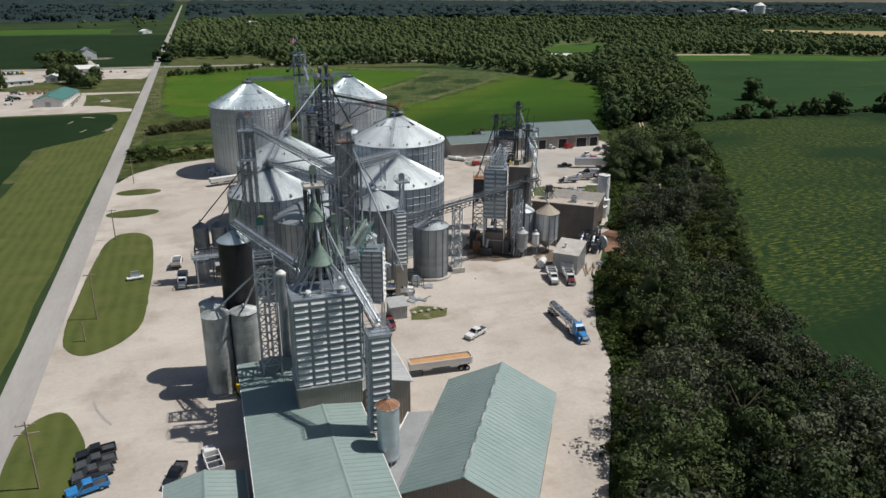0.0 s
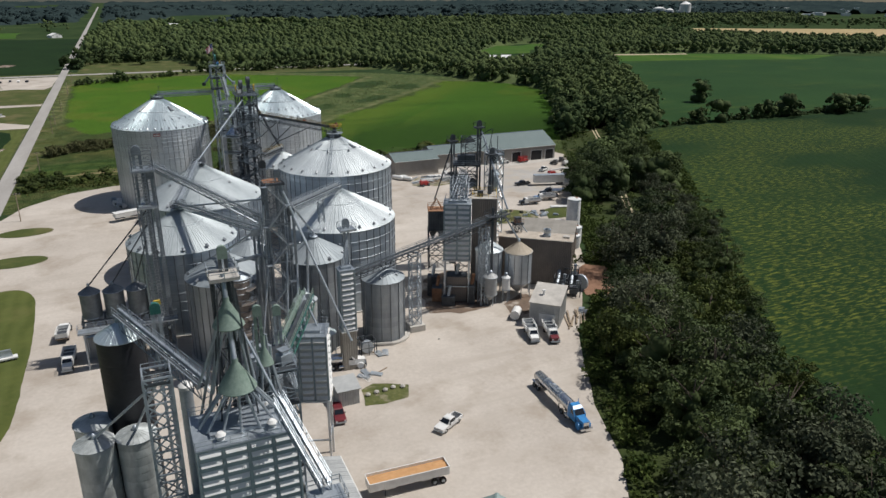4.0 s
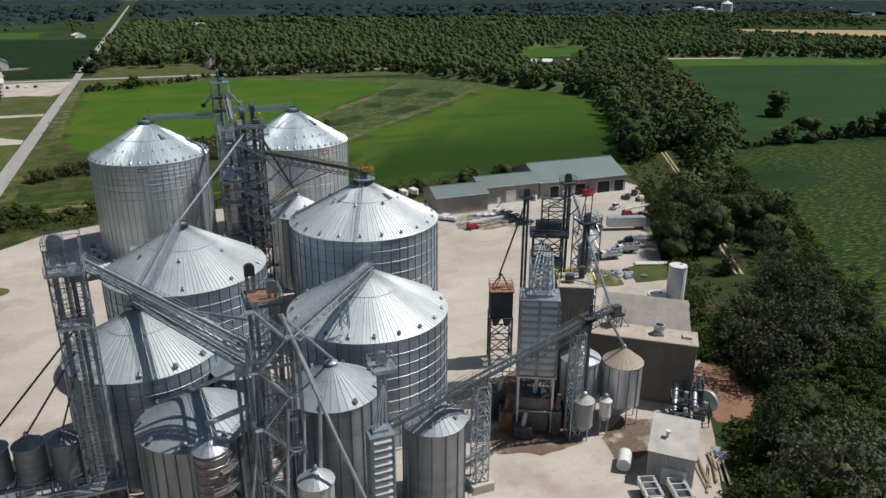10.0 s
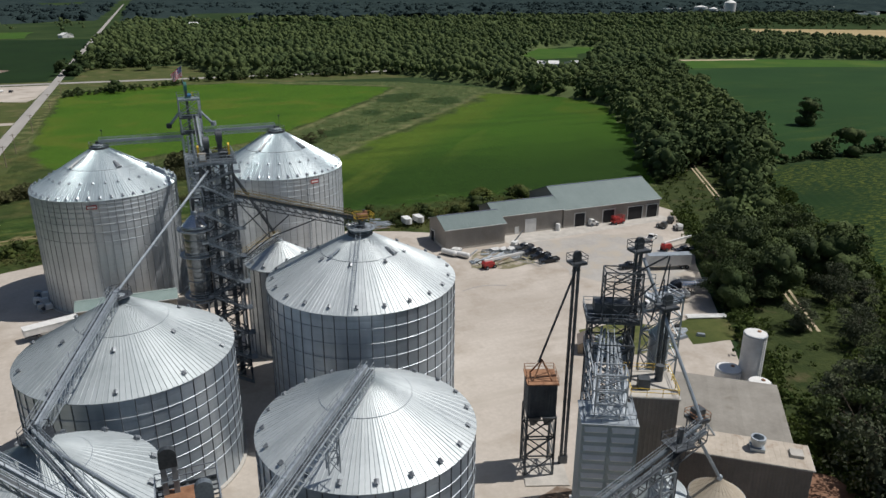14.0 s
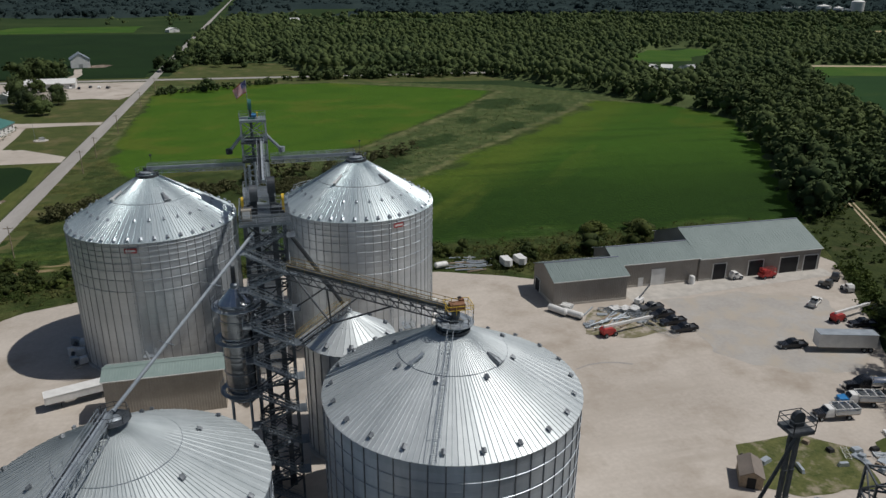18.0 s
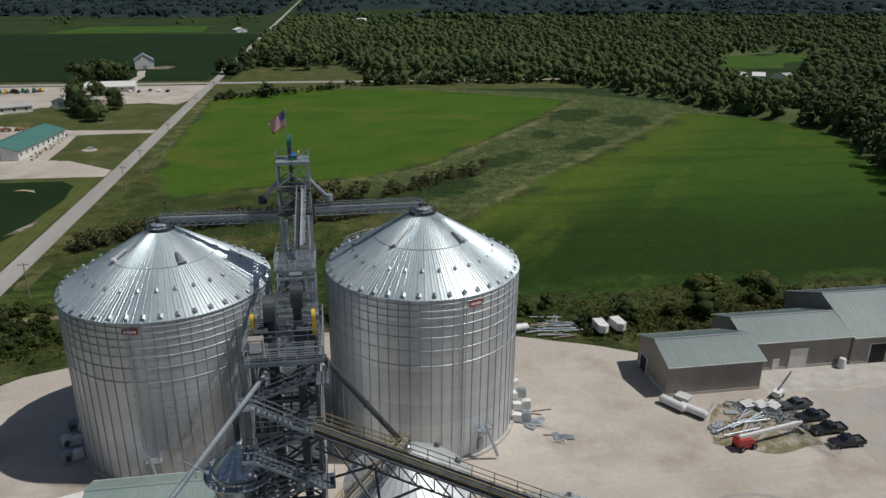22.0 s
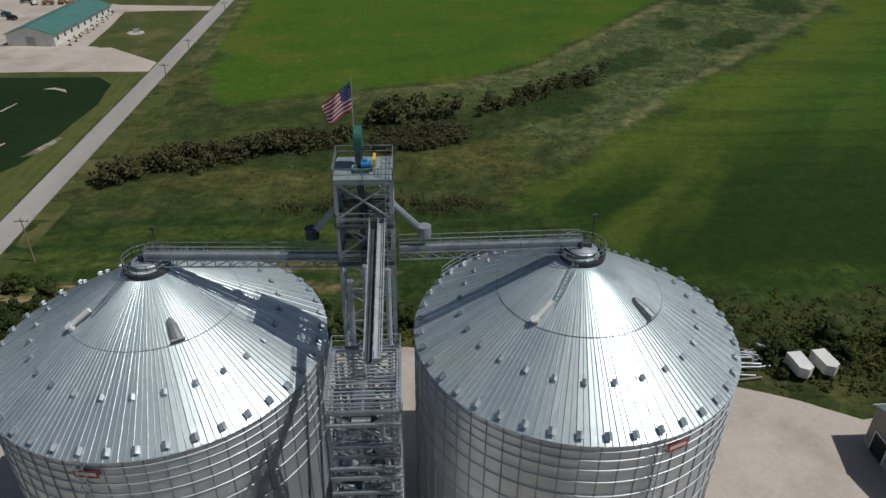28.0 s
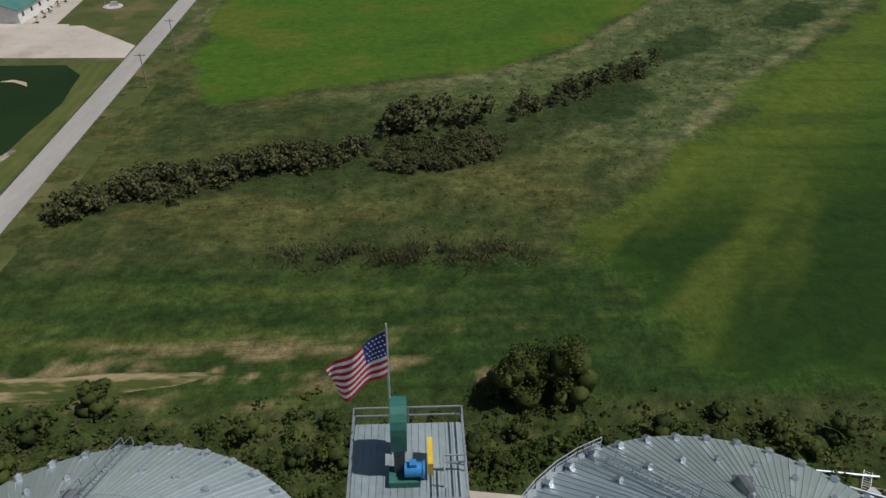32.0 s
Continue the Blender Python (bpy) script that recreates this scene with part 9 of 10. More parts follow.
TREES = []
SPEC = [(10, 4.4, 1.4), (12, 5.0, 1.8), (8, 4.0, .8), (12.5, 4.4, 2.2), (7, 3.8, .5), (10.5, 5.6, 1.2), (10, 4.9, 1.0), (11, 4.4, 1.2)]
for i, (h, r, b) in enumerate(SPEC):
    pts, fc = crown_mesh("crown", h, r, b, 17 + 3 * i, 3000, .235, M_LEAF, 20 + i, 1.0, .42)
    core, cf = blob_tree(18 if i > 5 else 11, .47 if i > 5 else .43, b / h, 520 + i, 6, 3, 0)
    core = core * np.array([2.0 * r, 2.0 * r, h]) * (.93 if i > 5 else .58)
    pts, fc = np.concatenate([pts, core]), np.concatenate([fc, cf + len(pts)])
    TREES.append((np_mesh("crown", pts, fc, (M_LEAF, M_LEAF, M_LEAF_GREY, M_LEAF, M_LEAF_OLIVE, M_LEAF_GREY, M_LEAF_DARK, M_LEAF)[i]), trunk_g(h, r, i).mesh("trunk", M_BARK), h, r, b))


def tree(x, y, kind, s, rot, label, group="belt of trees"):
    cm, tm, h, r, b = TREES[kind]
    t = thing("tree", pose(x, y, 0, 0, 0, rot) @ Matrix.Diagonal((s, s, s * random.uniform(.9, 1.12), 1)), label, "tree", group)
    part("trunk", tm, None, t)
    part("crown", cm, None, t)
    return t


BELT_W = [(38, 50), (50, 73), (61, 90), (72, 109), (77.5, 123.6), (85, 138), (92, 150), (104, 163), (113, 176), (122, 192), (139, 221), (161, 258), (186, 300), (203, 331), (212, 347), (233, 380), (266, 436), (300, 507), (292, 545), (270, 600)]
BELT_E = [(80, 30), (95, 55), (104, 80), (108, 103), (124, 130), (143, 158), (169, 195), (198, 235), (226, 284), (249, 325), (266, 342), (300, 380), (380, 510), (470, 664)]
BELT = BELT_W + BELT_E[::-1]
GROVE_W = [(145, 235), (164, 231), (176, 250), (186, 268), (178, 274), (164, 261)]
GROVE_E = [(172, 234), (182, 240), (198, 268), (222, 300), (246, 326), (232, 326), (208, 292), (186, 262)]


def seg_dist(x, y, line):
    best = 1e9
    for (x0, y0), (x1, y1) in zip(line, line[1:]):
        dx, dy = x1 - x0, y1 - y0
        s = max(0, min(1, ((x - x0) * dx + (y - y0) * dy) / (dx * dx + dy * dy)))
        best = min(best, math.hypot(x - x0 - s * dx, y - y0 - s * dy))
    return best


random.seed(21)
spots = []


def scatter(poly, gap, tries, keep):
    x0, x1 = min(p[0] for p in poly), max(p[0] for p in poly)
    y0, y1 = min(p[1] for p in poly), max(p[1] for p in poly)
    cell = {}
    out = []
    for _ in range(tries):
        x, y = random.uniform(x0, x1), random.uniform(y0, y1)
        g_ = keep(x, y) * gap
        if g_ <= 0 or not inside(x, y, poly):
            continue
        i, j = int(x // gap), int(y // gap)
        ok = True
        for a in range(i - 2, i + 3):
            for b in range(j - 2, j + 3):
                for px, py in cell.get((a, b), ()):
                    if (px - x) ** 2 + (py - y) ** 2 < g_ * g_:
                        ok = False
        if ok:
            cell.setdefault((i, j), []).append((x, y))
            out.append((x, y))
    return out


def belt_keep(x, y):
    d = seg_dist(x, y, TRACK)
    if inside(x, y, GROVE_W) or inside(x, y, GROVE_E):
        return .82 if d > 2.2 else 0
    if 228 < y < 331 and d < 30 or y <= 228 and y > 196 and noise.noise(Vector((x * .06, y * .06, 8.1))) > -.05:
        return 0
    if y >= 331 and y < 400:
        return .8 if d > (6 if y < 348 else 1) else 0
    if d < (2.6 if y < 106 else .6 if y < 190 else 2.6 if y < 262 else 3):
        return 0
    w = seg_dist(x, y, BELT_W)
    if w < 6.5 and y < 260:
        return 0
    v = noise.noise(Vector((x * .035, y * .035, 2.7)))
    if v > .30 and y > 190:
        return 0
    return 1.0 + max(0, v)


belt = scatter(BELT, 6.8, 60000, belt_keep)
belt.sort(key=lambda p: p[1])
near = [p for p in belt if p[1] < 262]
far_belt = [p for p in belt if p[1] >= 262]
LBL = ["broadleaf tree with dense dark green crown", "tall broadleaf tree in the belt by the field", "low bushy tree with grey-green leaves", "slender tree with an uneven crown", "short rounded tree among taller ones", "spreading tree with dark clumped foliage", "tall dense dark tree in a grove by the yard", "tall full-crowned tree in a grove by the track"]
joined_near = near[290:]
for i, (x, y) in enumerate(near[:290]):
    k = random.randrange(6)
    edge = min(seg_dist(x, y, BELT_W), seg_dist(x, y, BELT_E))
    s = random.uniform(.7, 1.1) if edge < 7 else random.uniform(.9, 1.55)
    if inside(x, y, GROVE_W) or inside(x, y, GROVE_E):
        k, s = random.choice((1, 3, 6, 7)), random.uniform(1.0, 1.3)
    elif 196 < y < 232:
        k, s = random.choice((2, 2, 4, 5)), random.uniform(.55, .85)
    if 96 < x < 119 and 157 < y < 184:
        continue
    tree(x, y, k, s, random.uniform(0, 360), LBL[k])
for x, y, h, w_, sd in ((51.6, 340.6, 8.6, 3.6, 401), (58.6, 340.8, 9.4, 3.7, 402), (55.0, 342.0, 7.8, 3.0, 403), (358.5, 405, 15, 7.0, 404), (262, 352, 12, 5.0, 405), (185, 236, 14, 7.0, 406), (194, 244, 13, 6.4, 407), (134, 338, 3.6, 4.3, 408), (149, 338, 3.2, 4.6, 409)):
    pa, fa = blob_tree(16, .44, .03, sd, 8, 4, 0)
    pb, fb_ = crown_mesh("crown", 1.0, .46, .03, 26, 2600, .026, None, sd, 1.0, .5)
    pa = np.concatenate([pa * .93, pb]) * np.array([w_ * 2.1, w_ * 2.1, h])
    t_ = thing("tree", pose(x, y, 0), "big dense rounded bush in the meadow edge" if h < 10 else "single dense dark broadleaf tree beside a field", "tree", "single trees")
    part("trunk", trunk_g(h * .8, w_ * .5, sd).mesh("trunk", M_BARK), None, t_)
    part("crown", np_mesh("crown", pa, np.concatenate([fa, fb_ + len(fa) * 0 + (len(pa) - len(pb))]), M_LEAF_OLIVE if h < 10 else M_LEAF_DARK), None, t_)


def woods(name, places, lumps, leaves, size, label, hmin, hmax, material=None, spread=.36, base=.1, jitter=.45, blobs=0, fine=(7, 3)):
    """Many trees or bushes as one mesh: each a crown of leaf pieces."""
    protos = [blob_tree(blobs, spread, base, 160 + i, fine[0], fine[1], leaves, size) for i in range(6)] if blobs else [crown_mesh("w", 1.0, spread, base, lumps, leaves, size, None, 60 + i, 1.0, jitter) for i in range(6)]
    P_, F_ = [], []
    n = 0
    for x, y, *hh in places:
        pts, fc = protos[random.randrange(6)]
        h = hh[0] if hh else random.uniform(hmin, hmax)
        wv = h * random.uniform(.85, 1.2)
        a = random.uniform(0, 6.28)
        ca, sa = math.cos(a), math.sin(a)
        p = np.empty_like(pts)
        p[:, 0] = (pts[:, 0] * ca - pts[:, 1] * sa) * wv + x
        p[:, 1] = (pts[:, 0] * sa + pts[:, 1] * ca) * wv + y
        p[:, 2] = pts[:, 2] * h
        P_.append(p)
        F_.append(fc + n)
        n += len(pts)
    if not P_:
        return None
    me = np_mesh(name, np.concatenate(P_), np.concatenate(F_), material or M_LEAF_DARK, blobs > 0)
    return tagged(new(name, me), label, "woods", kind="stuff")


def belt_height(x, y):
    if inside(x, y, GROVE_W) or inside(x, y, GROVE_E):
        return random.uniform(10, 14)
    return random.uniform(3, 6) if seg_dist(x, y, TRACK) < 10 and y < 345 else random.uniform(10, 15)


woods("tree_belt", joined_near + [(x, y, belt_height(x, y)) for x, y in far_belt], 15, 170, .07, "dense belt of dark broadleaf trees beside the fields", 8, 14, M_LEAF_WOOD, .40, .04, .4, 8, (6, 2))

for x, y, k, s in ((-143, 598, 7, 1.25), (-136, 598, 7, 1.2), (-157, 592, 6, 1.0), (-97, 628, 7, 1.35), (-89, 610, 7, 1.2), (-84, 603, 7, 1.1), (-76, 592, 6, 1.2), (-76, 630, 7, 1.25), (-92, 622, 6, 1.2)):
    tree(x, y, k, s, random.uniform(0, 360), "dark broadleaf tree beside the farm yard", "farm trees")

# undergrowth at the belt's edge
random.seed(33)
under = []
for (x0, y0), (x1, y1) in zip(BELT_W[:12], BELT_W[1:13]):
    L = math.hypot(x1 - x0, y1 - y0)
    for _ in range(int(L * 1.5)):
        s, o = random.random(), abs(random.gauss(0, 1)) * 2.6 + .6
        nx, ny = (y1 - y0) / L, -(x1 - x0) / L
        under.append((x0 + (x1 - x0) * s + nx * o, y0 + (y1 - y0) * s + ny * o, random.uniform(1.0, 2.6)))
for (x0, y0), (x1, y1) in zip(BELT_E[1:9], BELT_E[2:10]):
    L = math.hypot(x1 - x0, y1 - y0)
    for _ in range(int(L * .7)):
        s, o = random.random(), random.uniform(-3.5, 2.0)
        nx, ny = (y1 - y0) / L, -(x1 - x0) / L
        under.append((x0 + (x1 - x0) * s + nx * o, y0 + (y1 - y0) * s + ny * o, random.uniform(1.2, 3.2)))
for x, y in scatter(BELT, 3.4, 26000, lambda x, y: 0 if y > 345 or seg_dist(x, y, TRACK) < (2.2 if y < 106 or y > 185 else .2) else 1.0):
    under.append((x, y, random.uniform(.8, 2.8)))
SOIL = [(100, 164), (104, 174), (110, 182), (116, 184), (119, 178), (115, 167), (108, 162)]
under = [p for p in under if not inside(p[0], p[1], SOIL)]
under += [(random.uniform(104, 126), random.uniform(150, 186), random.uniform(1.0, 2.8)) for _ in range(150)]
under = [p for p in under if not inside(p[0], p[1], SOIL) and p[0] > 101]  + [p for p in under if p[0] <= 101]
woods("undergrowth", under, 9, 72, .15, "bright weedy undergrowth among and before the trees", 1, 2.5, M_WEED, .75, .02)
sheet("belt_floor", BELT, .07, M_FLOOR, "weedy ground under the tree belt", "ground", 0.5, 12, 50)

# shrubs in the meadow and along the ditch
random.seed(41)
sh = []
DITCH = [(-26, 388), (-16, 394), (-9, 399), (0, 400), (9, 406), (18, 407), (28, 411)]
for (x0, y0), (x1, y1) in zip(DITCH, DITCH[1:]):
    for _ in range(20):
        s = random.random()
        sh.append((x0 + (x1 - x0) * s + random.gauss(0, 1.6), y0 + (y1 - y0) * s + random.gauss(0, 2.0), random.uniform(1.6, 4.6)))
for _ in range(90):
    a, r = random.uniform(0, 6.28), math.sqrt(random.random())
    sh.append((45 + 15 * r * math.cos(a), 411 + 8 * r * math.sin(a) + .25 * 15 * r * math.cos(a), random.uniform(1.6, 2.8)))
for _ in range(14):
    sh.append((random.choice((35, 39, 47, 54)) + random.gauss(0, 1.6), 424 + random.gauss(0, 2.2), random.uniform(4.6, 7.2)))
for _ in range(34):
    s = random.random()
    sh.append((60 + 42 * s + random.gauss(0, 1.5), 426 + 34 * s + random.gauss(0, 2.2), random.uniform(2, 4.5)))
for _ in range(26):
    sh.append((random.uniform(-30, 96), 332 + random.gauss(0, 2.6), random.uniform(1.4, 3.6)))
weeds = [(random.uniform(-31, 190), 330 + random.gauss(0, 4.2), random.uniform(.5, 1.5)) for _ in range(620)]
weeds = [p for p in weeds if p[0] < 60 or p[1] < 336]
for x, y, h in ((126.5, 324, 5.5), (143, 329, 6.0), (108, 326, 4.2), (97.5, 322, 3.4), (150, 326, 4.5), (118, 324, 3.0), (86, 330, 3), (-2, 341, 3.6), (-9, 336, 3.2), (18, 335, 3.4)):
    sh.append((x, y, h))
for _ in range(24):
    sh.append((random.uniform(96, 190), 320 + random.gauss(0, 3), random.uniform(.9, 2.6)))
for _ in range(40):
    sh.append((random.uniform(-32, -14), random.uniform(322, 348), random.uniform(1.2, 3.2)))
tufts = []
for _ in range(7000):
    x, y = random.uniform(-31, 215), random.uniform(322, 600)
    v = noise.noise(Vector((x * .03, y * .05, 8.1)))
    lo = 374 if x < 95 else 312 + (x - 95) * 1.25
    if y < 338 + 3 * v or (y > 374 and y < 455 + (x - 60) * 1.05 and y > 378 + max(0, x - 60) * 1.1):
        tufts.append((x, y, random.uniform(.15, .42)))
for _ in range(1600):
    x = random.uniform(95, 190)
    tufts.append((x, 321 + random.gauss(0, 4), random.uniform(.3, .8)))
for _ in range(1500):
    tufts.append((random.uniform(-30, 190), 330 + random.gauss(0, 4.5), random.uniform(.25, .7)))
tufts = [p for p in tufts if not inside(p[0], p[1], LOT)]
woods("tall_grass", tufts, 5, 9, .5, "tall dry grass tufts in the meadow", .4, 1, M_REED, 1.3, .02)
weeds = [p for p in weeds if not (p[0] > 86 and p[1] > 327) and not inside(p[0], p[1], LOT)]
woods("weeds", weeds, 7, 60, .2, "bright and dry weeds between yard and meadow", 1, 2, M_WEED, .9, .02, .6)
south = [p for p in sh if p[1] < 365]
woods("shrubs", [p for p in sh if p[1] >= 365], 16, 240, .085, "brownish shrubs and willows along a ditch in the meadow", 1, 4, M_WILLOW, .56, .02, .5)
woods("shrubs", south, 14, 150, .085, "dark shrubs and weeds between yard and meadow", 1, 4, M_LEAF_OLIVE, .62, .02, .5, 6)
# reeds: upright blades in a wet strip
random.seed(44)
P_, F_ = [], []
for k in range(4200):
    x = random.uniform(18, 56) + random.gauss(0, 3)
    y = 373.4 + random.gauss(0, 1.7) + 1.2 * math.sin(x * .5)
    if noise.noise(Vector((x * .25, y * .5, 1.1))) < -.18:
        continue
    hh, a = random.uniform(.5, 1.5), random.uniform(0, 3.14)
    dx, dy, lx, ly = .07 * math.cos(a), .07 * math.sin(a), random.gauss(0, .25), random.gauss(0, .25)
    n = len(P_)
    P_ += [(x - dx, y - dy, 0), (x + dx, y + dy, 0), (x + dx + lx, y + dy + ly, hh * .7), (x + 1.8 * lx, y + 1.8 * ly, hh)]
    F_.append((n, n + 1, n + 2, n + 3))
tagged(new("reeds", np_mesh("reeds", np.array(P_), np.array(F_), M_WILLOW)), "strip of tall dark reeds in the meadow", "reeds", kind="stuff")

# field hedge, crossroad trees, far woods
random.seed(52)
hd = [(268 + 3.2 * i + random.uniform(-1, 1), 342 + random.uniform(-1.5, 1.5), random.uniform(1.5, 4.0)) for i in range(50)]
hd += [(x, y, h) for x, y, h in ((300, 343, 9), (316, 343, 12), (345, 342, 8), (352, 342, 10), (366, 341, 13), (372, 341, 9), (404, 338, 12), (412, 338, 11), (425, 338, 10), (334, 343, 7))]
woods("hedge", hd, 14, 160, .09, "hedge of shrubs and small trees between two fields", 2, 4, M_LEAF_DARK, .5, .03, .4, 7)
rd = []
for i in range(90):
    rd.append((random.uniform(60, 230), 722 + random.uniform(-4, 8), random.uniform(2, 8)))
for i in range(46):
    q_ = random.random()
    rd.append((-24 + 78 * q_, 660 + 46 * q_ + random.gauss(0, 4), random.uniform(2, 5)))
rd += [(8, 669, 9.5), (-14, 666, 6), (300, 690, 8), (340, 690, 7)]
for cx, cy, n, r in ((-128, 760, 5, 5), (-120, 764, 6, 6), (-107, 764, 6, 6), (-30, 800, 5, 8), (10, 870, 26, 45), (60, 920, 40, 60), (-104, 690, 4, 8)):
    for _ in range(n):
        rd.append((cx + random.gauss(0, r * .5), cy + random.gauss(0, r * .45), random.uniform(7, 15)))
woods("farm_trees", rd, 14, 110, .10, "trees round the far farmsteads and crossroads", 5, 12, M_LEAF_DARK, .45, .06, .4, 6)
FAR1 = [(85, 765), (225, 725), (275, 600), (300, 560), (470, 664), (535, 752), (640, 735), (800, 650), (1000, 620), (1000, 780), (920, 820), (880, 1080), (500, 1300), (-25, 1310), (-22, 900), (60, 870)]
clear = [[(330, 640), (372, 636), (400, 690), (470, 780), (590, 905), (540, 945), (480, 925), (400, 830), (362, 745)]]
fw = scatter(FAR1, 6.6, 170000, lambda x, y: 0 if any(inside(x, y, c) for c in clear) or (736 < y < 750 and x < 300) else (1.0 if y < 860 else 1.4))
woods("wood", fw, 9, 13, .11, "wide dark broadleaf wood beyond the fields", 9, 16, M_LEAF_WOOD, .47, .02, .3, 3, (6, 2))
def canopy(name, poly, step, lo, hi, keep, material, label):
    """A closed uneven layer of foliage under the tree tops."""
    xs = np.arange(min(p[0] for p in poly), max(p[0] for p in poly), step)
    ys = np.arange(min(p[1] for p in poly), max(p[1] for p in poly), step)
    ax, ay = np.meshgrid(xs, ys)
    ax, ay = ax + rng.uniform(-.3, .3, ax.shape) * step, ay + rng.uniform(-.3, .3, ay.shape) * step
    d_ = poly_depth(ax.ravel(), ay.ravel(), poly).reshape(ax.shape)
    ok_ = np.array([keep(x, y) for x, y in zip(ax.ravel(), ay.ravel())]).reshape(ax.shape) & (d_ > 0)
    az = np.where(ok_, rng.uniform(lo, hi, ax.shape), 0.0)
    ii = np.arange(ax.size).reshape(ax.shape)
    fc_ = np.stack([ii[:-1, :-1], ii[:-1, 1:], ii[1:, 1:], ii[1:, :-1]], axis=2).reshape(-1, 4)
    fc_ = fc_[ok_.ravel()[fc_].any(axis=1)]
    edge_ = ~(ok_[1:-1, 1:-1] & ok_[:-2, 1:-1] & ok_[2:, 1:-1] & ok_[1:-1, :-2] & ok_[1:-1, 2:])
    az[1:-1, 1:-1] *= np.where(edge_, .25, 1.0)
    return tagged(new(name, np_mesh(name, np.stack([ax, ay, az], axis=2).reshape(-1, 3), fc_, material)), label, "woods", kind="stuff")


canopy("wood_canopy", FAR1, 5.5, 3.0, 8.0, lambda x, y: not any(inside(x, y, c) for c in clear) and not (728 < y < 756 and x < 310), M_LEAF_WOOD, "closed lower canopy of the wide wood")
canopy("belt_canopy", BELT, 4.5, 2.5, 6.5, lambda x, y: y > 372 and seg_dist(x, y, TRACK) > 14, M_LEAF_WOOD, "closed lower canopy of the tree belt")
far2 = []
random.seed(61)
for _ in range(5200):
    y = 1250 + 2700 * random.random() ** 1.2
    x = random.uniform(-.62 * y - 200, .95 * y + 300)
    v = noise.noise(Vector((x * .0021, y * .0032, 4.2)))
    if v < -.24 or abs(x + 36) < 22 or (-345 < x < -120 and y < 1500) or (-120 < x < -36 and y < 1680 and random.random() < .7) or (60 < x < 380 and 1490 < y < 1640):
        continue
    if 900 < x < 1500 and 800 < y < 1215:
        continue
    far2.append((x, y, random.uniform(12, 20)))
for _ in range(3400):
    y = random.uniform(1290, 1850)
    x = random.uniform(-.62 * y - 200, .95 * y + 300)
    v = noise.noise(Vector((x * .0021, y * .0032, 4.2))) + .35 * noise.noise(Vector((x * .009, y * .012, 7.7)))
    if v < -.16 or abs(x + 36) < 30 or (-345 < x < -120 and y < 1500) or (60 < x < 380 and 1470 < y < 1640) or (x > 880 and y < 1330):
        continue
    far2.append((x, y, random.uniform(9, 16)))
for _ in range(700):
    x = random.uniform(560, 1900)
    y = random.uniform(700, 1300)
    if inside(x, y, [(905, 1120), (1080, 1235), (1520, 1010), (1150, 835), (941, 800)]) or (x < 930 and y < 800):
        continue
    far2.append((x, y, random.uniform(10, 16)))
far2 = [p for p in far2 if p[1] < 3200]
woods("far_wood", [p for p in far2 if p[1] < 1750], 8, 10, .14, "far woods on the plain", 10, 19, M_LEAF_WOOD, .6, .02, .3, 2, (6, 2))
# beyond 1750 m the leaf colour itself carries the blue haze
woods("far_wood", [p for p in far2 if p[1] >= 1750], 8, 6, .16, "far woods on the plain tinted with blue haze", 10, 19, M_LEAF_HAZE, .8, .02, .3, 2, (6, 2))
# closed canopy towards the horizon
nx_, ny_ = 320, 120
gx, gy = np.linspace(-3400, 4600, nx_), np.geomspace(1780, 4700, ny_)
hz = np.zeros((ny_, nx_))
for j in range(ny_):
    for i in range(nx_):
        x, y = gx[i], gy[j]
        v = noise.noise(Vector((x * .0021, y * .0032, 4.2))) + .35 * noise.noise(Vector((x * .009, y * .012, 7.7)))
        if v > -.16 and abs(x + 36) > 45 and not (60 < x < 380 and 1480 < y < 1640) and not (-345 < x < -120 and y < 1500) and not (x > 880 and y < 1330):
            hz[j, i] = 3 + 13 * random.random() + 4 * noise.noise(Vector((x * .02, y * .02, 1.3)))
XX, YY = np.meshgrid(gx, gy)
pts = np.stack([XX + rng.uniform(-9, 9, XX.shape), YY + rng.uniform(-7, 7, YY.shape), hz - .5], axis=2).reshape(-1, 3)
idx = np.arange(nx_ * ny_).reshape(ny_, nx_)
fcs = np.stack([idx[:-1, :-1], idx[:-1, 1:], idx[1:, 1:], idx[1:, :-1]], axis=2).reshape(-1, 4)
tagged(new("far_canopy", np_mesh("far_canopy", pts, fcs, M_LEAF_HAZE)), "closed canopy of far woods towards the horizon", "woods", kind="stuff")

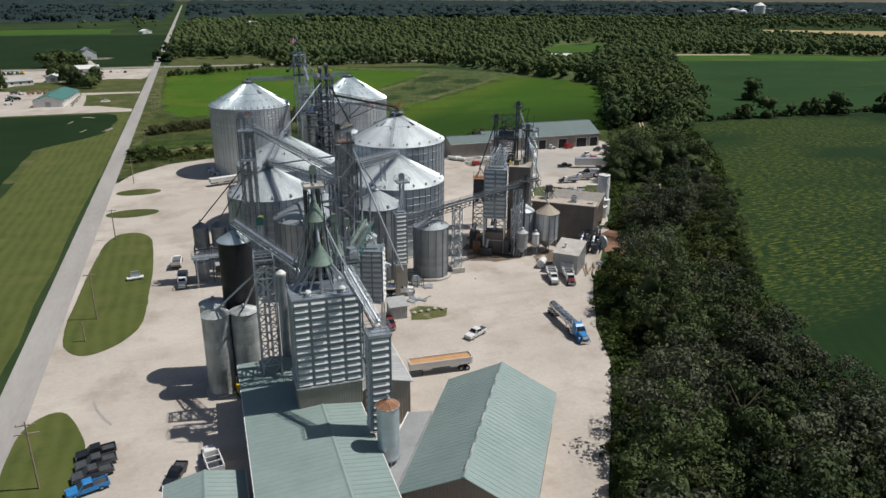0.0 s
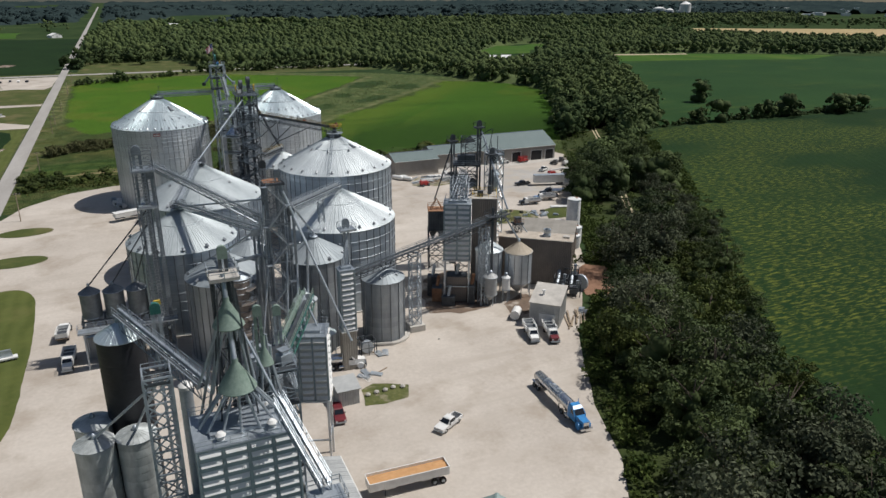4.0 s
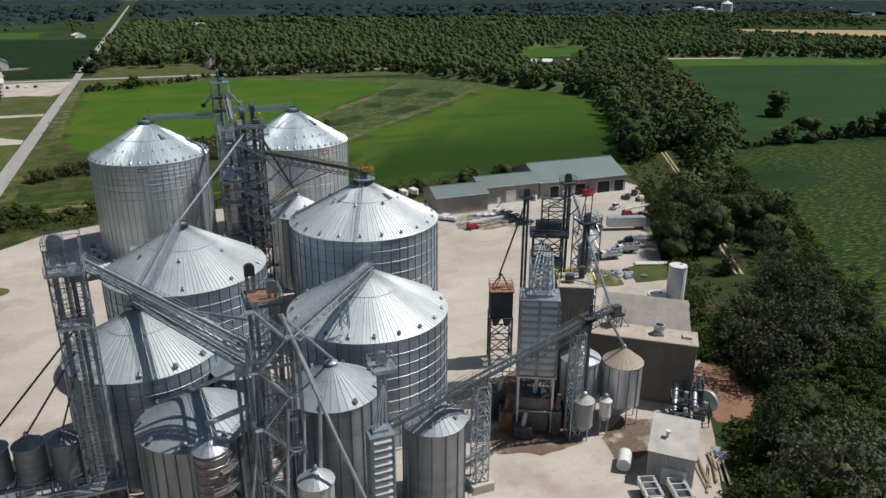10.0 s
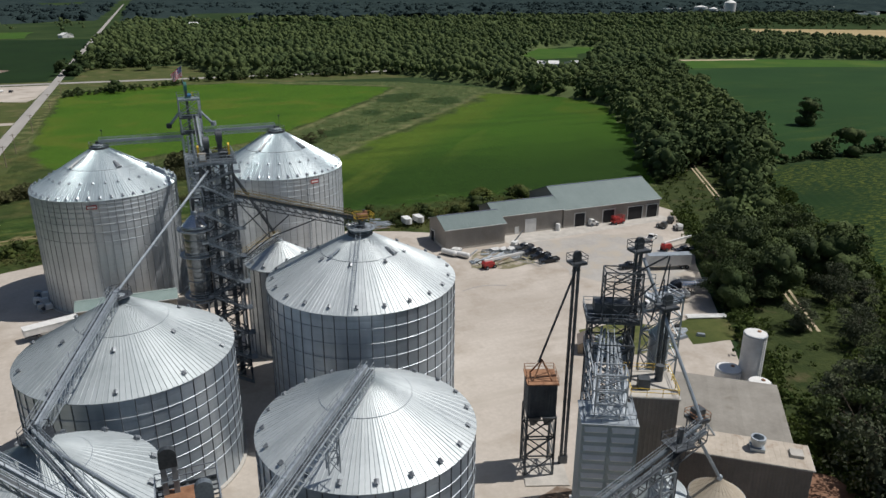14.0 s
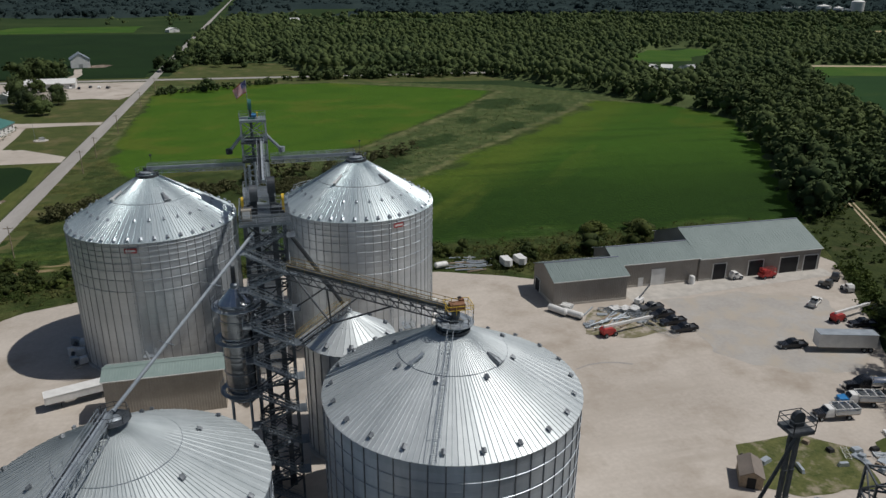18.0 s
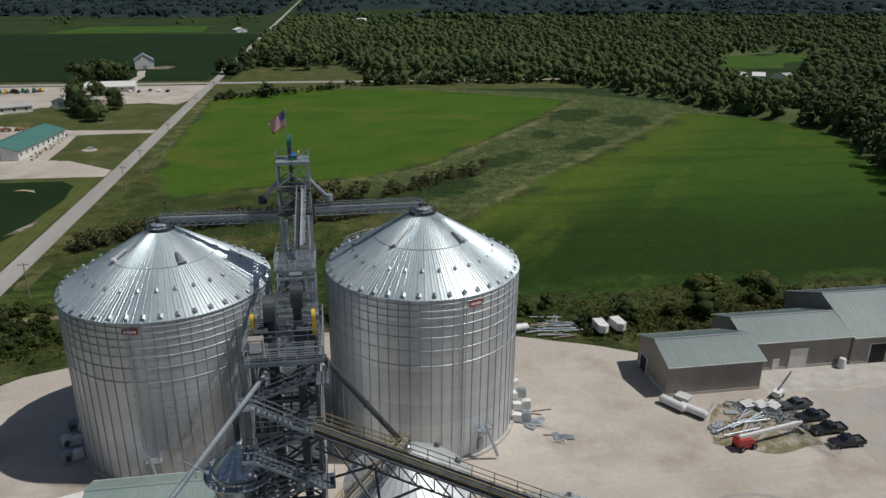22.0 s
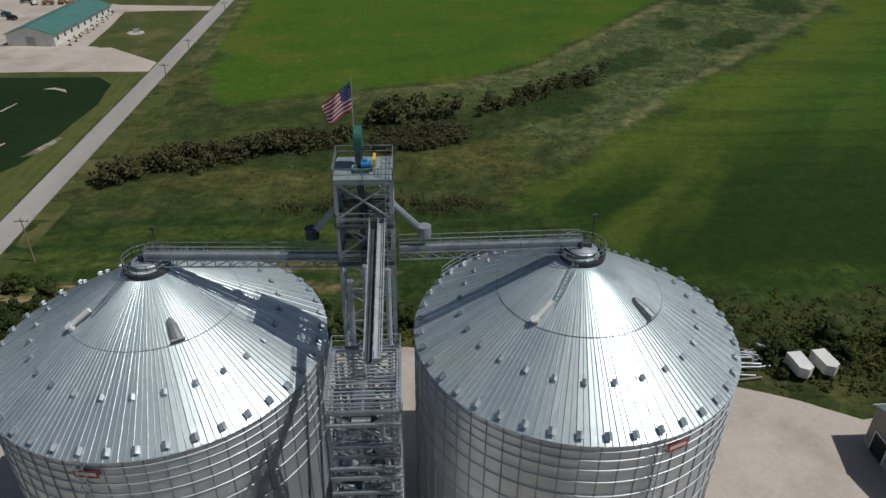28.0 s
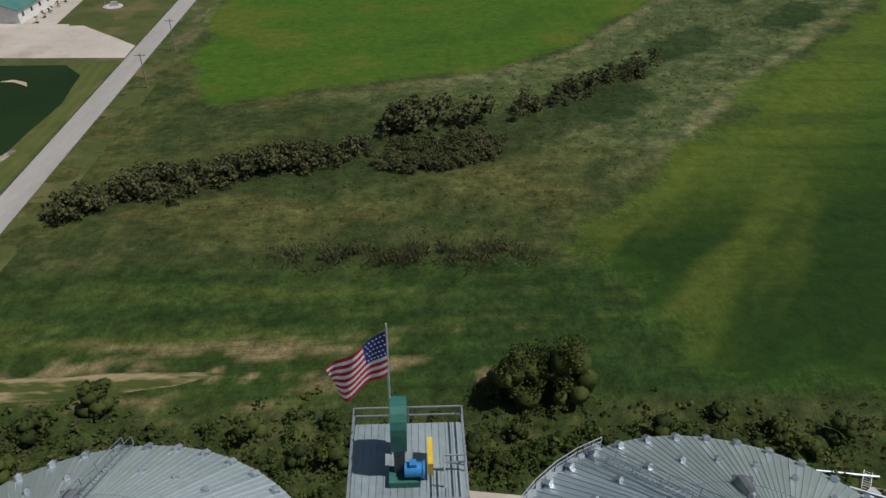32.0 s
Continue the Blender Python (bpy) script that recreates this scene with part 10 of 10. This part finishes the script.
# ---- far farms ----
M_TEAL = mat("teal_roof", (0.05, 0.16, 0.14), (0.09, 0.23, 0.20), 0.5, 0.0, 4.0, 2.0)
FARM = [((-88, 525), 17, 48, -4, 4.2, 6.8, M_WHITE, M_TEAL, "white farm shed with teal green roof"), ((-132, 625), 9, 24, -62, 3.6, 5.0, M_WHITE, M_GREYWALL, "low white farm building"), ((-108, 645), 10, 12, 0, 4, 6, M_WHITE, M_WHITE, "small white farm shed"), ((-98, 708), 14, 32, -84, 4, 6.5, M_WHITE, M_WHITE, "long white shed in the farm yard"), ((-107, 850), 15, 19, 14, 7, 12, M_WHITE, M_GALV, "white gabled barn among farm trees"),
        ((0, 905), 22, 8, 100, 3.5, 5.5, M_WHITE, M_GALV, "white farmhouse among trees"), ((36, 1020), 26, 12, 95, 4, 7, M_WHITE, M_GALV, "pale farm building among trees"), ((60, 905), 14, 9, 20, 4, 6.5, M_WHITE, M_WHITE, "white farmhouse beside a lawn"),
        ((385, 722), 16, 9, 60, 4, 6, M_WHITE, M_WHITE, "white house in a clearing"), ((404, 716), 18, 9, 100, 4, 6, M_WHITE, M_GREYWALL, "pale house in a clearing"), ((372, 726), 12, 8, 30, 4, 6, M_WHITE, M_WHITE, "white house at the wood's edge"),
        ((120, 1610), 40, 16, 90, 5, 8, M_WHITE, M_WHITE, "far white farm building"), ((-75, 1330), 18, 10, 40, 4, 7, M_WHITE, M_WHITE, "far white farmhouse by the road"), ((71, 925), 18, 9, 95, 4, 6, M_WHITE, M_WHITE, "white house among trees"), ((70, 2358), 60, 24, 90, 8, 12, M_WHITE, M_WHITE, "far white barn on the plain")]
for (x, y), w, l, a, e, r, wm, rm, lab in FARM:
    h = thing("farm_building", pose(x, y, 0, 0, 0, a), lab, "building", "far farm buildings")
    hx, hy = w / 2, l / 2
    part("wall", G().add([(-hx, -hy, 0), (hx, -hy, 0), (hx, hy, 0), (-hx, hy, 0), (-hx, -hy, e), (hx, -hy, e), (hx, hy, e), (-hx, hy, e), (0, -hy, r), (0, hy, r)], [(0, 1, 5, 8, 4), (1, 2, 6, 5), (2, 3, 7, 9, 6), (3, 0, 4, 7)]), wm, h)
    for s in (-1, 1):
        part("roof", G().add([(0, -hy - .5, r + .1), (s * (hx + .6), -hy - .5, e - .1), (s * (hx + .6), hy + .5, e - .1), (0, hy + .5, r + .1), (0, -hy - .5, r - .1), (s * (hx + .6), -hy - .5, e - .3), (s * (hx + .6), hy + .5, e - .3), (0, hy + .5, r - .1)],
                             [(0, 1, 2, 3), (7, 6, 5, 4), (0, 4, 5, 1), (1, 5, 6, 2), (2, 6, 7, 3)]), rm, h)
    for k in range(max(2, int(l / 5))):
        yy = -hy + (k + .5) * l / max(2, int(l / 5))
        part("window", G().box((hx + .03, yy, e * .55), (.1, 1.2, 1.2)), M_GLASS, h)
    part("door", G().box((0, -hy - .03, 1.6), (3.2, .1, 3.2)), M_GREYWALL, h)
for x, y, hh, rr in ((1560, 1780, 44, 16), (1640, 1990, 24, 20), (1520, 1800, 24, 12)):
    grain = thing("far_silo", pose(x, y, 0), "far pale storage silo on the horizon", "silo", "far silos")
    part("shell", G().lathe([(rr, 0), (rr, hh * .8)], 20), M_WHITE, grain, smooth=True)
    part("roof", G().lathe([(rr + .5, hh * .8), (.5, hh)], 20), M_WHITE, grain, smooth=True)
random.seed(71)
for k in range(26):
    x, y = random.uniform(1700, 2900), random.uniform(1500, 2600)
    fb = thing("far_house", pose(x, y, 0, 0, 0, random.uniform(0, 180)), "far pale building of a town", "building", "far town")
    part("wall", G().box((0, 0, 4), (random.uniform(20, 60), random.uniform(14, 26), 8)), M_WHITE, fb)
    part("roof", G().box((0, 0, 8.3), (22, 16, .6)), M_GALV, fb)
for k in range(9):
    car = thing("far_car", pose(-60 - 6.2 * k, 700 + 3 * (k % 3), .06, 0, 0, 80 + 7 * k), "car parked in the far farm yard", "car", "far cars")
    part("body", side_profile(G(), [(-2.2, .3), (2.2, .3), (2.2, .9), (1.1, 1.0), (.5, 1.5), (-1.2, 1.5), (-2.1, 1.0)], 1.8), (M_CARBLACK, M_WHITE, M_GREYCAR)[k % 3], car)
    wheel_parts(car, [(1.4, -.8), (1.4, .8), (-1.4, -.8), (-1.4, .8)], .32, .2)

random.seed(77)
for k in range(22):
    x, y = -208 + 66 * k / 21, 692 + 13 * k / 21 + random.uniform(-2, 2)
    fm = thing("farm_machine", pose(x, y, .06, 0, 0, random.uniform(0, 180)), "dark farm machine parked in a row", "machine", "farm machines")
    part("body", G().box((0, 0, 1.4), (3.0, 1.6, 1.4), 0, .8).box((-.6, 0, 2.5), (1.4, 1.4, 1.0), 0, .8), random.choice((M_DKGREEN, M_CARBLACK, M_DKGREEN, M_YELLOW)), fm)
    wheel_parts(fm, [(1.0, -.9), (1.0, .9), (-1.0, -.9), (-1.0, .9)], .7, .4)
for x, y, m, w in ((-111, 567, M_RUST, 5), (-106, 569, M_RUST, 4), (-117, 567, M_WHITE, 3), (-122, 571, M_GREYCAR, 5), (-101, 566, M_RUST, 4), (-115, 518, M_WHITE, 5), (-117, 531, M_CARBLACK, 5), (-119, 546, M_DKGREEN, 4), (-114, 540, M_CARBLACK, 4)):
    fm = thing("farm_machine", pose(x, y, .06, 0, 0, random.uniform(0, 180)), "farm implement parked beside a shed", "machine", "farm implements")
    part("body", G().box((0, 0, 1.2), (w, 1.7, 1.0), 0, .85).beam((-w / 2, 0, 1.5), (w / 2, .4, 2.6), .3), m, fm)
    wheel_parts(fm, [(w * .3, -.9), (w * .3, .9), (-w * .3, -.9), (-w * .3, .9)], .55, .35)
mo = thing("monument", pose(-59, 518, .04), "grey stone monument with flag pole on a lawn", "monument")
part("plinth", G().lathe([(3.2, 0), (3.2, .25), (3.0, .3)], 18, cap=True), M_CONC, mo)
part("stone", G().box((.4, .4, .9), (2.4, 1.0, 1.3), 20, .9), M_GREYWALL, mo)
part("pole", G().tube((-2.2, -.4, 0), (-2.2, -.4, 8), .09, 8, .05), M_GALV, mo)
random.seed(78)
for k in range(9):
    tree_y = 501 + 5.6 * k
    sx_ = -76.6 - .02 * k
    hb = thing("hedge_bush", pose(sx_, tree_y, 0), "small dark conifer bush along a shed wall", "bush", "shed bushes")
    pts, fc = crown_mesh("crown", 2.2, .8, .1, 10, 260, .14, None, 600 + k)
    part("crown", np_mesh("crown", pts, fc, M_LEAF_DARK), None, hb)

# empties of things built in yard coordinates move to the foot of their parts
bpy.context.view_layer.update()
for ob in [o for o in scene.objects if o.parent is None and o.type == "EMPTY" and o.location.length < 1e-6 and o.children]:
    cs = [o.matrix_world @ Vector(c) for o in ob.children_recursive if o.type == "MESH" for c in o.bound_box]
    foot = Vector((sum(c.x for c in cs) / len(cs), sum(c.y for c in cs) / len(cs), min(c.z for c in cs)))
    ob.location = foot
    for o in ob.children:
        o.matrix_parent_inverse = Matrix.Translation(-foot)
